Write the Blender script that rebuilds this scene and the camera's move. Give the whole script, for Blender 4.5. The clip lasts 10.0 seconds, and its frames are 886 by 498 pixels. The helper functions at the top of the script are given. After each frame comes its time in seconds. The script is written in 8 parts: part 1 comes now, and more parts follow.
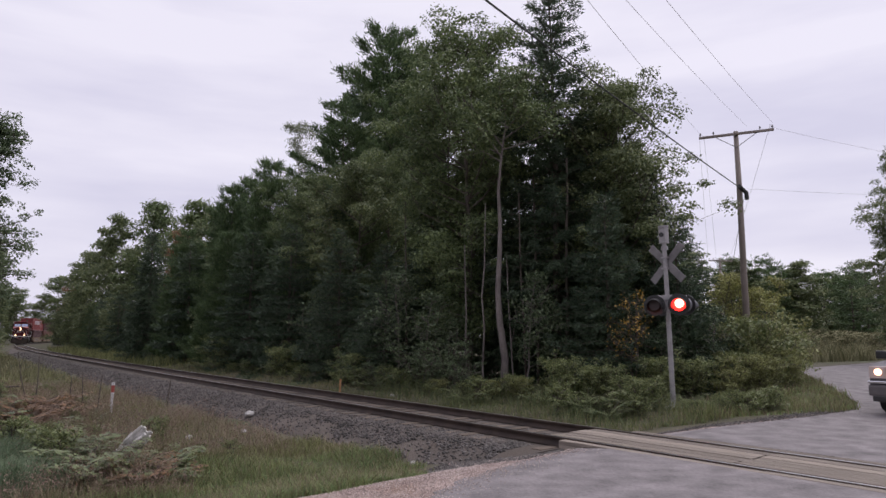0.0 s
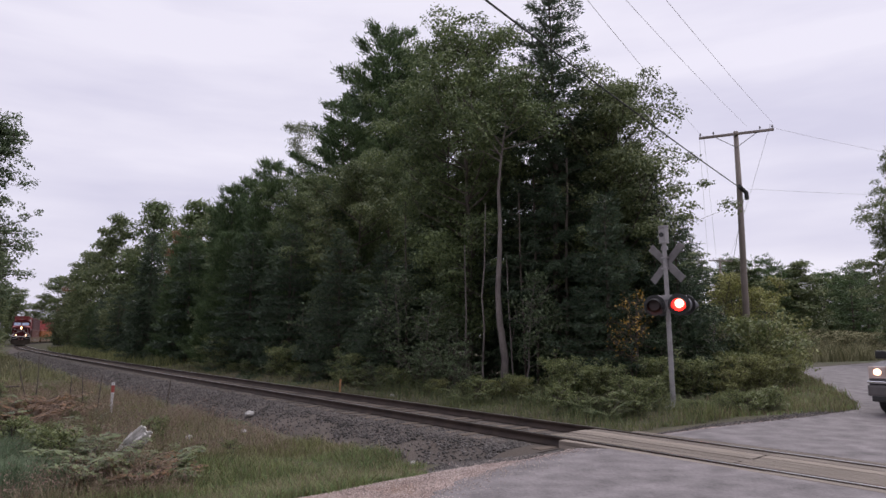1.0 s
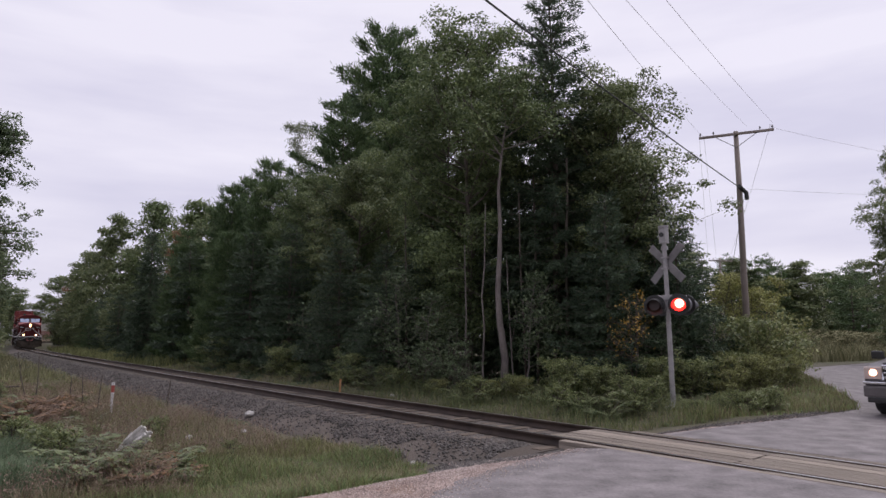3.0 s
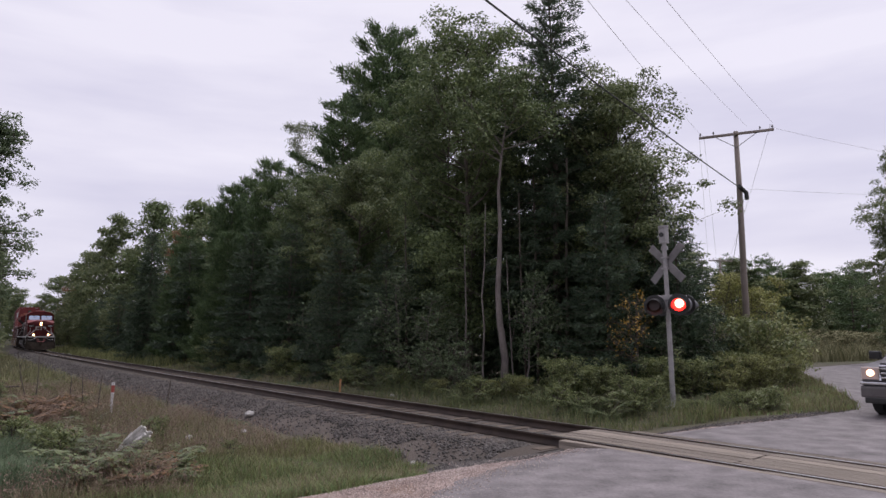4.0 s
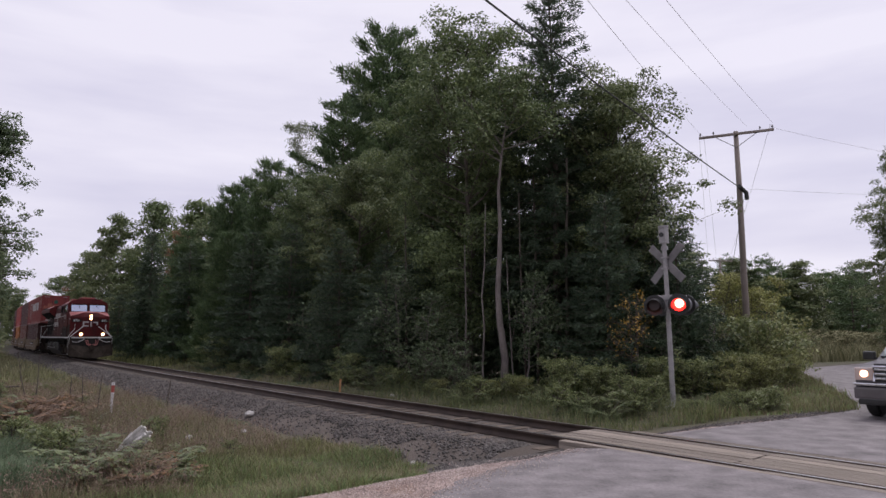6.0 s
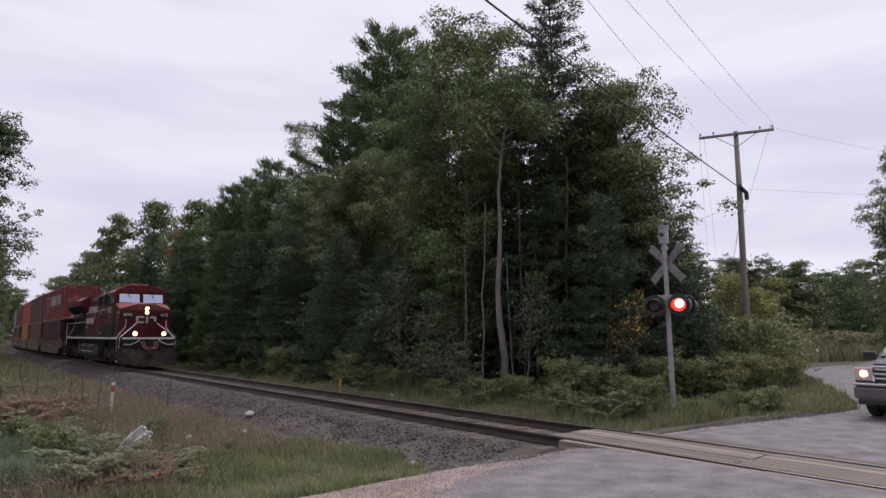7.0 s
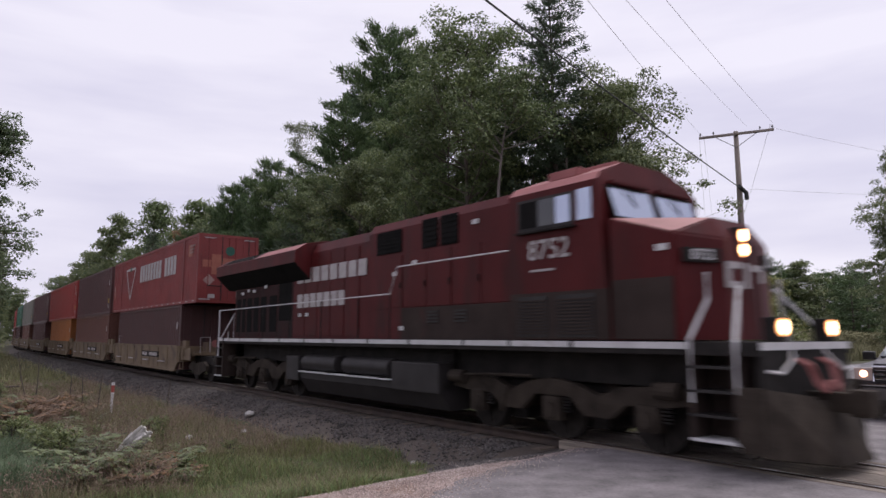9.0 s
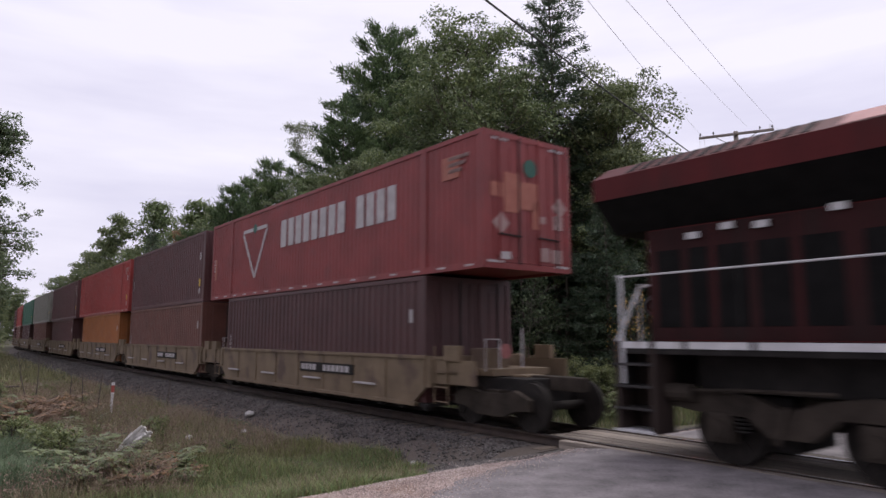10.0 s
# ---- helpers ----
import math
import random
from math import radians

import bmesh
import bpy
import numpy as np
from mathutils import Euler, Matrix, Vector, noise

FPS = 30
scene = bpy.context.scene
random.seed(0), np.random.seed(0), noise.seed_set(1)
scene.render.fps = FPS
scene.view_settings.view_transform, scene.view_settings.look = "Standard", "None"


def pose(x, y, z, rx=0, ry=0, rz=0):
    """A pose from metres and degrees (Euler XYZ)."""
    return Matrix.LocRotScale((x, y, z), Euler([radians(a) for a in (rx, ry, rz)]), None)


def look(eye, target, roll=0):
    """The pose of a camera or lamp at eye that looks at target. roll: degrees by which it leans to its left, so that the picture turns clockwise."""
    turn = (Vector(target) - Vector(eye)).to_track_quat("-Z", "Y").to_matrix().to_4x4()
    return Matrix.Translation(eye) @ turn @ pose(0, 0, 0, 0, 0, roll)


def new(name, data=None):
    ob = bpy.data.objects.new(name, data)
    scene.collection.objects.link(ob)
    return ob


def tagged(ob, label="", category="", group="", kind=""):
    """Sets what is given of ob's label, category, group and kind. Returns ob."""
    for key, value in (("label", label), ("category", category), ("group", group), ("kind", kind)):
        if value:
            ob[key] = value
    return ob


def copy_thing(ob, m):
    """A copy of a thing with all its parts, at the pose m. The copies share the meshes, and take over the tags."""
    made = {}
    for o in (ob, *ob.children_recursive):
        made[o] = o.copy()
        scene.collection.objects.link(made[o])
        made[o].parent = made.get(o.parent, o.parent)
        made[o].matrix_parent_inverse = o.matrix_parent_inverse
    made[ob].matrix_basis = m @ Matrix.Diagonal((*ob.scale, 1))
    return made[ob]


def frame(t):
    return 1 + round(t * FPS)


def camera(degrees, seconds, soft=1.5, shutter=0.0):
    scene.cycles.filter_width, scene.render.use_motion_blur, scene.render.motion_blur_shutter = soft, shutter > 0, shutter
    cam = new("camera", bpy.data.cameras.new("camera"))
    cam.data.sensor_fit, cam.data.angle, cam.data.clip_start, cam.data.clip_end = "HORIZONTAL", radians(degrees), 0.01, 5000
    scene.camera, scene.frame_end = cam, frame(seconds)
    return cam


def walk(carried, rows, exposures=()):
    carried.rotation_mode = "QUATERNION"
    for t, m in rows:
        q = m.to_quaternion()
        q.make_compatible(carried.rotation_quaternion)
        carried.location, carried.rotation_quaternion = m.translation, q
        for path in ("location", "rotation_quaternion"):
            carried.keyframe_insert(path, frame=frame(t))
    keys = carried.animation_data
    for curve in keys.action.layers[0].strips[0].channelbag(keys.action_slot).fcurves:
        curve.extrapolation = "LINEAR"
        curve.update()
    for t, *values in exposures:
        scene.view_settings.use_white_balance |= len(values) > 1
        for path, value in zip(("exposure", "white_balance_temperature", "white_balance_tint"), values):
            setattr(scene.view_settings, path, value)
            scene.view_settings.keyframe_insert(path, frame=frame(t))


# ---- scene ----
# ---------------------------------------------------------------- camera
EYE = (0.0, 0.0, 1.824)
cam = camera(67.39, 10.0, soft=1.5, shutter=0.25)
EYE_POSE = pose(*EYE, 97.436, 0, 0)
walk(cam, [(0.0, EYE_POSE), (10.0, EYE_POSE)], exposures=[(0.0, 0.0), (8.6, 0.0), (9.4, 0.12), (10.0, 0.15)])

# ---------------------------------------------------------------- light: overcast evening sky
world = bpy.data.worlds.new("overcast_sky")
scene.world = world
world.use_nodes = True
wn, wl = world.node_tree.nodes, world.node_tree.links
wn.clear()
w_out = wn.new("ShaderNodeOutputWorld")
w_bg = wn.new("ShaderNodeBackground")
w_sky = wn.new("ShaderNodeTexSky")
w_sky.sky_type = "NISHITA"
w_sky.sun_disc = False
w_sky.sun_elevation = radians(65)
w_sky.sun_rotation = radians(49)
w_sky.air_density, w_sky.dust_density, w_sky.ozone_density = 1.0, 3.0, 2.0
w_co = wn.new("ShaderNodeTexCoord")
w_map = wn.new("ShaderNodeMapping")
w_map.inputs["Scale"].default_value = (1.0, 1.0, 5.5)
w_noise = wn.new("ShaderNodeTexNoise")
w_noise.inputs["Scale"].default_value = 1.9
w_noise.inputs["Detail"].default_value = 5.0
w_noise.inputs["Roughness"].default_value = 0.5
w_ramp = wn.new("ShaderNodeValToRGB")
w_ramp.color_ramp.elements[0].position, w_ramp.color_ramp.elements[0].color = 0.33, (6.35, 6.1, 7.6, 1)
w_ramp.color_ramp.elements[1].position, w_ramp.color_ramp.elements[1].color = 0.62, (8.15, 7.8, 8.95, 1)
w_mix = wn.new("ShaderNodeMix")
w_mix.data_type = "RGBA"
w_mix.inputs["Factor"].default_value = 0.93
wl.new(w_co.outputs["Generated"], w_map.inputs["Vector"])
wl.new(w_map.outputs["Vector"], w_noise.inputs["Vector"])
wl.new(w_noise.outputs["Fac"], w_ramp.inputs["Fac"])
wl.new(w_sky.outputs["Color"], w_mix.inputs["A"])
wl.new(w_ramp.outputs["Color"], w_mix.inputs["B"])
wl.new(w_mix.outputs["Result"], w_bg.inputs["Color"])
w_bg.inputs["Strength"].default_value = 0.11
wl.new(w_bg.outputs["Background"], w_out.inputs["Surface"])

sun_data = bpy.data.lights.new("sun", "SUN")
sun_data.energy, sun_data.angle, sun_data.color = 1.9, radians(45), (1.0, 0.96, 0.95)
sun = new("sun", sun_data)
sun.matrix_world = look((14, 12, 40), (0, 0, 0))


# ---------------------------------------------------------------- materials
def material(name, dark, light, rough=0.7, scale=6.0, fine=60.0, bump=0.15, metal=0.0, island=0.0, spread=0.0,
             translucent=0.0, stain=None, stain_scale=1.0, stain_at=0.55, spec=0.5, stretch=(1, 1, 1), bump_scale=None):
    """Two-scale procedural surface: a broad mottling, a fine grain and its relief; island/spread vary it piece by piece."""
    m = bpy.data.materials.new(name)
    m.use_nodes = True
    nt = m.node_tree
    n, l = nt.nodes, nt.links
    n.clear()
    out = n.new("ShaderNodeOutputMaterial")
    p = n.new("ShaderNodeBsdfPrincipled")
    p.inputs["Roughness"].default_value, p.inputs["Metallic"].default_value = rough, metal
    p.inputs["Specular IOR Level"].default_value = spec
    co = n.new("ShaderNodeTexCoord")
    mp = n.new("ShaderNodeMapping")
    mp.inputs["Scale"].default_value = stretch
    l.new(co.outputs["Object"], mp.inputs["Vector"])

    def noise_node(s, detail):
        t = n.new("ShaderNodeTexNoise")
        t.inputs["Scale"].default_value, t.inputs["Detail"].default_value = s, detail
        l.new(mp.outputs["Vector"], t.inputs["Vector"])
        return t

    a, b = noise_node(scale, 4), noise_node(fine, 3)
    mixf = n.new("ShaderNodeMath")
    mixf.operation = "MULTIPLY_ADD"
    l.new(b.outputs["Fac"], mixf.inputs[0])
    mixf.inputs[1].default_value = 0.45
    sc = n.new("ShaderNodeMath")
    sc.operation = "MULTIPLY_ADD"
    l.new(a.outputs["Fac"], sc.inputs[0])
    sc.inputs[1].default_value, sc.inputs[2].default_value = 1.1, -0.28
    l.new(sc.outputs["Value"], mixf.inputs[2])
    fac = mixf.outputs["Value"]
    if island or spread:
        ad = n.new("ShaderNodeMath")
        ad.operation = "MULTIPLY_ADD"
        if island:
            g = n.new("ShaderNodeNewGeometry")
            l.new(g.outputs["Random Per Island"], ad.inputs[0])
            ad.inputs[1].default_value = island
        else:
            g = n.new("ShaderNodeObjectInfo")
            l.new(g.outputs["Random"], ad.inputs[0])
            ad.inputs[1].default_value = spread
        sb = n.new("ShaderNodeMath")
        sb.operation = "SUBTRACT"
        l.new(fac, sb.inputs[0])
        sb.inputs[1].default_value = (island or spread) / 2
        l.new(sb.outputs["Value"], ad.inputs[2])
        fac = ad.outputs["Value"]
    ramp = n.new("ShaderNodeValToRGB")
    ramp.color_ramp.elements[0].position, ramp.color_ramp.elements[0].color = 0.15, (*dark, 1)
    ramp.color_ramp.elements[1].position, ramp.color_ramp.elements[1].color = 0.85, (*light, 1)
    l.new(fac, ramp.inputs["Fac"])
    col = ramp.outputs["Color"]
    if stain:
        st = noise_node(stain_scale, 5)
        sr = n.new("ShaderNodeValToRGB")
        sr.color_ramp.elements[0].position, sr.color_ramp.elements[1].position = stain_at, stain_at + 0.14
        l.new(st.outputs["Fac"], sr.inputs["Fac"])
        mx = n.new("ShaderNodeMix")
        mx.data_type = "RGBA"
        l.new(sr.outputs["Color"], mx.inputs["Factor"])
        l.new(col, mx.inputs["A"])
        mx.inputs["B"].default_value = (*stain, 1)
        col = mx.outputs["Result"]
    l.new(col, p.inputs["Base Color"])
    if bump:
        bp = n.new("ShaderNodeBump")
        bp.inputs["Strength"].default_value = bump
        bp.inputs["Distance"].default_value = bump_scale or 0.02
        l.new(b.outputs["Fac"], bp.inputs["Height"])
        l.new(bp.outputs["Normal"], p.inputs["Normal"])
    sh = p.outputs["BSDF"]
    if translucent:
        tr = n.new("ShaderNodeBsdfTranslucent")
        l.new(col, tr.inputs["Color"])
        mxs = n.new("ShaderNodeMixShader")
        mxs.inputs["Fac"].default_value = translucent
        l.new(sh, mxs.inputs[1])
        l.new(tr.outputs["BSDF"], mxs.inputs[2])
        sh = mxs.outputs["Shader"]
    l.new(sh, out.inputs["Surface"])
    return m


def glowing(name, color, strength):
    m = bpy.data.materials.new(name)
    m.use_nodes = True
    p = m.node_tree.nodes["Principled BSDF"]
    p.inputs["Base Color"].default_value = (*color, 1)
    p.inputs["Emission Color"].default_value = (*color, 1)
    p.inputs["Emission Strength"].default_value = strength
    return m


def glassy(name, color, rough=0.05, metal=0.0):
    m = bpy.data.materials.new(name)
    m.use_nodes = True
    p = m.node_tree.nodes["Principled BSDF"]
    p.inputs["Base Color"].default_value = (*color, 1)
    p.inputs["Roughness"].default_value = rough
    p.inputs["Metallic"].default_value = metal
    p.inputs["Specular IOR Level"].default_value = 0.8
    return m


# ---------------------------------------------------------------- mesh helpers
def finish(name, me, mats, parent=None, label="", smooth=False):
    for m in (mats if isinstance(mats, (list, tuple)) else [mats]):
        me.materials.append(m)
    if smooth:
        me.polygons.foreach_set("use_smooth", [True] * len(me.polygons))
    ob = new(name, me)
    if parent is not None:
        ob.parent = parent
    if label:
        ob["label"] = label
    return ob


def part(name, bm, mat, parent=None, label="", smooth=False):
    me = bpy.data.meshes.new(name)
    bm.normal_update()
    bm.to_mesh(me)
    bm.free()
    return finish(name, me, mat, parent, label, smooth)


def raw(name, verts, faces, mat, parent=None, label="", smooth=False):
    """A mesh from arrays: verts n x 3, faces m x 3 or m x 4."""
    v, f = np.asarray(verts, dtype=np.float32), np.asarray(faces, dtype=np.int32)
    me = bpy.data.meshes.new(name)
    k = f.shape[1]
    me.vertices.add(len(v))
    me.vertices.foreach_set("co", v.ravel())
    me.loops.add(f.size)
    me.loops.foreach_set("vertex_index", f.ravel())
    me.polygons.add(len(f))
    me.polygons.foreach_set("loop_start", np.arange(0, f.size, k, dtype=np.int32))
    me.update(calc_edges=True)
    me.validate()
    return finish(name, me, mat, parent, label, smooth)


def box(bm, x0, x1, y0, y1, z0, z1, bevel=0.0, m=None):
    r = bmesh.ops.create_cube(bm, size=1.0)
    vs = r["verts"]
    for v in vs:
        v.co = Vector((x0 + (v.co.x + 0.5) * (x1 - x0), y0 + (v.co.y + 0.5) * (y1 - y0), z0 + (v.co.z + 0.5) * (z1 - z0)))
    if bevel:
        es = list({e for v in vs for e in v.link_edges})
        r = bmesh.ops.bevel(bm, geom=es, offset=bevel, segments=2, affect="EDGES", profile=0.7)
        vs = list({v for v in r["verts"]} | {v for v in vs if v.is_valid})
    if m is not None:
        bmesh.ops.transform(bm, matrix=m, verts=[v for v in vs if v.is_valid])
    return vs


def tube(bm, pts, r, sides=8, r1=None):
    """A round bar along points, its ends capped."""
    pts = [Vector(p) for p in pts]
    rings = []
    for i, p in enumerate(pts):
        dirv = (pts[min(i + 1, len(pts) - 1)] - pts[max(i - 1, 0)]).normalized()
        side = dirv.cross(Vector((0, 0, 1)))
        if side.length < 0.05:
            side = dirv.cross(Vector((0, 1, 0)))
        side.normalize()
        up = side.cross(dirv)
        rr = r if r1 is None else r + (r1 - r) * i / (len(pts) - 1)
        rings.append([bm.verts.new(p + (side * math.cos(2 * math.pi * k / sides) + up * math.sin(2 * math.pi * k / sides)) * rr)
                      for k in range(sides)])
    for a, b in zip(rings, rings[1:]):
        for k in range(sides):
            bm.faces.new((a[k], a[(k + 1) % sides], b[(k + 1) % sides], b[k]))
    bm.faces.new(rings[0][::-1])
    bm.faces.new(rings[-1])


def disc(bm, c, axis, r, depth, sides=20, r2=None):
    """A cylinder (or cone frustum) with its base at c, along axis."""
    axis = Vector(axis).normalized()
    tube(bm, [c, Vector(c) + axis * depth], r, sides, r if r2 is None else r2)


def extrude_profile(bm, prof, a0, a1, axis="x"):
    """A prism: the outline prof in the two other axes, from a0 to a1 along axis."""
    def mk(a, p):
        return {"x": (a, p[0], p[1]), "y": (p[0], a, p[1]), "z": (p[0], p[1], a)}[axis]
    r0 = [bm.verts.new(mk(a0, p)) for p in prof]
    r1 = [bm.verts.new(mk(a1, p)) for p in prof]
    for i in range(len(prof)):
        j = (i + 1) % len(prof)
        bm.faces.new((r0[i], r0[j], r1[j], r1[i]))
    bm.faces.new(r0[::-1])
    bm.faces.new(r1)
    bmesh.ops.recalc_face_normals(bm, faces=bm.faces)


# ---------------------------------------------------------------- the line of the track
NODES = [-20, 0, 25, 50, 80, 110, 150, 175, 230]
BENDS = [-0.0005, -0.0005, -0.0005, -0.0002, -0.0008, -0.0009, -0.001, -0.006, -0.006]
S_ALL = np.arange(-90, 300, 0.25)
_k = np.interp(S_ALL, NODES, BENDS)
_i0 = int(np.argmin(np.abs(S_ALL)))
TH_ALL = np.concatenate([[0], np.cumsum((_k[1:] + _k[:-1]) / 2 * 0.25)])
TH_ALL += 0.6627 - TH_ALL[_i0]
X_ALL = np.cumsum(-np.sin(TH_ALL)) * 0.25
Y_ALL = np.cumsum(np.cos(TH_ALL)) * 0.25
X_ALL += 0.8184 - X_ALL[_i0]
Y_ALL += 15.3581 - Y_ALL[_i0]


def on_track(s, u=0.0):
    th = np.interp(s, S_ALL, TH_ALL)
    return np.interp(s, S_ALL, X_ALL) + np.cos(th) * u, np.interp(s, S_ALL, Y_ALL) + np.sin(th) * u


def to_track(x, y):
    """Station and offset of points from the track's centre line."""
    x, y = np.atleast_1d(x).astype(float), np.atleast_1d(y).astype(float)
    cs, cx, cy, ct = S_ALL[::8], X_ALL[::8], Y_ALL[::8], TH_ALL[::8]
    s, u = np.empty_like(x), np.empty_like(x)
    for a in range(0, len(x), 4000):
        sl = slice(a, a + 4000)
        d2 = (x[sl, None] - cx) ** 2 + (y[sl, None] - cy) ** 2
        i = d2.argmin(1)
        dx, dy = x[sl] - cx[i], y[sl] - cy[i]
        s[sl] = cs[i] - np.sin(ct[i]) * dx + np.cos(ct[i]) * dy
        u[sl] = np.cos(ct[i]) * dx + np.sin(ct[i]) * dy
    return s, u


def smooth01(a, b, x):
    t = np.clip((x - a) / (b - a), 0, 1)
    return t * t * (3 - 2 * t)


def ground_z(x, y):
    """Height of the ground: level at the road, a shallow hollow beside the line, a bed below the ballast."""
    s, u = to_track(x, y)
    x, y = np.atleast_1d(x).astype(float), np.atleast_1d(y).astype(float)
    near = np.interp(-u, [0, 2.2, 3.4, 5, 8, 14, 25, 60], [-0.55, -0.55, -0.62, -0.68, -0.62, -0.35, -0.1, 0.1])
    far = np.interp(u, [0, 2.2, 3.4, 6, 12, 60, 200], [-0.55, -0.55, -0.45, -0.3, -0.2, 0.1, 0.8])
    z = np.where(u < 0, near, far)
    w = smooth01(-1.2, -4.6, s - np.clip(u - 9, 0, 60) * 0.55)
    bed = np.where(s < -2.95, smooth01(0.72, 0.95, np.abs(u)), smooth01(1.5, 2.4, np.abs(u)))
    z = z * (1 - w * bed) + (-0.045) * w * bed
    wob = 0.05 * np.sin(x * 0.9 + 1.3 * np.sin(y * 0.4)) * np.cos(y * 0.7) + 0.03 * np.sin(x * 2.3 + y * 1.7)
    return z + wob * (1 - w)


# ---------------------------------------------------------------- the ground
M_SOIL = material("soil", (0.035, 0.035, 0.018), (0.1, 0.085, 0.05), 0.95, 0.8, 14, 0.6, stain=(0.05, 0.07, 0.02), stain_scale=0.35)
M_ASPHALT = material("asphalt", (0.085, 0.076, 0.078), (0.27, 0.243, 0.248), 0.92, 2.2, 21, 0.9, stain=(0.11, 0.1, 0.102), stain_scale=0.3, stain_at=0.6, bump_scale=0.015)
M_GRAVEL = material("gravel", (0.17, 0.115, 0.1), (0.46, 0.355, 0.32), 0.95, 1.1, 30, 0.9, stain=(0.2, 0.125, 0.09), stain_scale=0.8, stain_at=0.56)
M_BALLAST = material("ballast_bed", (0.04, 0.033, 0.029), (0.12, 0.097, 0.083), 0.95, 1.0, 30, 0.9, stain=(0.078, 0.06, 0.047), stain_scale=0.7, stain_at=0.55)
M_STONE = material("ballast_stone", (0.026, 0.023, 0.022), (0.15, 0.135, 0.128), 0.9, 2, 40, 0.3, island=0.7)
M_RAILSIDE = material("rusty_rail", (0.022, 0.015, 0.012), (0.075, 0.05, 0.038), 0.75, 3, 60, 0.2, metal=0.2)
M_RAILTOP = material("polished_railhead", (0.45, 0.44, 0.45), (0.6, 0.59, 0.6), 0.28, 3, 60, 0.03, metal=1.0)
M_TIE = material("creosoted_timber", (0.045, 0.034, 0.027), (0.15, 0.115, 0.09), 0.9, 3, 25, 0.5, spread=0.5, stretch=(1, 6, 6))
M_PLANK = material("weathered_plank", (0.11, 0.09, 0.075), (0.33, 0.28, 0.235), 0.9, 2, 30, 0.5, spread=0.4, stretch=(0.6, 9, 9), stain=(0.065, 0.054, 0.047), stain_scale=2.6, stain_at=0.57)


def build_ground():
    xs = np.unique(np.concatenate([np.linspace(-900, -60, 22), np.linspace(-60, -16, 45), np.linspace(-16, 16, 110), np.linspace(16, 60, 50), np.linspace(60, 900, 22)]))
    ys = np.unique(np.concatenate([np.linspace(-300, -6, 14), np.linspace(-6, 40, 150), np.linspace(40, 120, 60), np.linspace(120, 1500, 24)]))
    gx, gy = np.meshgrid(xs, ys)
    z = ground_z(gx.ravel(), gy.ravel())
    v = np.stack([gx.ravel(), gy.ravel(), z], 1)
    w, h = len(xs), len(ys)
    i = (np.arange(h - 1)[:, None] * w + np.arange(w - 1)).ravel()
    f = np.stack([i, i + 1, i + w + 1, i + w], 1)
    ob = raw("ground", v, f, M_SOIL, smooth=True)
    tagged(ob, "dark soil and leaf litter under grass and weeds", "ground", kind="structure")


def strip(name, left, right, mat, lift, label, across=14, ragged=0.0):
    """A sheet between two edge lines, laid on the ground."""
    left, right = np.array(left, float), np.array(right, float)

    def dense(p):
        t = np.concatenate([[0], np.cumsum(np.ones(len(p) - 1))])
        q = np.linspace(0, t[-1], int(t[-1] * 12) + 1)
        return np.stack([np.interp(q, t, p[:, 0]), np.interp(q, t, p[:, 1])], 1)
    a, b = dense(left), dense(right)
    if ragged:
        q = np.arange(len(a)) * 0.9
        a[:, 0] += ragged * np.clip((np.arange(len(a)) - 12) / 8, 0, 1) * (np.sin(q * 1.3) + 0.7 * np.sin(q * 3.1 + 1) + 0.5 * np.sin(q * 7.3))
    t = np.linspace(0, 1, across)[None, :, None]
    p = (a[:, None] * (1 - t) + b[:, None] * t)
    n0, n1 = p.shape[:2]
    p = p.reshape(-1, 2)
    z = ground_z(p[:, 0], p[:, 1]) + lift
    i = (np.arange(n0 - 1)[:, None] * n1 + np.arange(n1 - 1)).ravel()
    f = np.stack([i, i + 1, i + n1 + 1, i + n1], 1)
    ob = raw(name, np.column_stack([p, z]), f[:, ::-1], mat, smooth=True)
    return tagged(ob, label, "road", kind="structure")


def tk(s, u):
    x, y = on_track(s, u)
    return (float(x), float(y))


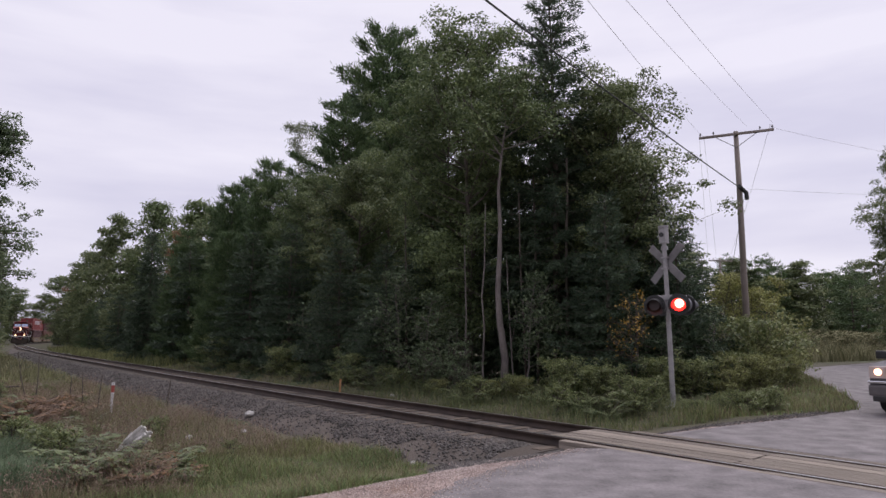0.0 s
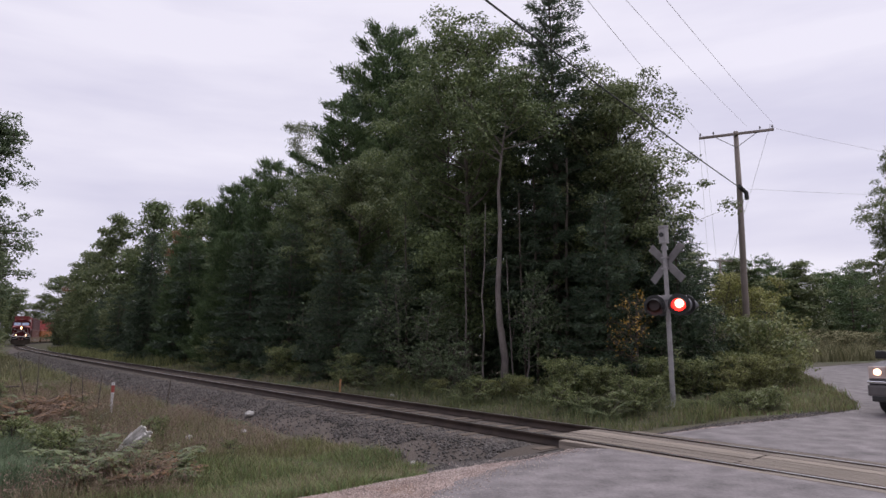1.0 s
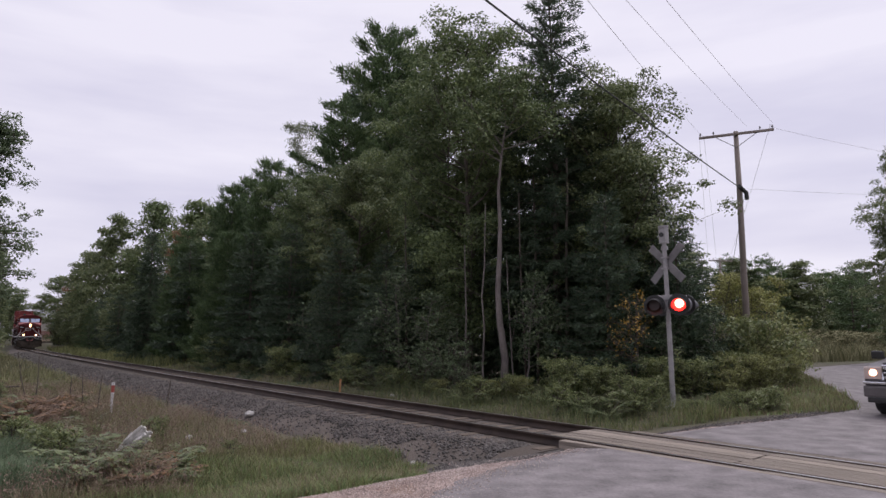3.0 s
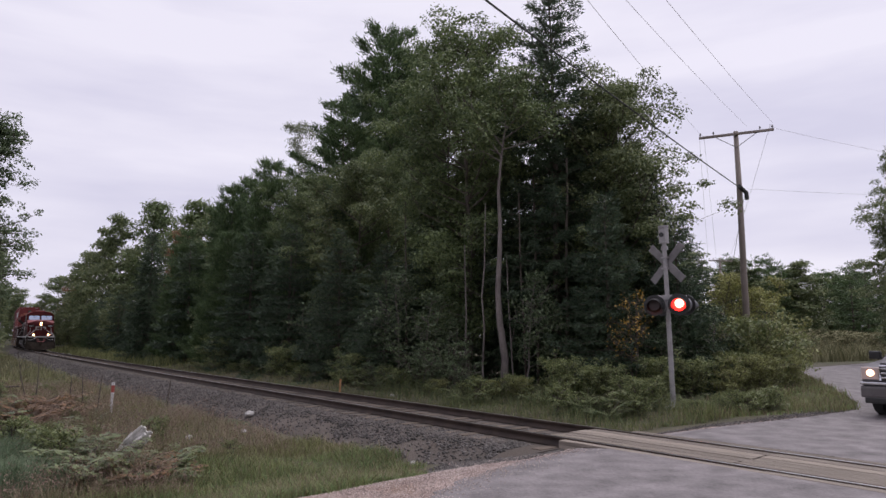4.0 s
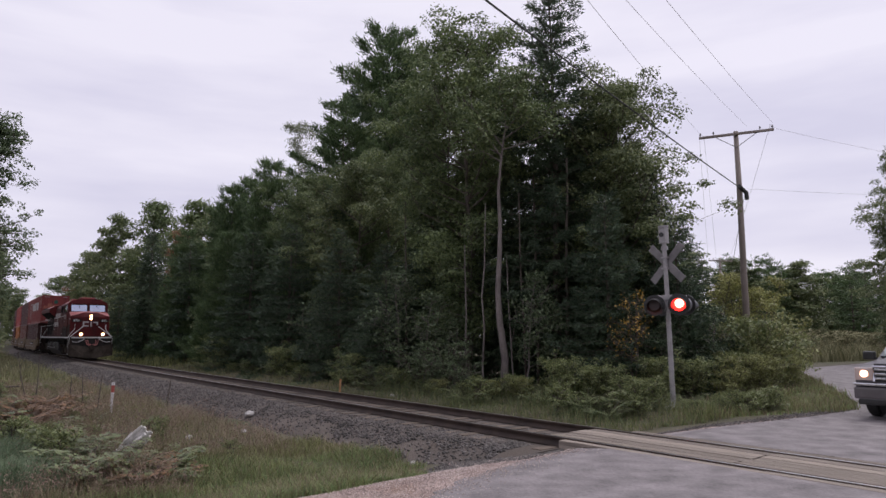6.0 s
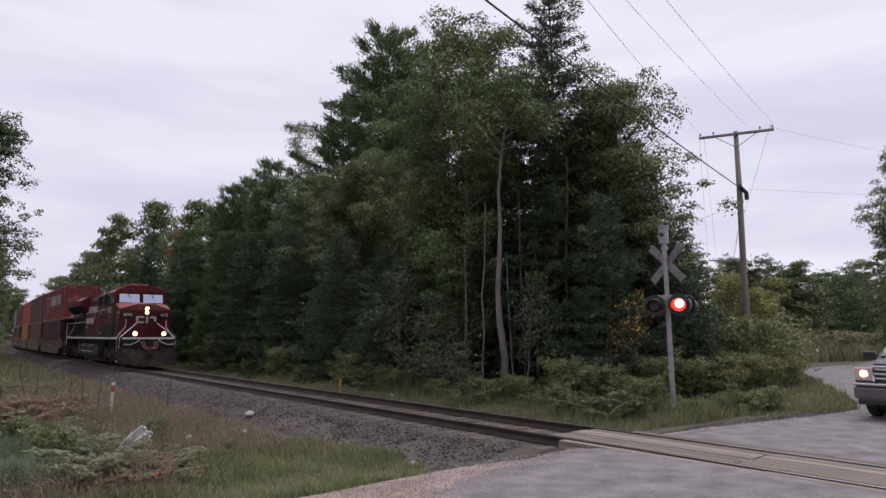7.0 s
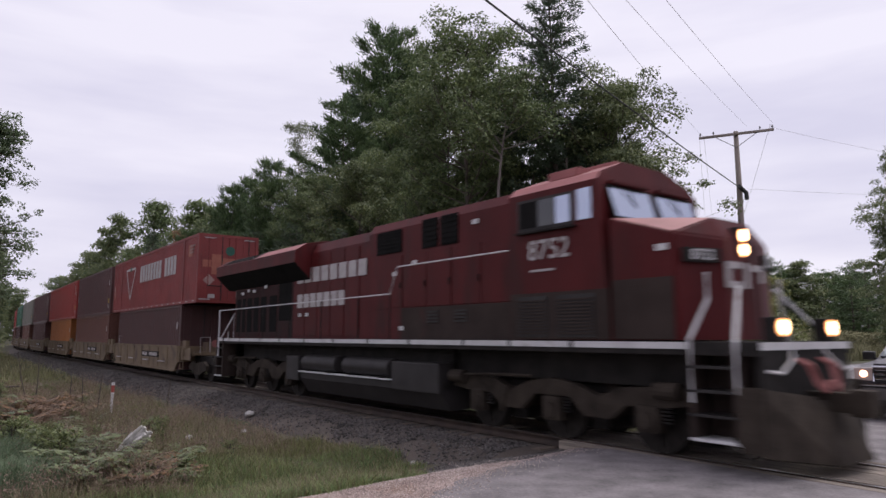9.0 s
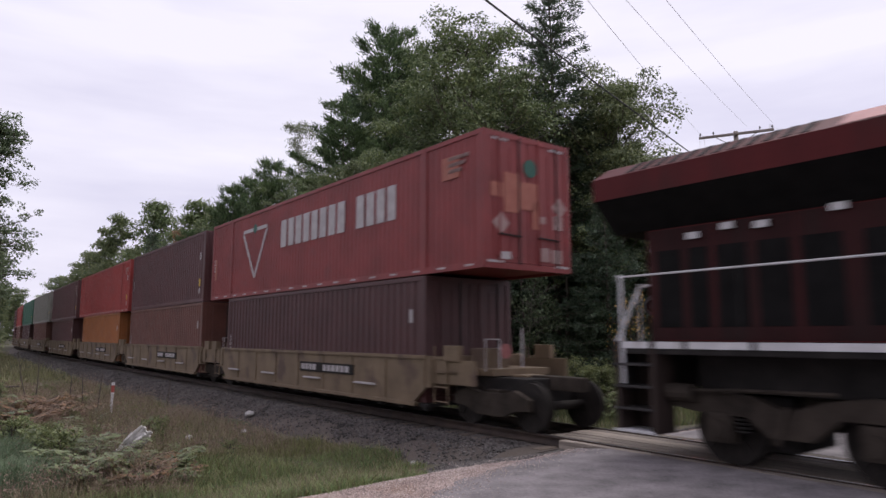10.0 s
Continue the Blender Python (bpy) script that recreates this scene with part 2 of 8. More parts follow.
def build_roads():
    strip("road", [tk(-3.75, -1.04), (1.97, 11.07), (1.2, 10.3), (0.24, 8.82), (-0.35, 7.5), (-1.2, 0), (-2.5, -14)],
          [tk(-19, -1.04), tk(-19, -1.9), tk(-19, -3.2), tk(-19, -5), tk(-19, -7), (6.5, -9), (6.5, -14)], M_ASPHALT, 0.035, "worn grey asphalt road up to the crossing", 24, 0.04)
    strip("road", [tk(-3.4, 1.06), (5.2, 13.85), (6.1, 14.26), (8.53, 15.65), (10.3, 16.95), (11.5, 18.8), (13.94, 24.3), (16.85, 31.2), (18.6, 35), (21.5, 39.2), (31.7, 48.1), (48, 58), (90, 75)],
          [tk(-19, 1.06), tk(-19.5, 3), (16.2, 3), (17, 6), (17.3, 10), (17.5, 15), (18.2, 24), (19.6, 29.9), (21.2, 33.5), (24.5, 37.6), (34, 45), (50, 54), (92, 70)], M_ASPHALT, 0.035, "grey asphalt road winding away past the crossing", 24)
    g = strip("gravel_shoulder", [tk(-1.2, -1.9), (0.1, 11.35), (-0.36, 10.5), (-0.45, 9.5), (-1.08, 8.9), (-1.75, 7.87), (-5, 0), (-6, -14)],
              [tk(-5, -1.7), tk(-5.5, -2.6), (1.6, 9.9), (1.2, 9.3), (0.8, 8.6), (0.5, 7.9), (-0.3, 0), (-1.5, -14)], M_GRAVEL, 0.02, "pale pinkish gravel beside the asphalt", 14, 0.07)
    tagged(g, category="gravel")
    g = strip("gravel_shoulder", [tk(-0.2, 1.7), tk(-1.4, 2.7), (5.2, 14.5), (6.0, 14.75), (8.4, 15.9), (10.1, 17.2)],
              [tk(-5, 1.7), tk(-5, 2.7), (6.5, 13.6), (7.3, 14), (8.9, 15.2), (10.7, 16.6)], M_GRAVEL, 0.02, "grey gravel along the edge of the asphalt")
    tagged(g, category="gravel")


def sweep(name, profile, s0, s1, step, mats, parent, u0, z0, label="", cap=None):
    """Sweeps an outline (u, z) along the track."""
    ss = np.arange(s0, s1 + step / 2, step)
    prof = np.array(profile, float)
    k = len(prof)
    v = []
    for pu, pz in prof:
        x, y = on_track(ss, u0 + pu)
        v.append(np.stack([x, y, np.full_like(x, z0 + pz)], 1))
    v = np.stack(v, 1).reshape(-1, 3)
    i = np.arange(len(ss) - 1)[:, None] * k
    j = np.arange(k)[None]
    j2 = (j + 1) % k
    f = np.stack([i + j, i + j2, i + k + j2, i + k + j], 2).reshape(-1, 4)
    ob = raw(name, v, f, mats, parent, label)
    if cap is not None:
        idx = np.tile(np.isin(np.arange(k), cap).astype(np.int32), len(ss) - 1)
        ob.data.polygons.foreach_set("material_index", idx)
    return ob


RAIL = [(-0.07, -0.17), (0.07, -0.17), (0.07, -0.158), (0.012, -0.14), (0.009, -0.05), (0.036, -0.04), (0.036, -0.006), (0.028, 0.0), (-0.028, 0.0), (-0.036, -0.006), (-0.036, -0.04), (-0.009, -0.05), (-0.012, -0.14), (-0.07, -0.158)]


def build_track():
    track = tagged(new("railway_track"), "single railway line of rusty rails on timber ties", "railway track", kind="structure")
    for u in (-0.7525, 0.7525):
        sweep("rail", RAIL, -60, 225, 0.5, [M_RAILSIDE, M_RAILTOP], track, u, 0.0, "rusty steel rail with a polished head", cap=[7])
    prof = [(-3.3, -0.95), (-3.0, -0.62), (-2.5, -0.46), (-1.75, -0.24), (-1.45, -0.195), (-1.0, -0.185), (0, -0.188), (1.0, -0.185), (1.45, -0.195), (1.75, -0.24), (2.4, -0.42), (2.8, -0.6), (3.1, -0.95)]
    ob = sweep("ballast", prof, -3.2, 225, 0.4, M_BALLAST, None, 0, 0)
    tagged(ob, "bed of grey crushed stone under the rails", "ballast", kind="structure")
    ob = sweep("ballast", [(-1.31, -0.95), (-1.31, -0.2), (1.31, -0.2), (1.31, -0.95)], -60, -3.2, 0.5, M_BALLAST, None, 0, 0)
    tagged(ob, "dark stone bed between the crossing planks", "ballast", kind="structure")
    bm = bmesh.new()
    box(bm, -1.3, 1.3, -0.115, 0.115, -0.36, -0.172, 0.012)
    me = bpy.data.meshes.new("tie")
    bm.to_mesh(me)
    bm.free()
    me.materials.append(M_TIE)
    rnd = random.Random(3)
    for i in range(330):
        s = -3.0 + i * 0.53 + rnd.uniform(-0.03, 0.03)
        x, y = on_track(s)
        th = float(np.interp(s, S_ALL, TH_ALL))
        m = Matrix.Translation((x, y, rnd.uniform(-0.012, 0.006))) @ Matrix.Rotation(th + rnd.uniform(-0.02, 0.02), 4, "Z") @ Matrix.Translation((rnd.uniform(-0.05, 0.05), 0, 0))
        if i < 260:
            ob = new("tie", me)
            ob.parent = track
            ob.matrix_basis = m
    # crossing planks between and beside the rails
    lines = [(-1.03, -0.86)] + [(-0.64 + 0.256 * k, -0.64 + 0.256 * (k + 1) - 0.012) for k in range(5)] + [(0.86, 1.05)]
    for u0, u1 in lines:
        for k in range(5):
            s0 = -2.75 - k * 3.6 + rnd.uniform(-0.03, 0.03)
            if u0 < -0.8:
                s0 -= 0.55
            if u0 > 0.8:
                s0 -= 0.7
            x, y = on_track(s0 - 1.79, (u0 + u1) / 2)
            th = float(np.interp(s0 - 1.8, S_ALL, TH_ALL))
            bmp = bmesh.new()
            box(bmp, -1.785, 1.785, -(u1 - u0) / 2, (u1 - u0) / 2, -0.2, -0.006, 0.012)
            ob = part("plank", bmp, M_PLANK, track)
            ob.matrix_basis = Matrix.Translation((x, y, rnd.uniform(-0.006, 0.004))) @ Matrix.Rotation(th + math.pi / 2, 4, "Z")


build_ground()
build_roads()
build_track()


# ---------------------------------------------------------------- trees
M_BARK = material("bark", (0.05, 0.04, 0.032), (0.16, 0.13, 0.11), 0.95, 3, 25, 0.8, stretch=(1, 1, 0.25))
M_PALEBARK = material("pale_bark", (0.09, 0.075, 0.068), (0.25, 0.215, 0.2), 0.9, 2.5, 22, 0.5, stretch=(1, 1, 0.4))
LEAF = dict(rough=0.5, scale=0.35, fine=9, bump=0, island=0.7, translucent=0.3, spec=0.45)
M_LEAF = material("broad_leaves", (0.058, 0.088, 0.036), (0.2, 0.25, 0.1), **LEAF)
M_LEAF_WARM = material("warm_green_leaves", (0.066, 0.092, 0.038), (0.215, 0.25, 0.108), **LEAF)
M_LEAF_COOL = material("grey_green_leaves", (0.062, 0.092, 0.046), (0.185, 0.235, 0.12), **LEAF)
M_LEAF_WILLOW = material("yellow_green_leaves", (0.15, 0.16, 0.045), (0.4, 0.4, 0.14), **LEAF)
M_LEAF_MID = material("shrub_leaves", (0.09, 0.115, 0.042), (0.25, 0.28, 0.115), **LEAF)
M_LEAF_LIGHT = material("light_leaves", (0.115, 0.13, 0.045), (0.31, 0.32, 0.125), **LEAF)
M_LEAF_PALE = material("pale_leaves", (0.105, 0.129, 0.0702), (0.304, 0.328, 0.222), **LEAF)
M_LEAF_AUTUMN = material("autumn_leaves", (0.175, 0.105, 0.0234), (0.468, 0.304, 0.0585), **LEAF)
M_LEAF_RUST = material("rusty_leaves", (0.117, 0.0702, 0.0351), (0.281, 0.152, 0.0702), **LEAF)
M_NEEDLE = material("pine_needles", (0.0421, 0.0772, 0.0339), (0.146, 0.208, 0.0866), **LEAF)
M_NEEDLE_DARK = material("spruce_needles", (0.0269, 0.0505, 0.0287), (0.0929, 0.13, 0.0716), **LEAF)
M_GRASS = material("green_grass", (0.1, 0.15, 0.055), (0.27, 0.365, 0.16), rough=0.6, scale=0.8, fine=6, bump=0, island=0.7, translucent=0.25, spec=0.3)
M_DRY = material("dry_grass", (0.14, 0.115, 0.075), (0.37, 0.305, 0.215), rough=0.7, scale=0.7, fine=6, bump=0, island=0.8, translucent=0.2, spec=0.2)
M_SEED = material("reddish_seed_heads", (0.13, 0.085, 0.07), (0.34, 0.245, 0.2), rough=0.8, scale=0.7, fine=6, bump=0, island=0.8, translucent=0.15, spec=0.2)
M_WEED = material("weed_leaves", (0.1, 0.113, 0.042), (0.275, 0.285, 0.125), rough=0.6, scale=0.6, fine=6, bump=0, island=0.8, translucent=0.25, spec=0.3)
M_BRUSH = material("dull_brush", (0.115, 0.115, 0.06), (0.3, 0.285, 0.17), rough=0.8, scale=0.3, fine=4, bump=0, island=0.8, translucent=0.2, spec=0.2)
M_BLUEWEED = material("blue_green_weed", (0.075, 0.115, 0.06), (0.23, 0.29, 0.18), rough=0.6, scale=0.6, fine=6, bump=0, island=0.6, translucent=0.25, spec=0.3)


def leaf_mesh(c, size, rng, flat=0.0, aspect=0.6, lean=None, tri=False):
    """Diamond-shaped leaves at the points c, turned at random; flat presses them towards level."""
    k = len(c)
    a = rng.normal(size=(k, 3))
    if lean is not None:
        a = a * 0.55 + lean
    a /= np.linalg.norm(a, axis=1)[:, None]
    b = rng.normal(size=(k, 3))
    if flat:
        a[:, 2] *= 1 - flat
        a /= np.linalg.norm(a, axis=1)[:, None]
        b[:, 2] *= 1 - flat
    b -= (a * b).sum(1)[:, None] * a
    b /= np.linalg.norm(b, axis=1)[:, None]
    sz = size * rng.uniform(0.6, 1.35, k)[:, None]
    a, b = a * sz, b * sz * aspect * 0.5
    if tri:
        v = np.stack([c + b, c + a, c - b], 1).reshape(-1, 3)
        return v, np.arange(k * 3).reshape(-1, 3)
    v = np.stack([c, c + a * 0.5 + b, c + a, c + a * 0.45 - b], 1).reshape(-1, 3)
    f = np.arange(k * 4).reshape(-1, 4)
    return v, f


def limb_tubes(paths, name, mat, parent, sides=5):
    """Tapered limbs: paths of (points, radius at the foot, radius at the tip)."""
    vs, fs, o = [], [], 0
    for pts, r0, r1 in paths:
        pts = np.asarray(pts, float)
        k = len(pts)
        t = np.gradient(pts, axis=0)
        t /= np.linalg.norm(t, axis=1)[:, None] + 1e-9
        ref = np.where(np.abs(t[:, 2:3]) > 0.9, np.array([[1.0, 0, 0]]), np.array([[0, 0, 1.0]]))
        sd = np.cross(t, ref)
        sd /= np.linalg.norm(sd, axis=1)[:, None]
        up = np.cross(sd, t)
        ang = np.arange(sides) * 2 * np.pi / sides
        rr = np.linspace(r0, r1, k)[:, None, None]
        ring = pts[:, None] + (sd[:, None] * np.cos(ang)[None, :, None] + up[:, None] * np.sin(ang)[None, :, None]) * rr
        vs.append(ring.reshape(-1, 3))
        i = (np.arange(k - 1)[:, None] * sides + np.arange(sides)[None]).ravel()
        j = (np.arange(k - 1)[:, None] * sides + (np.arange(sides)[None] + 1) % sides).ravel()
        fs.append(np.stack([i, j, j + sides, i + sides], 1) + o)
        o += k * sides
    return raw(name, np.concatenate(vs), np.concatenate(fs), mat, parent, smooth=True)


def clump_leaves(centres, radii, leaves, size, rng, aspect=0.62, under=0.35, tri=False):
    """Leaves on the rounded outer shells of clumps, each facing roughly outwards; under thins the undersides."""
    w = radii ** 1.6
    pick = rng.choice(len(centres), size=leaves, p=w / w.sum())
    d = rng.normal(size=(leaves, 3))
    d /= np.linalg.norm(d, axis=1)[:, None] + 1e-9
    flip = (d[:, 2] < -0.15) & (rng.uniform(size=leaves) > under)
    d[flip, 2] *= -1
    rad = radii[pick] * rng.uniform(0.3, 1.0, leaves) ** 0.45 * (1 + 0.16 * rng.normal(size=leaves))
    c = centres[pick] + d * rad[:, None] * np.array([1.0, 1.0, 0.72])
    c[:, 2] = np.maximum(c[:, 2], 0.05)
    nrm = d * 0.75 + rng.normal(size=(leaves, 3)) * 0.55 + np.array([0, 0, 0.35])
    nrm /= np.linalg.norm(nrm, axis=1)[:, None]
    a = np.cross(nrm, rng.normal(size=(leaves, 3)))
    a /= np.linalg.norm(a, axis=1)[:, None] + 1e-9
    b = np.cross(nrm, a)
    sz = (size * rng.uniform(0.55, 1.35, leaves))[:, None]
    a, b = a * sz, b * sz * aspect * 0.5
    if tri:
        v = np.stack([c - a * 0.5 + b, c + a * 0.6, c - a * 0.5 - b], 1).reshape(-1, 3)
        return v, np.arange(leaves * 3).reshape(-1, 3)
    v = np.stack([c - a * 0.5, c + b, c + a * 0.5, c - b], 1).reshape(-1, 3)
    return v, np.arange(leaves * 4).reshape(-1, 4)


def broadleaf(name, h, r, base, leaves, size, seed, leaf=None, bark=None, lump=0.55, trunk_r=None, limbs=30, top_heavy=0.6, label="", category="tree", stems=1, twigs=3, under=0.35, rise=(0.15, 0.75), along=(0.5, 0.75, 1.0), tri=None):
    """A broad-leaved tree or shrub: tapered trunk, limbs, and rounded clumps of separate leaves with gaps between."""
    rng = np.random.default_rng(seed)
    root = tagged(new(name), label, category)
    paths, tips = [], []
    tr = trunk_r or 0.011 * h + 0.02
    for st in range(stems):
        lean = rng.normal(size=2) * (0.02 if stems == 1 else 0.25) * h
        zt = np.linspace(0, 0.93 * h, 10)
        w = np.cumsum(rng.normal(size=(10, 2)) * 0.018 * h * 0.5, 0)
        trunk = np.column_stack([w[:, 0] + lean[0] * (zt / h) ** 1.2, w[:, 1] + lean[1] * (zt / h) ** 1.2, zt])
        trunk[0, :2] = rng.normal(size=2) * (0 if stems == 1 else 0.05 * r)
        paths.append((trunk, tr / math.sqrt(stems), 0.012))
        for i in range(limbs // stems):
            q = base + (0.97 - base) * (i + rng.uniform(0, 1)) / (limbs // stems)
            zq = q * h
            p0 = np.array([np.interp(zq, zt, trunk[:, k]) for k in range(3)])
            prof = (max(0.0, (q - base) / (1 - base)))
            env = math.sin(math.pi * min(1.0, 0.12 + 0.86 * prof ** top_heavy)) ** 0.75
            ln = r * env * rng.uniform(0.55, 1.12)
            az = rng.uniform(0, 2 * math.pi)
            dirv = np.array([math.cos(az), math.sin(az), rng.uniform(*rise)])
            pts = [p0 + dirv * ln * t + np.array([0, 0, 0.18 * ln * t * t]) + rng.normal(size=3) * 0.05 * ln * t for t in (0, 0.35, 0.7, 1.0)]
            paths.append((pts, max(0.012, tr * 0.4 * (1 - 0.7 * q)), 0.008))
            for t in along:
                tips.append((pts[0] + (pts[-1] - pts[0]) * t, rng.uniform(0.5, 1.1)))
            for _ in range(twigs):
                q0 = pts[0] + (pts[-1] - pts[0]) * rng.uniform(0.4, 0.9)
                e = q0 + (dirv * 0.35 + rng.normal(size=3) * 0.6) * ln * 0.45
                paths.append(([q0, (q0 + e) / 2 + rng.normal(size=3) * 0.03 * ln, e], 0.012, 0.005))
                tips.append((e, rng.uniform(0.4, 1.2)))
    wood = limb_tubes(paths, "trunk" if stems == 1 else "stem", bark or M_BARK, root)
    if stems > 1:
        tagged(wood, kind="stuff")
    v, f = clump_leaves(np.array([t[0] for t in tips]), lump * np.array([t[1] for t in tips]), leaves, size, rng, under=under, tri=twigs < 2 if tri is None else tri)
    raw("crown", v, f, leaf or M_LEAF, root)
    return root


def conifer(name, h, r, base, sprays, blades_each, size, seed, needle=None, whorls=26, per=6, droop=0.15, inner=0.25, power=0.8, label="", width=0.16, ragged=0.25, bark=None, brush=0.5, tuft=0.2, aspect=0.2, trunk_r=None, curl=0.06):
    """A conifer: straight tapered trunk, whorls of boughs, and tufts of thin needle sprays along them.
    brush lifts the sprays upwards (pine), negative lets them hang (hemlock, larch)."""
    rng = np.random.default_rng(seed)
    root = tagged(new(name), label, "tree")
    tr = trunk_r or 0.011 * h + 0.02
    trunk = [([(0, 0, 0), (0.006 * h * rng.normal(), 0, h * 0.5), (0, 0.005 * h, h * 0.99)], tr, 0.012)]
    paths = []
    starts, dirs, lens = [], [], []
    for i in range(whorls):
        q = base + (0.985 - base) * (i + rng.uniform(-0.35, 0.35)) / (whorls - 1)
        q = min(max(q, base), 0.985)
        env = ((1 - q) / (1 - base)) ** power
        for k in range(per):
            az = 2 * math.pi * (k + rng.uniform(-0.4, 0.4)) / per + i * 1.3
            ln = r * (env * 0.94 + 0.05) * rng.uniform(1 - ragged, 1 + ragged * 0.5)
            sl = -droop * rng.uniform(0.5, 1.5) + 0.6 * q * q
            p0 = np.array([0, 0, q * h])
            dv = np.array([math.cos(az), math.sin(az), sl])
            paths.append(([p0, p0 + dv * ln * 0.5 + np.array([0, 0, -0.03 * ln]), p0 + dv * ln + np.array([0, 0, curl * ln])], max(0.008, tr * 0.28 * env), 0.004))
            starts.append(p0)
            dirs.append(dv)
            lens.append(ln)
    limb_tubes(trunk, "trunk", bark or M_BARK, root, 8)
    tagged(limb_tubes(paths, "branchwork", bark or M_BARK, root, 4), kind="stuff")
    starts, dirs, lens = np.array(starts), np.array(dirs), np.array(lens)
    wgt = lens ** 1.4
    pick = rng.choice(len(lens), size=sprays, p=wgt / wgt.sum())
    t = inner + (1 - inner) * rng.uniform(0, 1, sprays) ** 0.75
    side = np.stack([-dirs[:, 1], dirs[:, 0], np.zeros(len(dirs))], 1)
    w = np.clip(rng.normal(size=sprays), -1.8, 1.8) * width * lens[pick] * (1.15 - t)
    c = starts[pick] + dirs[pick] * (lens[pick] * t)[:, None] + side[pick] * w[:, None]
    c[:, 2] += (curl * t * t - 0.12 * t * (1 - t)) * lens[pick] - 0.12 * np.abs(w) + rng.normal(size=sprays) * 0.04
    lean = dirs[pick] * 0.8 + side[pick] * np.sign(w)[:, None] * 0.5 + np.array([0, 0, brush])
    k = blades_each
    c = np.repeat(c, k, 0) + rng.normal(size=(sprays * k, 3)) * tuft * np.array([1, 1, 0.6])
    v, f = leaf_mesh(c, size, rng, 0.0, aspect, np.repeat(lean, k, 0), True)
    raw("crown", v, f, needle or M_NEEDLE, root)
    return root


def put(ob, x, y, turn=0.0, scale=1.0, sink=0.08, wide=1.0):
    z = float(ground_z(x, y)[0]) - sink
    ob.matrix_basis = Matrix.LocRotScale((x, y, z), Euler((0, 0, turn)), (scale * wide, scale * wide, scale))
    return ob


def put_copy(ob, x, y, turn=0.0, scale=1.0, sink=0.08, wide=1.0, label=""):
    z = float(ground_z(x, y)[0]) - sink
    keep = ob.scale.copy()
    ob.scale = (1, 1, 1)
    c = copy_thing(ob, Matrix.LocRotScale((x, y, z), Euler((0, 0, turn)), (scale * wide, scale * wide, scale)))
    ob.scale = keep
    if label:
        c["label"] = label
    return c


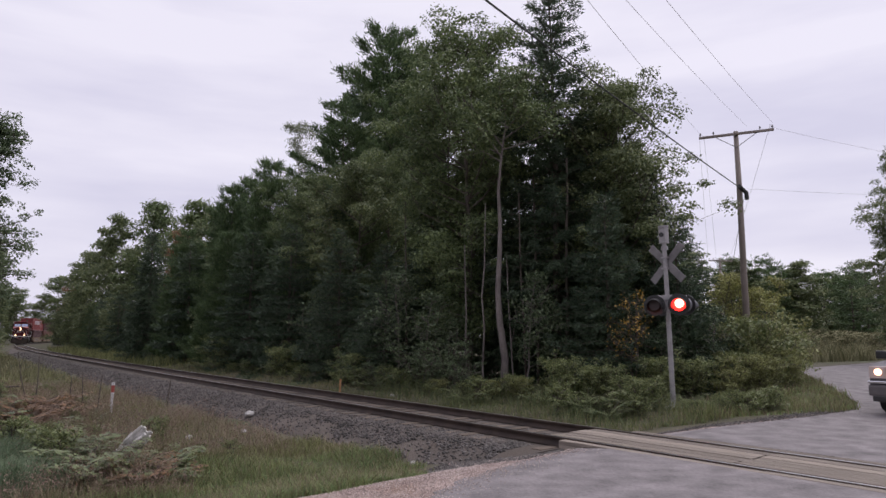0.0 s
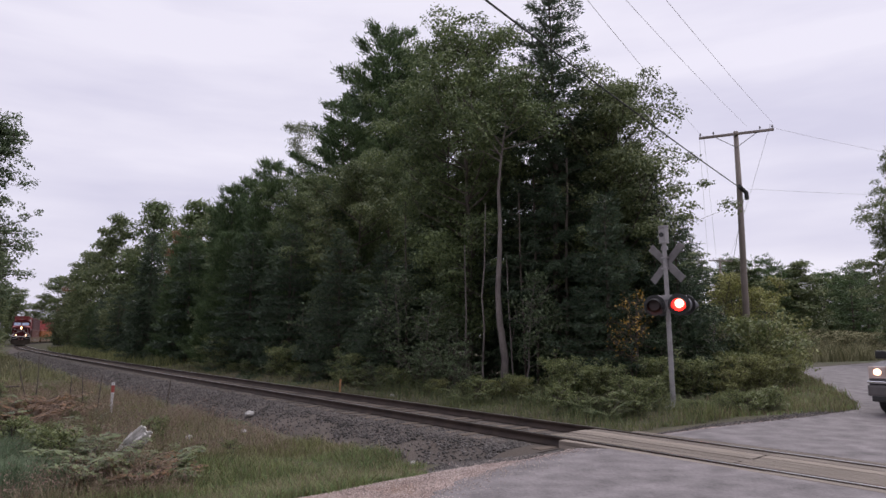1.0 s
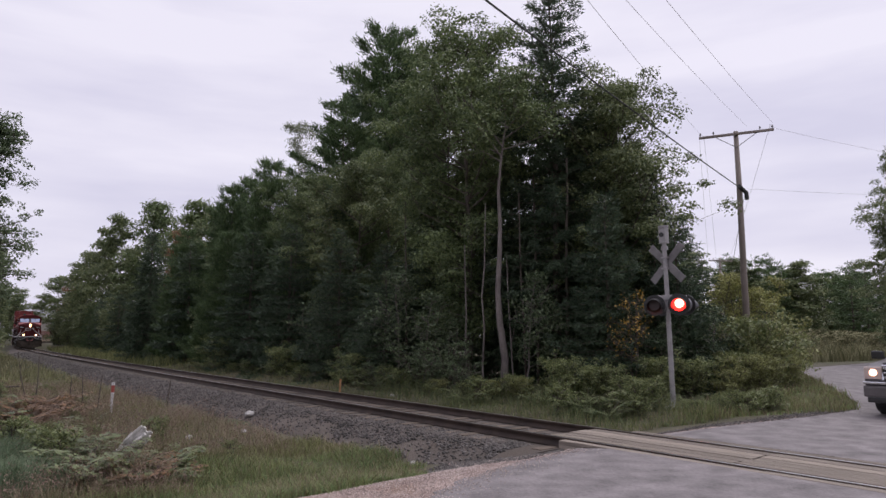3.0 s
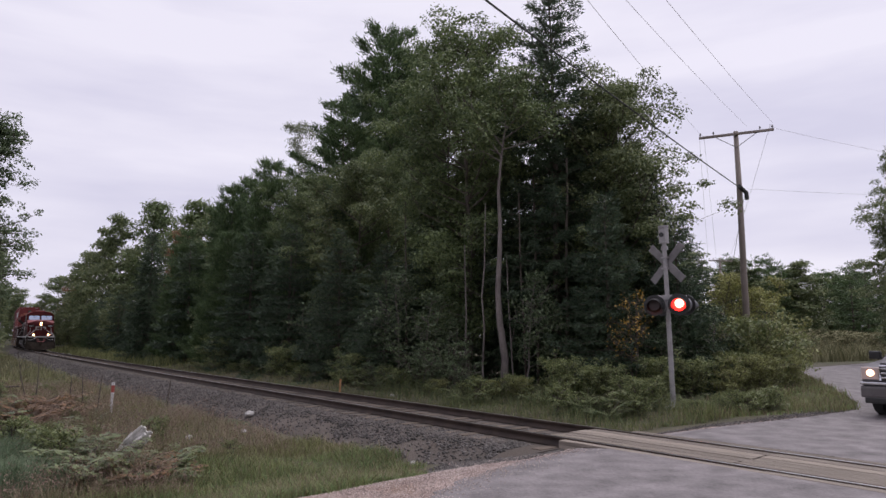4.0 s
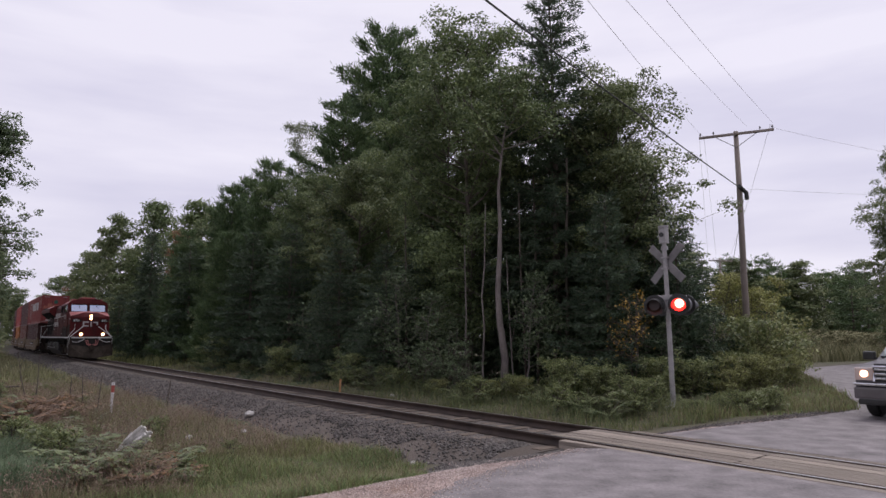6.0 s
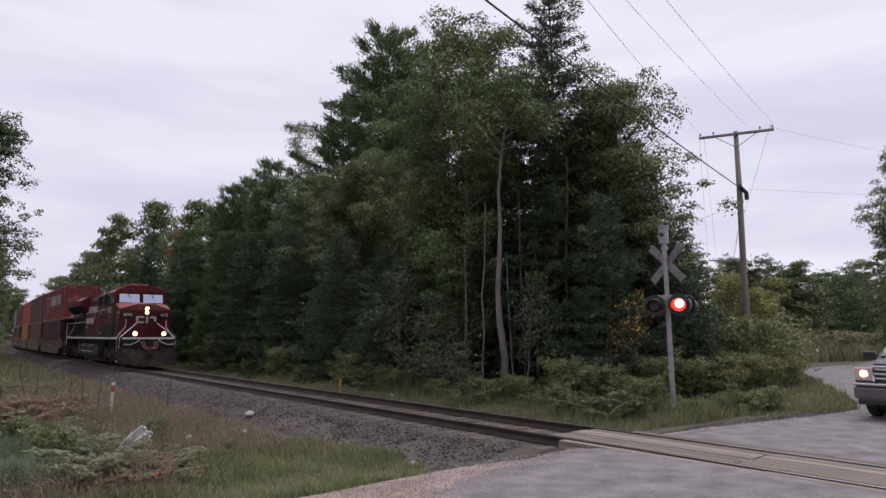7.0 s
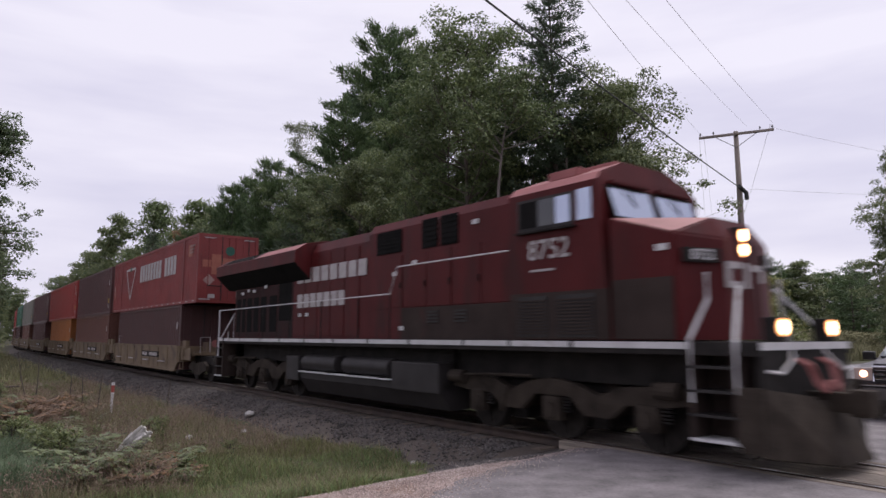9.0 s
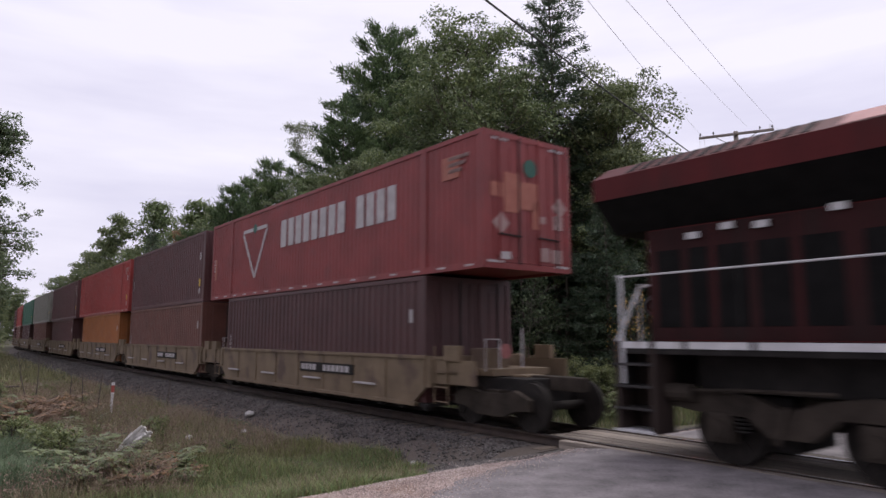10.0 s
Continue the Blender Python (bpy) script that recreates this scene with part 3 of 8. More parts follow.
def build_forest():
    rnd = random.Random(11)
    # the tall trees beyond the track
    oak = put(broadleaf("oak", 16.4, 3.5, 0.1, 60000, 0.135, 1, limbs=78, lump=0.92, twigs=1, top_heavy=1.35, under=0.15, along=(0.55, 1.0), tri=False, label="tall green oak at the edge of the woods"), 1.0, 29.6)
    maple = put(broadleaf("maple", 13.4, 3.4, 0.06, 48000, 0.13, 12, limbs=66, lump=0.85, twigs=1, top_heavy=1.1, under=0.15, along=(0.55, 1.0), tri=False, leaf=M_LEAF_WARM, label="green maple with a rounded crown"), 7.35, 28.4)
    birch = put(broadleaf("birch", 12.6, 2.1, 0.7, 9000, 0.12, 3, bark=M_PALEBARK, limbs=20, trunk_r=0.17, lump=0.62, label="birch with a bare pale trunk before dark woods"), 2.35, 25.9)
    aspen = put(broadleaf("aspen", 22.6, 3.3, 0.4, 9000, 0.15, 4, leaf=M_LEAF_PALE, bark=M_PALEBARK, limbs=46, lump=0.75, label="pale thin-leaved aspen with grey twigs"), -12.1, 59.0)
    pine = put(conifer("pine", 25.6, 6.6, 0.16, 8600, 10, 0.36, 5, whorls=22, per=6, droop=0.02, inner=0.22, power=0.5, width=0.22, ragged=0.45, brush=0.5, tuft=0.22, aspect=0.24, curl=0.16, label="tall white pine with layered upswept boughs"), -4.3, 50.0)
    larch = put(conifer("larch", 18.2, 2.8, 0.12, 9000, 7, 0.17, 6, needle=M_NEEDLE_DARK, whorls=40, per=6, droop=0.12, inner=0.08, power=0.42, width=0.15, ragged=0.6, brush=-0.25, tuft=0.1, aspect=0.3, curl=0.04, label="slim dark conifer with thin ragged boughs"), 4.8, 28.3)
    spruce = put(conifer("spruce", 11.9, 2.6, 0.03, 4200, 6, 0.26, 7, needle=M_NEEDLE_DARK, whorls=34, per=8, droop=0.3, inner=0.1, power=0.85, width=0.2, brush=-0.1, tuft=0.13, aspect=0.24, label="dark pointed spruce beside the track"), -26.3, 59.6)
    fir = put(conifer("fir", 7.5, 2.4, 0.02, 3300, 6, 0.18, 8, needle=M_NEEDLE_DARK, whorls=24, per=8, droop=0.2, inner=0.08, power=0.7, width=0.24, ragged=0.35, brush=0.1, tuft=0.1, aspect=0.26, label="dark young fir at the edge of the woods"), -5.2, 33.7)
    young_pine = put(conifer("pine", 15.4, 3.9, 0.03, 5600, 9, 0.34, 9, whorls=24, per=7, droop=-0.12, inner=0.25, power=0.6, width=0.22, ragged=0.3, brush=0.8, tuft=0.18, aspect=0.2, curl=0.2, label="dense green young pine with upswept plumes"), -13.2, 50.0)
    sapling = put(broadleaf("sapling", 4.6, 1.0, 0.2, 2200, 0.1, 13, leaf=M_LEAF_COOL, bark=M_PALEBARK, limbs=24, trunk_r=0.035, lump=0.42, label="slender pale-stemmed sapling with grey-green leaves"), 3.1, 25.8)
    # simpler trees of the same kinds for the depth of the woods
    far_oak = put(broadleaf("oak", 16.4, 3.9, 0.06, 9000, 0.32, 51, twigs=0, limbs=38, lump=1.35, along=(0.6, 1.0), under=0.15, label="green oak deep in the woods"), -18.0, 74.0, scale=0.95)
    far_maple = put(broadleaf("maple", 14.0, 3.4, 0.04, 8500, 0.3, 52, twigs=0, limbs=36, lump=1.25, along=(0.6, 1.0), under=0.15, leaf=M_LEAF_WARM, label="green maple deep in the woods"), -24.0, 79.0, scale=1.0)
    far_pine = put(conifer("pine", 26.0, 6.0, 0.08, 1700, 4, 0.66, 53, whorls=20, per=6, droop=0.0, inner=0.25, power=0.6, width=0.2, ragged=0.4, brush=0.6, tuft=0.3, aspect=0.3, curl=0.14, label="pine in the far woods"), 40.0, 93.0, scale=0.5, wide=1.3)
    far_spruce = put(conifer("spruce", 11.4, 2.8, 0.02, 1300, 4, 0.42, 54, needle=M_NEEDLE_DARK, whorls=20, per=6, droop=0.25, inner=0.1, power=0.8, width=0.22, brush=0.0, tuft=0.2, aspect=0.3, label="dark spruce deep in the woods"), -7.0, 41.0, scale=1.0)
    protos = dict(oak=(oak, 16.4), maple=(maple, 13.4), pine=(pine, 25.6), larch=(larch, 18.2), spruce=(spruce, 11.9), fir=(fir, 7.5), aspen=(aspen, 22.6), young_pine=(young_pine, 15.4),
                  sapling=(sapling, 4.6), far_oak=(far_oak, 16.4), far_maple=(far_maple, 14.0), far_pine=(far_pine, 26.0), far_spruce=(far_spruce, 11.4))

    def add(kind, x, y, h, wide=1.0, label=""):
        ob, h0 = protos[kind]
        return put_copy(ob, x, y, rnd.uniform(0, 6.28), h / h0, wide=wide, label=label)

    for kind, x, y, h, wide in [
            # behind the tall ones, filling the crowns
            ("oak", 0.4, 33.4, 15.4, 0.9), ("oak", 3.2, 31.6, 13.6, 0.9), ("maple", 8.0, 29.6, 11.0, 0.75), ("pine", -7.2, 46.5, 18.8, 1.05), ("pine", -2.6, 52.5, 25.2, 0.9), ("maple", 6.7, 30.6, 11.8, 0.9),
            ("far_oak", 2.5, 36, 13.0, 0.9), ("larch", 6.6, 31.5, 12.5, 1.2), ("fir", 8.8, 27.6, 9.0, 0.8),
            # the ridge falling away along the line
            ("young_pine", -17.6, 54.5, 14.4, 1.05), ("young_pine", -17.4, 58.5, 16.0, 0.9), ("young_pine", -9.6, 45.5, 11.5, 0.95),
            ("far_oak", -30.8, 84, 19.2, 1.0), ("far_oak", -39.8, 90.5, 20.6, 0.9), ("far_maple", -46.6, 95.5, 19.0, 0.85), ("far_maple", -53.4, 104.5, 18.8, 0.85),
            ("far_maple", -35.5, 92, 18.0, 0.9), ("far_maple", -62, 117, 16.5, 1.0), ("far_maple", -73.5, 135, 16.4, 1.1), ("far_oak", -87, 150, 15.6, 1.1), ("far_maple", -24.6, 70, 15.0, 1.0),
            # the edge of the woods
            ("fir", -8.9, 38.9, 8.6, 1.1), ("fir", -2.7, 31.0, 6.4, 1.1), ("fir", -12.5, 43.5, 9.0, 1.1), ("fir", 6.1, 24.6, 7.4, 1.0),
            ("fir", 8.9, 25.2, 6.6, 1.1), ("spruce", -0.5, 33, 11, 1.1), ("spruce", 3.2, 30, 10.5, 1.15), ("spruce", 5.8, 30, 11, 1.1),
            ("young_pine", -15.6, 47.6, 9.5, 1.1), ("far_spruce", -20.5, 53.5, 9.5, 1.2), ("maple", -5.2, 38.5, 12.0, 1.0), ("oak", -8.3, 43.0, 12.5, 1.0), ("oak", -3.6, 41.5, 13.5, 1.0),
            ("spruce", 8.5, 30.5, 9.5, 1.1), ("fir", 10.2, 27.0, 3.8, 1.1), ("young_pine", -21.8, 56.2, 11.0, 1.0),
            ("sapling", -0.9, 27.6, 4.0, 1.2), ("sapling", -2.0, 29.2, 5.0, 1.2), ("sapling", 4.4, 25.9, 3.4, 1.0), ("sapling", 0.5, 27.0, 3.0, 1.3), ("sapling", -6.6, 34.6, 4.6, 1.3),
            ("sapling", 9.9, 24.4, 3.2, 1.2), ("sapling", 7.6, 24.0, 2.6, 1.3)]:
        add(kind, x, y, h, wide)
    # thin bare stems standing in the dark under the crowns
    for x, y, h, r_ in [(1.55, 26.6, 7.5, 0.045), (2.75, 26.2, 5.5, 0.04), (3.35, 27.2, 8.0, 0.05), (0.95, 27.4, 6.0, 0.05), (5.0, 27.4, 9.5, 0.09), (3.9, 28.0, 9.0, 0.07), (-1.7, 30.6, 8.5, 0.06), (-9.2, 40.5, 9.0, 0.07), (6.9, 27.2, 8.0, 0.06)]:
        rg = np.random.default_rng(int(100 * abs(x)))
        ln_ = rg.normal(size=2) * 0.05
        pts = [(ln_[0] * k + rg.normal() * 0.025, ln_[1] * k, h * k / 6) for k in range(7)]
        twigs = [([np.array(pts[k]), np.array(pts[k]) + rg.normal(size=3) * 0.35 + np.array([0, 0, 0.1])], 0.014, 0.004) for k in (2, 3, 4, 4, 5, 5)]
        stem = limb_tubes([(pts, r_, r_ * 0.4)] + twigs, "dead_tree", M_BARK if h > 7.8 else M_PALEBARK, None, 7)
        tagged(stem, "thin bare grey stem standing in the shade of the woods", "tree", group="bare stems")
        stem.location = (x, y, float(ground_z(x, y)[0]) - 0.1)
    # the woods behind them
    for i in range(33):
        s = 2 + i * 4.2 + rnd.uniform(-1, 1)
        for u in ((13 + rnd.uniform(-2, 2)), (20 + rnd.uniform(-3, 3))):
            if s < (4 if u < 16 else 11) or (u > 16 and i % 2):
                continue
            canopy = float(np.interp(s, [0, 8, 30, 45, 60, 75, 100, 125, 150], [8, 13, 15, 13.5, 13, 15, 17.5, 13, 10.5]))
            x, y = on_track(s, u)
            kind = rnd.choice(["far_oak", "far_maple", "far_spruce", "far_maple", "far_pine"])
            add(kind, float(x), float(y), canopy * rnd.uniform(0.55, 0.88) * (0.8 if kind == "far_spruce" else 1), rnd.uniform(1.0, 1.25))
    # the front row along the track further off, open round the pointed spruce
    for i in range(34):
        s = 40 + i * 3.3
        u = rnd.uniform(6.5, 9.0)
        x, y = on_track(s, u)
        if 46 < s < 56:
            continue
        add(rnd.choice(["far_spruce", "far_maple", "far_pine", "far_maple"]), float(x), float(y), rnd.uniform(5.0, 8.5), 1.15)
    # a few trees already turning
    put(broadleaf("maple", 14.6, 2.4, 0.1, 6000, 0.24, 61, leaf=M_LEAF_RUST, twigs=0, limbs=40, lump=0.9, label="maple with rusty autumn leaves among green trees"), -30.6, 78.0)
    put(broadleaf("maple", 14.5, 3.4, 0.1, 5000, 0.3, 62, leaf=M_LEAF_RUST, twigs=0, limbs=40, lump=1.0, label="maple turning rusty at the far bend"), -77.0, 140.0, scale=0.95)
    # this side of the track, by the bend
    put(broadleaf("ash", 16.6, 3.3, 0.22, 26000, 0.17, 63, leaf=M_LEAF_COOL, limbs=70, lump=0.62, twigs=3, rise=(-0.25, 0.45), label="tall ash with drooping grey-green sprays by the line"), -29.3, 40.0)
    add("aspen", -37.0, 52.0, 11.0, 1.3)
    add("far_maple", -38.6, 56.0, 11.5, 0.85)
    add("far_maple", -43.5, 60.5, 14.0, 0.9)
    add("far_maple", -41.0, 54.0, 5.0, 1.2)
    for kind, s, u, h, wide in [("far_maple", 78, -10, 14, 1.0), ("far_maple", 95, -10, 13, 1.1), ("far_maple", 112, -9, 11, 1.1), ("far_maple", 66, -15, 13, 1.1),
                                ("far_spruce", 82, -6.5, 5, 1.2), ("far_maple", 70, -6.5, 5, 1.2), ("far_maple", 128, -8, 10, 1.1)]:
        x, y = on_track(s, u)
        add(kind, float(x), float(y), h, wide)
    for s, u, h in [(150, -10, 10), (162, -11, 11), (172, -14, 11), (182, -9, 12), (190, 4, 12), (196, -5, 12), (200, -16, 13), (168, -20, 12)]:
        x, y = on_track(s, u if s < 186 else u - 12)
        add("far_maple", float(x), float(y), h, 1.2)
    for x, y, h in [(-122, 190, 14), (-117, 195, 14), (-127, 192, 15), (-131, 205, 16), (-112, 201, 14)]:
        add("far_maple", x, y, h, 1.3)
    # beyond the road
    for kind, x, y, h, wide in [("maple", 30.3, 42.0, 13.2, 0.8), ("far_maple", 31.0, 43.0, 11.5, 0.9), ("maple", 30.6, 44.0, 9.0, 1.1), ("far_maple", 36, 46, 11, 1.1)]:
        add(kind, x, y, h, wide)
    for i in range(50):
        x = 24 + i * 1.35 + rnd.uniform(-1, 1)
        y = 92 + rnd.uniform(-5, 16) + (i - 22) * 0.3
        add(rnd.choice(["far_pine", "far_pine", "far_pine", "far_maple"]), x, y, rnd.uniform(10.0, 12.8), rnd.uniform(1.3, 1.8))
    willow = broadleaf("willow", 5.3, 1.3, 0.12, 6500, 0.11, 64, leaf=M_LEAF_WILLOW, limbs=46, trunk_r=0.05, lump=0.42, stems=3, top_heavy=0.9, under=0.6, label="slender yellow-green young willow by the road")
    put(willow, 16.2, 36.0)
    put_copy(willow, 15.3, 37.4, 2.0, 1.0, wide=1.0)
    put_copy(willow, 17.3, 37.0, 4.0, 0.85, wide=1.1)
    for i in range(22):
        add("far_maple", 24 + i * 3.0 + rnd.uniform(-1, 1), 87 + rnd.uniform(-1, 3) + i * 0.5, rnd.uniform(3.6, 5.2), 2.0, "low green undergrowth tree at the foot of far pines")
    # unseen woods added round the open road, to hold back light from behind the camera
    for i in range(14):
        a = radians(150 + 235 * i / 13)
        r = rnd.uniform(25, 33)
        x, y = r * math.cos(a) * 1.1 + 1, r * math.sin(a) - 4
        if abs(x) < 40 and y < 4 and not (2 < x < 12 and y < -8):
            add(rnd.choice(["far_oak", "far_maple", "far_spruce", "far_oak"]), x, y, rnd.uniform(9, 13), 1.7)


build_forest()


# ---------------------------------------------------------------- paints and metals for the train
M_RED = material("maroon_paint", (0.05, 0.0075, 0.008), (0.1, 0.0135, 0.0145), 0.55, 1.3, 40, 0.04, spec=0.15, stain=(0.046, 0.013, 0.0125), stain_scale=1.2, stain_at=0.54, stretch=(1, 1, 0.35))
M_ROOFRED = material("pale_red_roof_paint", (0.2, 0.05, 0.05), (0.33, 0.11, 0.105), 0.55, 1.5, 40, 0.05)
M_SKIRT = material("grimy_grey_paint", (0.026, 0.019, 0.017), (0.055, 0.04, 0.035), 0.75, 1.8, 35, 0.1, spec=0.12, stain=(0.085, 0.03, 0.028), stain_scale=0.8, stain_at=0.6)
M_DARK = material("oily_black_steel", (0.012, 0.011, 0.011), (0.038, 0.034, 0.032), 0.8, 3, 40, 0.2, spec=0.12)
# maroon again, with the shade below the radiator wings put into its colour
M_RED_SHADED = material("shaded_maroon_paint", (0.02, 0.008, 0.008), (0.048, 0.014, 0.014), 0.65, 1.6, 40, 0.05, spec=0.12, stain=(0.022, 0.014, 0.013), stain_scale=1.0, stain_at=0.5, stretch=(1, 1, 0.3))
M_FADED = material("faded_placard", (0.24, 0.13, 0.12), (0.36, 0.26, 0.24), 0.7, 6, 60, 0.03)
M_TRUCK = material("dusty_bogie_steel", (0.016, 0.013, 0.011), (0.065, 0.052, 0.042), 0.85, 3, 35, 0.3, spec=0.12)
M_TANK = material("dull_dark_tank_paint", (0.02, 0.018, 0.018), (0.045, 0.041, 0.041), 0.55, 2, 40, 0.1, spec=0.2)
M_WHITE = material("dirty_white_paint", (0.42, 0.41, 0.42), (0.66, 0.65, 0.66), 0.6, 3, 40, 0.05, stain=(0.3, 0.27, 0.26), stain_scale=3, stain_at=0.6)
M_LETTER = material("faded_white_lettering", (0.3, 0.27, 0.27), (0.48, 0.45, 0.45), 0.6, 5, 60, 0.03)
M_BLACK = material("flat_black", (0.006, 0.006, 0.006), (0.015, 0.014, 0.014), 0.85, 3, 40, 0.1, spec=0.08)
M_WHEEL = material("worn_wheel_steel", (0.014, 0.012, 0.011), (0.038, 0.033, 0.03), 0.8, 5, 40, 0.1, spec=0.12)
M_HOSE = material("faded_red_hose", (0.2, 0.06, 0.06), (0.34, 0.13, 0.12), 0.7, 8, 60, 0.1)
M_GLASS = glassy("dark_window_glass", (0.02, 0.022, 0.025), 0.06)
M_WINDSHIELD = glassy("bright_windshield_glass", (0.4, 0.44, 0.54), 0.1, 0.9)
M_HEADLAMP = glowing("headlamp_glow", (1.0, 0.62, 0.34), 9.0)
# emission for added rings that imitate the halo round a lit lamp
M_LAMPHALO = glowing("lamp_halo_glow", (1.0, 0.42, 0.17), 1.6)
M_RUBBER = material("tyre_rubber", (0.01, 0.01, 0.01), (0.028, 0.028, 0.028), 0.85, 8, 60, 0.2)


def bars(name, x0, x1, z0, z1, k, y, mat, parent, gap=0.22, widths=None):
    """Lettering too brand-like or faint to spell: a row of plain upright blocks."""
    w = (x1 - x0) / k
    for i in range(k):
        bm = bmesh.new()
        a = x0 + i * w
        box(bm, a, a + w * (1 - gap), y - 0.004, y + 0.004, z0, z1)
        part(name, bm, mat, parent)


def lettering(text, size, mat, m, parent, name="number", label=""):
    cu = bpy.data.curves.new(name, "FONT")
    cu.body, cu.size, cu.extrude, cu.offset = text, size, 0.004, 0.012 * size
    cu.align_x, cu.align_y = "CENTER", "CENTER"
    tmp = bpy.data.objects.new(name, cu)
    scene.collection.objects.link(tmp)
    me = bpy.data.meshes.new_from_object(tmp.evaluated_get(bpy.context.evaluated_depsgraph_get()))
    bpy.data.objects.remove(tmp)
    bpy.data.curves.remove(cu)
    me.materials.clear()
    ob = finish(name, me, mat, parent, label)
    ob.matrix_basis = m
    return ob


def quad_prism(bm, corners, thick):
    """A panel through four corners, given a thickness along its normal."""
    c = [Vector(p) for p in corners]
    nrm = (c[1] - c[0]).cross(c[2] - c[0]).normalized() * thick
    a = [bm.verts.new(p) for p in c]
    b = [bm.verts.new(p + nrm) for p in c]
    for i in range(4):
        j = (i + 1) % 4
        bm.faces.new((a[i], a[j], b[j], b[i]))
    bm.faces.new(a[::-1])
    bm.faces.new(b)
    bmesh.ops.recalc_face_normals(bm, faces=bm.faces)


def wheel_mesh(bm, y0, sgn, r):
    """A flanged railway wheel whose tread faces out along sgn."""
    disc(bm, (0, y0 - 0.07 * sgn, 0), (0, sgn, 0), r + 0.028, 0.03, 28)
    disc(bm, (0, y0 - 0.04 * sgn, 0), (0, sgn, 0), r, 0.1, 28)
    disc(bm, (0, y0 + 0.06 * sgn, 0), (0, sgn, 0), r * 0.82, 0.012, 28, r * 0.4)
    disc(bm, (0, y0 + 0.06 * sgn, 0), (0, sgn, 0), r * 0.26, 0.06, 14)
    for k in range(4):
        a = math.pi / 2 * k
        box(bm, -0.03, 0.03, min(y0 + 0.06 * sgn, y0 + 0.085 * sgn), max(y0 + 0.06 * sgn, y0 + 0.085 * sgn), r * 0.3, r * 0.8,
            m=Matrix.Rotation(a, 4, "Y"))


def wheelset(parent, x, r):
    bm = bmesh.new()
    for sgn in (-1, 1):
        wheel_mesh(bm, 0.75 * sgn, sgn, r)
    disc(bm, (0, -0.72, 0), (0, 1, 0), 0.085, 1.44, 12)
    ob = part("wheelset", bm, M_WHEEL, parent, "worn steel wheelset")
    ob.location = (x, 0, r)
    return ob


SPINNING = []


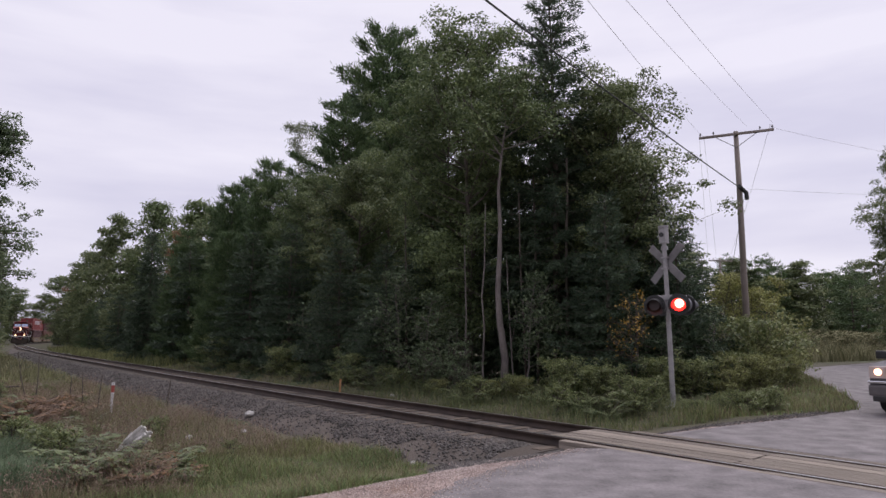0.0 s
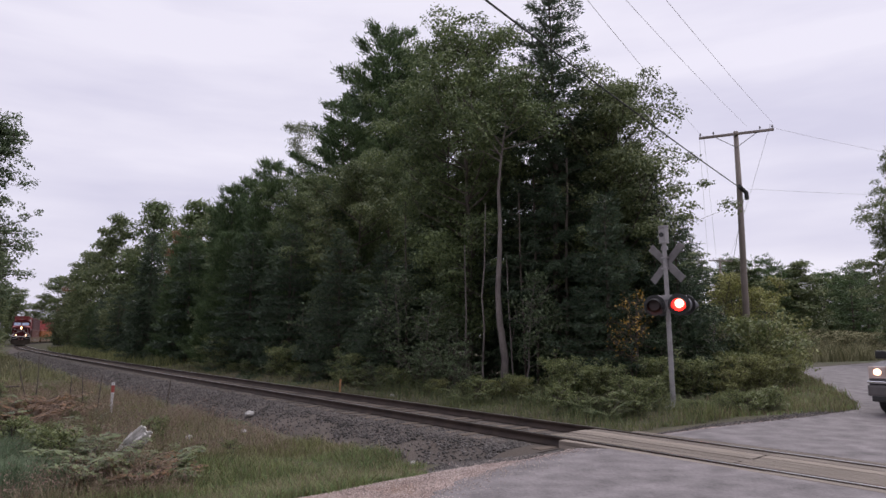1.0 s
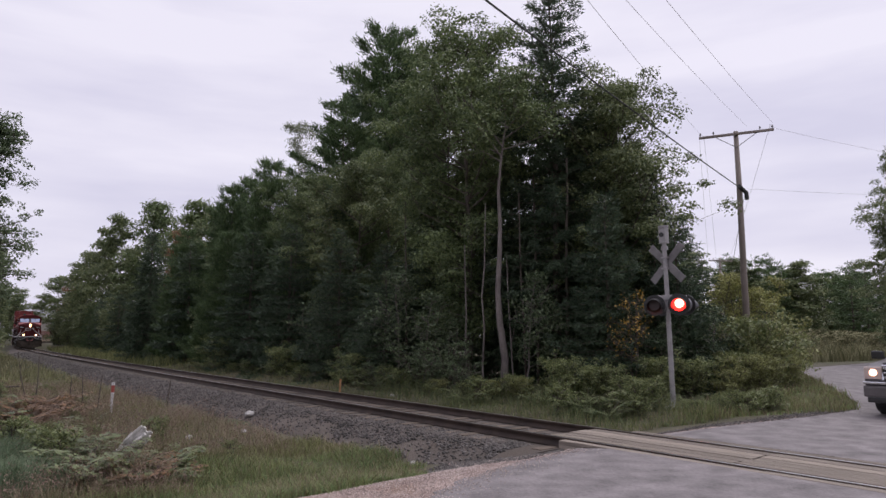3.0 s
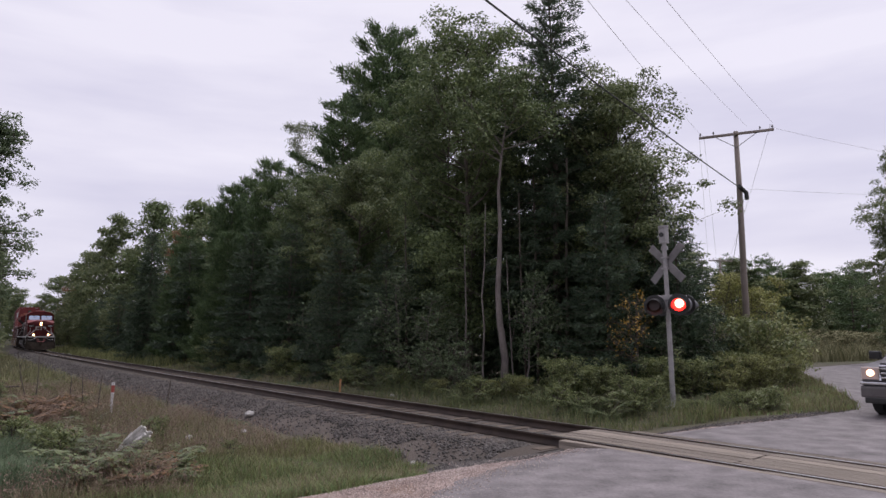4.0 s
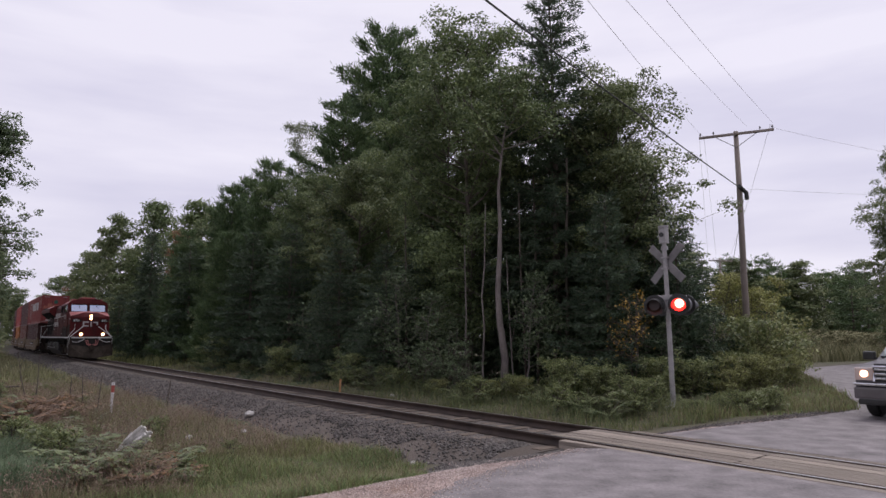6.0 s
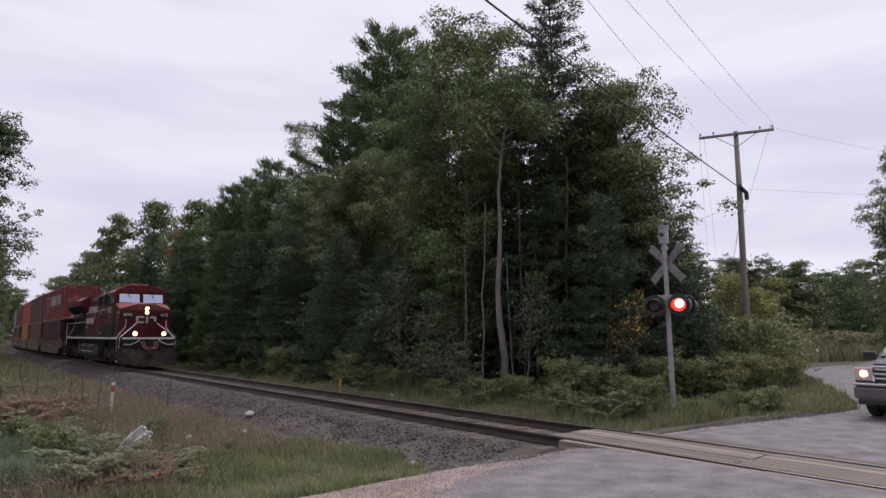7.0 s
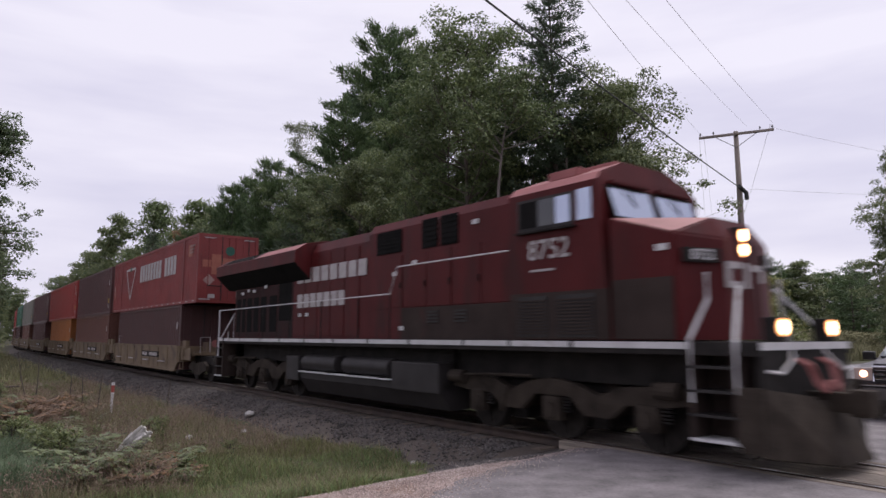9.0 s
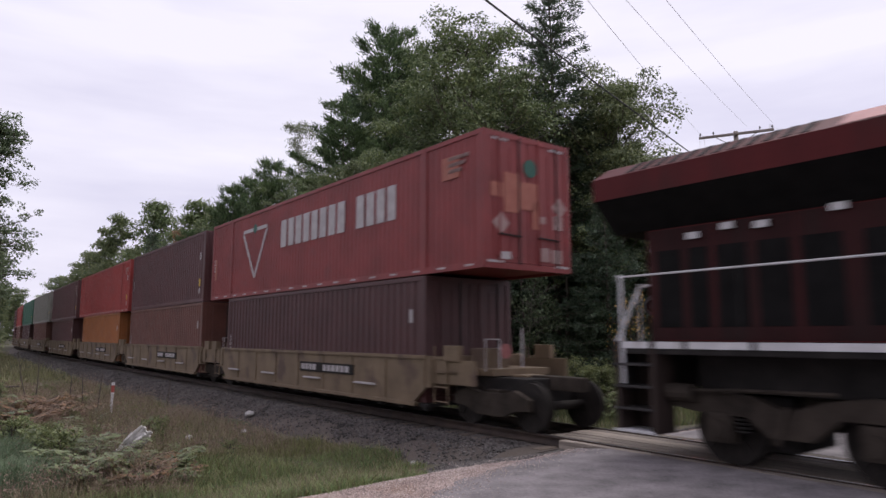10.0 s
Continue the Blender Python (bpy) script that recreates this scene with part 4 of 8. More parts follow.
def build_locomotive():
    loco = tagged(new("locomotive"), "maroon diesel freight locomotive with lit headlights and white stripes", "locomotive")
    P = lambda name, bm, mat, label="", parent=None: part(name, bm, mat, parent or loco, label)
    # frame and platform
    bm = bmesh.new()
    box(bm, -9.95, 10.2, -1.46, 1.46, 1.55, 1.74, 0.015)
    box(bm, -9.0, 9.3, -0.85, 0.85, 1.02, 1.56, 0.02)
    P("frame", bm, M_DARK, "black steel underframe and walkway")
    x = -9.93
    i = 0
    lens_ = [1.15, 1.0, 1.7, 1.5, 1.7, 1.7, 1.75, 1.75, 1.9, 1.35, 1.5, 2.2]
    while x < 9.2 and i < len(lens_):
        for sy in (-1, 1):
            bm = bmesh.new()
            x1 = min(x + lens_[i] - 0.09, 9.2)
            box(bm, x, x1, min(1.462 * sy, 1.475 * sy), max(1.462 * sy, 1.475 * sy), 1.635, 1.735)
            P("stripe", bm, M_WHITE)
        x += lens_[i]
        i += 1
    bm = bmesh.new()
    box(bm, 10.202, 10.214, -1.4, 1.4, 1.63, 1.735)
    P("stripe", bm, M_WHITE)
    # long hood in two heights
    hood_a = [(-0.95, 1.74), (-0.95, 4.3), (-0.8, 4.58), (-0.55, 4.64), (0.55, 4.64), (0.8, 4.58), (0.95, 4.3), (0.95, 1.74)]
    hood_b = [(-0.98, 1.74), (-0.98, 4.46), (-0.84, 4.68), (-0.5, 4.75), (0.5, 4.75), (0.84, 4.68), (0.98, 4.46), (0.98, 1.74)]
    bm = bmesh.new()
    extrude_profile(bm, hood_a, -9.72, -0.25)
    P("engine_hood", bm, M_RED)
    bm = bmesh.new()
    extrude_profile(bm, hood_b, -0.25, 5.56)
    P("equipment_hood", bm, M_RED)
    # rows of hood doors, each slightly proud, with handles
    xs = [-4.75, -3.95, -3.15, -2.35, -1.55, -0.75]
    for sy in (-1, 1):
        for k, xa in enumerate(xs[:-1]):
            bm = bmesh.new()
            box(bm, xa + 0.02, xs[k + 1] - 0.02, min(0.95 * sy, 0.972 * sy), max(0.95 * sy, 0.972 * sy), 1.82, 4.24, 0.006)
            P("hood_door", bm, M_RED)
        for xa, xb in ((0.1, 1.3), (1.42, 2.3), (2.32, 3.2), (3.3, 4.2), (4.22, 5.2)):
            bm = bmesh.new()
            box(bm, xa, xb, min(0.98 * sy, 1.0 * sy), max(0.98 * sy, 1.0 * sy), 2.5, 3.78, 0.006)
            P("hood_door", bm, M_RED)
            bm = bmesh.new()
            box(bm, xb - 0.07, xb - 0.04, min(1.0 * sy, 1.03 * sy), max(1.0 * sy, 1.03 * sy), 2.95, 3.1)
            P("handle", bm, M_DARK)
        bm = bmesh.new()
        box(bm, 1.3, 5.56, min(0.98 * sy, 1.01 * sy), max(0.98 * sy, 1.01 * sy), 1.745, 2.48, 0.006)
        P("lower_panel", bm, M_SKIRT, "grimy grey lower panel")
        for xa, xb, za, zb in ((0.15, 1.28, 3.86, 4.43), (2.12, 2.72, 3.84, 4.52), (2.84, 3.46, 3.84, 4.52)):
            bm = bmesh.new()
            box(bm, xa, xb, min(0.985 * sy, 1.005 * sy), max(0.985 * sy, 1.005 * sy), za, zb, 0.008)
            intake = P("air_intake", bm, M_BLACK, "black screened air intake")
            for q in range(6):
                bm = bmesh.new()
                zq = za + 0.05 + (zb - za - 0.1) * q / 5
                box(bm, xa + 0.03, xb - 0.03, min(1.005 * sy, 1.02 * sy), max(1.005 * sy, 1.02 * sy), zq - 0.012, zq + 0.012)
                P("slat", bm, M_BLACK, "", intake)
        for xa in (2.35, 3.35):
            for q in range(4):
                bm = bmesh.new()
                box(bm, xa, xa + 0.42, min(1.01 * sy, 1.03 * sy), max(1.01 * sy, 1.03 * sy), 2.12 + q * 0.075, 2.16 + q * 0.075)
                P("louvre", bm, M_TANK)
        # rear compartments under the radiator wings: maroon panels darkened to stand for shade
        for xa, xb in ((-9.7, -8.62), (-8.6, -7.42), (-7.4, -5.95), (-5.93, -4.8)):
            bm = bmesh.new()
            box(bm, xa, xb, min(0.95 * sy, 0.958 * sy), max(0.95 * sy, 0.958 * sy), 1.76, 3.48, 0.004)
            P("side_panel", bm, M_RED_SHADED, "maroon side panel with the wing's shade in its colour")
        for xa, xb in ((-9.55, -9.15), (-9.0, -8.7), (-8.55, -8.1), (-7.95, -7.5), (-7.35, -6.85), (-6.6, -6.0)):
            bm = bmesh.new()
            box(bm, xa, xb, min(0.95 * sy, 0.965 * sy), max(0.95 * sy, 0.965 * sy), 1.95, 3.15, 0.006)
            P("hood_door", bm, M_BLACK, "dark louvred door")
        bm = bmesh.new()
        box(bm, -5.85, -4.9, min(0.95 * sy, 0.966 * sy), max(0.95 * sy, 0.966 * sy), 2.3, 3.75, 0.006)
        P("air_intake", bm, M_BLACK, "black screened air intake")
        for xa, zz in ((-9.0, 3.28), (-8.45, 3.36), (-7.95, 3.32), (-6.95, 3.42), (-4.3, 2.4), (-3.85, 2.4), (3.95, 4.18), (1.72, 3.5), (0.9, 3.28), (1.2, 1.95), (8.7, 3.1)):
            yy = 1.0 if xa < 5 else 1.405
            bm = bmesh.new()
            box(bm, xa, xa + 0.2, min(yy * sy, (yy + 0.014) * sy), max(yy * sy, (yy + 0.014) * sy), zz, zz + 0.1)
            P("placard", bm, M_WHITE, "small white placard")
    # radiator wings: a wide sloped roof, coloured black on its downward faces
    wing = [(-1.5, 4.0), (-1.5, 4.36), (-1.1, 4.6), (-0.4, 4.72), (0.4, 4.72), (1.1, 4.6), (1.5, 4.36), (1.5, 4.0), (0.97, 3.5), (-0.97, 3.5)]
    bm = bmesh.new()
    extrude_profile(bm, wing, -10.35, -3.6)
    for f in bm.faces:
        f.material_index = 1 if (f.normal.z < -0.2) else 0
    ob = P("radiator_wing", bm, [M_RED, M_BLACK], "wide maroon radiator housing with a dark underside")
    for sy in (-1, 1):
        for k in range(12):
            xq = -9.7 + k * 0.24
            bm = bmesh.new()
            quad_prism(bm, [(xq, 1.47 * sy, 4.395), (xq + 0.1, 1.47 * sy, 4.395), (xq + 0.1, 1.12 * sy, 4.605), (xq, 1.12 * sy, 4.605)], 0.02 * sy)
            P("radiator_slat", bm, M_DARK)
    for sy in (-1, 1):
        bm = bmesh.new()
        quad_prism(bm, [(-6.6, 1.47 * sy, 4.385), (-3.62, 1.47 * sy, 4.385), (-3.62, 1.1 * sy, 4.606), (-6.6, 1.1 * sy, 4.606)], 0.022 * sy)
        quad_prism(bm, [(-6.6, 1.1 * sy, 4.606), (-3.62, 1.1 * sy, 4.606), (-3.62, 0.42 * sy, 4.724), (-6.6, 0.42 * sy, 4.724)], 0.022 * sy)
        P("wing_roof", bm, M_ROOFRED, "pale pink roof sheet")
    # cab
    cab = [(-1.46, 1.76), (-1.46, 4.42), (-1.3, 4.58), (-0.62, 4.84), (0.62, 4.84), (1.3, 4.58), (1.46, 4.42), (1.46, 1.76)]
    bm = bmesh.new()
    fr = [7.86, 7.66, 7.62, 7.58, 7.58, 7.62, 7.66, 7.86]
    r0 = [bm.verts.new((5.56, p[0], p[1])) for p in cab]
    r1 = [bm.verts.new((fx, p[0], p[1])) for fx, p in zip(fr, cab)]
    for i in range(8):
        j = (i + 1) % 8
        bm.faces.new((r0[i], r0[j], r1[j], r1[i]))
    bm.faces.new(r0[::-1])
    bm.faces.new(r1)
    bmesh.ops.recalc_face_normals(bm, faces=bm.faces)
    # faces that look up get the paler red
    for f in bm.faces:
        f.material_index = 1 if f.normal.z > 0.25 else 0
    P("cab", bm, [M_RED, M_ROOFRED], "maroon cab with a paler roof")
    bm = bmesh.new()
    box(bm, 5.9, 7.3, -0.5, 0.5, 4.83, 4.95, 0.03)
    P("roof_unit", bm, M_ROOFRED, "pale air conditioner on the cab roof")
    bm = bmesh.new()
    box(bm, 6.3, 7.0, -1.15, -0.65, 4.64, 4.8, 0.02, m=Matrix.Identity(4))
    box(bm, 6.6, 7.2, 0.7, 1.1, 4.66, 4.8, 0.02)
    P("roof_unit", bm, M_ROOFRED, "pale roof antenna boxes")
    # windshield panes on the raked front, with dark seals and a visor shelf
    for ya, yb in ((-1.22, -0.1), (0.1, 1.22)):
        for grow, dx, mat, nm in ((0.05, 0.004, M_BLACK, "window_seal"), (0.0, 0.02, M_WINDSHIELD, "windshield")):
            bm = bmesh.new()
            za, zb = 3.78 - grow, 4.3 + grow
            xa, xb = 7.83, 7.675
            # lean with the front of the cab
            xa2 = 7.86 + (za - 1.76) * (7.66 - 7.86) / (4.42 - 1.76)
            xb2 = 7.86 + (zb - 1.76) * (7.66 - 7.86) / (4.42 - 1.76)
            quad_prism(bm, [(xa2 + dx + 0.13, ya - grow, za), (xa2 + dx + 0.13, yb + grow, za), (xb2 + dx, yb + grow, zb), (xb2 + dx, ya - grow, zb)], 0.012)
            P(nm, bm, mat, "windshield pane mirroring the bright sky" if nm == "windshield" else "")
        bm = bmesh.new()
        tube(bm, [(7.76, (ya + yb) / 2 - 0.1, 4.33), (7.8, (ya + yb) / 2 + 0.08, 3.98)], 0.012, 5)
        P("wiper", bm, M_BLACK)
        bm = bmesh.new()
        box(bm, 7.66, 7.76, ya + 0.05, yb - 0.05, 4.37, 4.42, 0.01)
        P("visor", bm, M_RED)
    # cab side windows, louvres and lower grey panel
    for sy in (-1, 1):
        o = lambda a, b: (min(a * sy, b * sy), max(a * sy, b * sy))
        bm = bmesh.new()
        box(bm, 5.8, 7.14, *o(1.46, 1.475), 3.72, 4.3, 0.006)
        P("window_seal", bm, M_TANK)
        for xa, xb, mat in ((5.86, 6.3, M_BLACK), (6.33, 6.72, M_GLASS), (6.75, 7.08, M_WINDSHIELD)):
            bm = bmesh.new()
            box(bm, xa, xb, *o(1.474, 1.482), 3.77, 4.25, 0.003)
            P("side_window", bm, mat)
        bm = bmesh.new()
        box(bm, 7.23, 7.54, *o(1.46, 1.478), 3.76, 4.3, 0.006)
        P("side_window", bm, M_WINDSHIELD, "side pane mirroring the sky")
        bm = bmesh.new()
        box(bm, 5.8, 7.2, *o(1.46, 1.56), 3.66, 3.7, 0.01)
        P("arm_rest", bm, M_DARK)
        bm = bmesh.new()
        box(bm, 5.58, 7.84, *o(1.46, 1.472), 1.765, 2.58, 0.006)
        P("lower_panel", bm, M_SKIRT, "grimy grey lower panel")
        for xa, xb in ((5.8, 6.5), (6.76, 7.54)):
            bm = bmesh.new()
            box(bm, xa - 0.03, xb + 0.03, *o(1.472, 1.485), 1.8, 2.52, 0.006)
            P("louvre_frame", bm, M_TANK)
            for q in range(11):
                bm = bmesh.new()
                box(bm, xa, xb, *o(1.485, 1.505), 1.85 + q * 0.057, 1.88 + q * 0.057)
                P("louvre", bm, M_SKIRT)
        num = lettering("8752", 0.5, M_LETTER, pose(6.55, 1.474 * sy, 3.33, 90, 0, 0 if sy < 0 else 180), loco, "number", "faded white road number")
        bars("lettering", 6.1, 6.85, 2.96, 3.0, 1, 1.472 * sy, M_LETTER, loco)
        bars("lettering", -4.5, -0.28, 3.42, 3.86, 8, 0.978 * sy, M_LETTER, loco, 0.2)
        bars("lettering", -4.45, -1.45, 2.67, 3.08, 7, 0.978 * sy, M_LETTER, loco, 0.2)
        # handrails along the walkway
        bm = bmesh.new()
        tube(bm, [(-9.95, 1.44 * sy, 2.74), (1.45, 1.44 * sy, 2.8), (1.75, 1.44 * sy, 3.42), (5.5, 1.44 * sy, 3.42)], 0.017, 6)
        P("handrail", bm, M_WHITE, "thin grey handrail")
        for xq in (-8.0, -6.0, -4.0, -2.0, 0.0, 1.45):
            bm = bmesh.new()
            tube(bm, [(xq, 1.44 * sy, 1.72), (xq, 1.44 * sy, 2.78)], 0.016, 5)
            P("stanchion", bm, M_DARK)
    # nose: full width, its top falling forward from the windshield to a peaked front
    N = dict(
        a=(7.86, -1.42, 1.76), b=(7.86, -1.42, 3.72), c=(7.84, 0, 3.8), d=(7.86, 1.42, 3.72), e=(7.86, 1.42, 1.76),
        f=(9.04, -1.4, 1.76), g=(9.0, -1.4, 3.36), h=(9.12, -0.5, 3.66), i=(9.12, 0.5, 3.66), j=(9.0, 1.4, 3.36), k=(9.04, 1.4, 1.76),
        l=(9.34, -0.5, 1.76), m=(9.3, -0.5, 3.3), n=(9.3, 0.5, 3.3), o=(9.34, 0.5, 1.76))
    bm = bmesh.new()
    V = {k: bm.verts.new(p) for k, p in N.items()}
    for q in ("abgf", "ejdk", "bchg", "chi", "cijd", "ghm", "gmlf", "hinm", "mnol", "ijn", "njko", "edjk"):
        if q in ("ejdk",):
            continue
        try:
            bm.faces.new([V[c] for c in q])
        except ValueError:
            pass
    bmesh.ops.recalc_face_normals(bm, faces=bm.faces)
    # the paler red goes on the top of the nose as well
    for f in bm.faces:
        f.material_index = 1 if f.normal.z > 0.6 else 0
    bmesh.ops.bevel(bm, geom=list(bm.edges), offset=0.025, segments=2, affect="EDGES")
    nose = P("nose", bm, [M_RED, M_ROOFRED], "maroon nose with a paler sloping top")
    for sy in (-1, 1):
        bm = bmesh.new()
        box(bm, 7.88, 8.98, min(1.415 * sy, 1.43 * sy), max(1.415 * sy, 1.43 * sy), 1.77, 2.7, 0.006)
        P("lower_panel", bm, M_SKIRT, "grimy grey lower panel")
    # twin headlights, one above the other
    bm = bmesh.new()
    box(bm, 9.16, 9.33, -0.15, 0.15, 3.05, 3.52, 0.03)
    P("headlight_housing", bm, M_DARK)
    for z in (3.16, 3.39):
        bm = bmesh.new()
        disc(bm, (9.32, 0, z), (1, 0, 0), 0.088, 0.03, 18)
        hl = P("headlight", bm, M_HEADLAMP, "bright warm headlight")
        # glowing ring added behind the lens as the headlight's orange halo
        bm = bmesh.new()
        disc(bm, (9.31, 0, z), (1, 0, 0), 0.112, 0.025, 18)
        P("reflector", bm, M_LAMPHALO, "", hl)
    # number boards and numbers on the chamfered front
    for sy in (-1, 1):
        bm = bmesh.new()
        m = Matrix.Translation((9.175, 0.98 * sy, 3.02)) @ Matrix.Rotation(sy * math.atan2(0.27, 0.9), 4, "Z")
        box(bm, -0.02, 0.05, -0.34, 0.34, -0.11, 0.11, 0.012, m=m)
        P("number_board", bm, M_DARK, "black number board with white digits")
        lettering("8752", 0.22, M_WHITE, m @ pose(0.052, 0, 0, 90, 0, 90), loco, "number")
    bm = bmesh.new()
    box(bm, 9.31, 9.345, 0.5 - 0.46, 0.5 - 0.02, 1.8, 3.0, 0.01)
    P("nose_door", bm, M_RED)
    # emblem on the nose as plain blocks
    for ya, yb, za, zb in ((-0.56, -0.46, 2.55, 2.95), (-0.46, -0.14, 2.85, 2.95), (-0.46, -0.14, 2.55, 2.65), (-0.02, 0.08, 2.55, 2.95), (0.16, 0.5, 2.83, 2.93), (0.42, 0.52, 2.65, 2.93)):
        bm = bmesh.new()
        box(bm, 9.315, 9.357, ya, yb, za, zb)
        P("emblem", bm, M_LETTER)
    # ditch lights
    for sy in (-1, 1):
        bm = bmesh.new()
        box(bm, 10.0, 10.22, 0.77 * sy - 0.13, 0.77 * sy + 0.13, 1.74, 2.08, 0.03)
        b = P("ditch_light", bm, M_DARK, "black box with a bright lamp")
        bm = bmesh.new()
        disc(bm, (10.215, 0.77 * sy, 1.94), (1, 0, 0), 0.1, 0.03, 18)
        P("lamp", bm, M_HEADLAMP, "bright warm lamp", b)
        # the same added halo ring for the ditch lamp
        bm = bmesh.new()
        disc(bm, (10.212, 0.77 * sy, 1.94), (1, 0, 0), 0.13, 0.02, 18)
        P("reflector", bm, M_LAMPHALO, "", b)
        # stair well, steps and white stair rails at both ends
        for xs_, dirn in ((9.2, 1), (-9.35, -1)):
            bm = bmesh.new()
            xa, xb = (9.2, 9.28) if dirn > 0 else (-9.4, -9.32)
            box(bm, xa, xb, min(1.0 * sy, 1.5 * sy), max(1.0 * sy, 1.5 * sy), 0.38, 1.74, 0.01)
            xa, xb = (9.86, 9.94) if dirn > 0 else (-10.02, -9.94)
            box(bm, xa, xb, min(1.0 * sy, 1.5 * sy), max(1.0 * sy, 1.5 * sy), 0.38, 1.74, 0.01)
            box(bm, min(xs_, xs_ + 0.7 * dirn), max(xs_, xs_ + 0.7 * dirn), min(1.0 * sy, 1.04 * sy), max(1.0 * sy, 1.04 * sy), 0.38, 1.7)
            P("step_well", bm, M_SKIRT, "grimy grey step well")
            for q in range(4):
                bm = bmesh.new()
                box(bm, min(xs_, xs_ + 0.7 * dirn), max(xs_, xs_ + 0.7 * dirn), min(1.05 * sy, 1.52 * sy), max(1.05 * sy, 1.52 * sy), 0.38 + q * 0.33, 0.42 + q * 0.33, 0.008)
                P("step", bm, M_WHITE if q == 0 else M_TANK)
        for pts in ([(9.25, 1.5 * sy, 0.9), (9.25, 1.5 * sy, 1.78), (9.32, 1.1 * sy, 2.35), (9.32, 1.1 * sy, 2.75)],
                    [(9.92, 1.5 * sy, 1.05), (9.92, 1.5 * sy, 1.72), (9.5, 0.55 * sy, 2.55)],
                    [(-9.9, 1.46 * sy, 1.1), (-9.9, 1.46 * sy, 2.72), (-9.95, 1.44 * sy, 2.76)],
                    [(-10.05, 1.4 * sy, 1.15), (-10.1, 1.3 * sy, 1.75), (-9.95, 0.9 * sy, 2.6), (-9.6, 0.85 * sy, 2.65)]):
            bm = bmesh.new()
            tube(bm, pts, 0.03, 6)
            P("stair_rail", bm, M_WHITE, "white stair rail")
        bm = bmesh.new()
        tube(bm, [(10.15, 0.45 * sy, 1.7), (10.25, 0.6 * sy, 1.5), (10.28, 1.0 * sy, 1.32), (10.28, 1.35 * sy, 1.36)], 0.025, 6)
        P("uncoupling_lever", bm, M_WHITE)
    # front end: pilot sheet, plough, coupler and air hoses
    bm = bmesh.new()
    box(bm, 10.1, 10.2, -1.35, 1.35, 0.9, 1.6, 0.01)
    P("pilot", bm, M_DARK)
    bm = bmesh.new()
    quad_prism(bm, [(10.3, -1.55, 0.28), (10.75, -0.45, 0.13), (10.45, -0.45, 1.0), (10.2, -1.55, 1.15)], -0.05)
    quad_prism(bm, [(10.75, -0.45, 0.13), (10.8, 0.45, 0.13), (10.45, 0.45, 0.95), (10.45, -0.45, 0.95)], -0.05)
    quad_prism(bm, [(10.75, 0.45, 0.13), (10.3, 1.55, 0.28), (10.2, 1.55, 1.15), (10.45, 0.45, 1.0)], -0.05)
    for sy in (-1, 1):
        box(bm, 9.95, 10.3, min(1.5 * sy, 1.55 * sy), max(1.5 * sy, 1.55 * sy), 0.3, 1.15)
    P("snow_plough", bm, M_TRUCK, "dusty dark snow plough")
    bm = bmesh.new()
    box(bm, 10.1, 10.85, -0.13, 0.13, 0.78, 1.05, 0.03)
    box(bm, 10.75, 11.05, -0.2, 0.12, 0.74, 1.1, 0.05)
    P("coupler", bm, M_TRUCK)
    for y0 in (-0.42, -0.28, 0.3, 0.45):
        bm = bmesh.new()
        tube(bm, [(10.2, y0, 1.5), (10.36, y0, 1.42), (10.44, y0 * 0.8, 1.15), (10.48, y0 * 0.45, 1.05), (10.46, y0 * 0.2, 1.2)], 0.028, 6)
        P("air_hose", bm, M_HOSE, "faded red air hose")
    # rear coupler
    bm = bmesh.new()
    box(bm, -11.0, -9.9, -0.14, 0.14, 0.75, 1.05, 0.03)
    P("coupler", bm, M_TRUCK)
    bm = bmesh.new()
    box(bm, -10.02, -9.93, -1.3, 1.3, 0.95, 1.56, 0.01)
    P("pilot", bm, M_DARK)
    bm = bmesh.new()
    tube(bm, [(-9.95, -0.9, 1.74), (-9.95, -0.9, 2.65), (-9.95, 0.9, 2.65), (-9.95, 0.9, 1.74)], 0.02, 6)
    P("end_rail", bm, M_WHITE)
    # fuel tank, reservoirs and boxes
    bm = bmesh.new()
    extrude_profile(bm, [(-1.35, 0.62), (-1.1, 0.24), (1.1, 0.24), (1.35, 0.62), (1.35, 0.82), (-1.35, 0.82)], -3.35, 3.3)
    P("fuel_tank", bm, M_TANK, "dull dark fuel tank")
    bm = bmesh.new()
    box(bm, -3.35, 3.3, -1.0, 1.0, 0.8, 1.56)
    P("tank_top", bm, M_DARK)
    for sy in (-1, 1):
        bm = bmesh.new()
        box(bm, 1.5, 3.3, min(1.0 * sy, 1.42 * sy), max(1.0 * sy, 1.42 * sy), 0.6, 1.24, 0.03)
        P("battery_box", bm, M_TANK)
        bm = bmesh.new()
        box(bm, -4.15, -3.36, min(1.0 * sy, 1.42 * sy), max(1.0 * sy, 1.42 * sy), 0.55, 1.24, 0.03)
        P("equipment_box", bm, M_TANK)
        for xa, xb in ((-3.15, -1.2), (-0.8, 1.35)):
            bm = bmesh.new()
            tube(bm, [(xa, 1.22 * sy, 1.07), (xa + 0.06, 1.22 * sy, 1.07), (xb - 0.06, 1.22 * sy, 1.07), (xb, 1.22 * sy, 1.07)], 0.22, 18)
            ob = P("air_reservoir", bm, M_TANK, "grey air reservoir cylinder")
            ob.data.polygons.foreach_set("use_smooth", [len(p.vertices) == 4 for p in ob.data.polygons])
            for xq in (xa + 0.35, xb - 0.35):
                bm = bmesh.new()
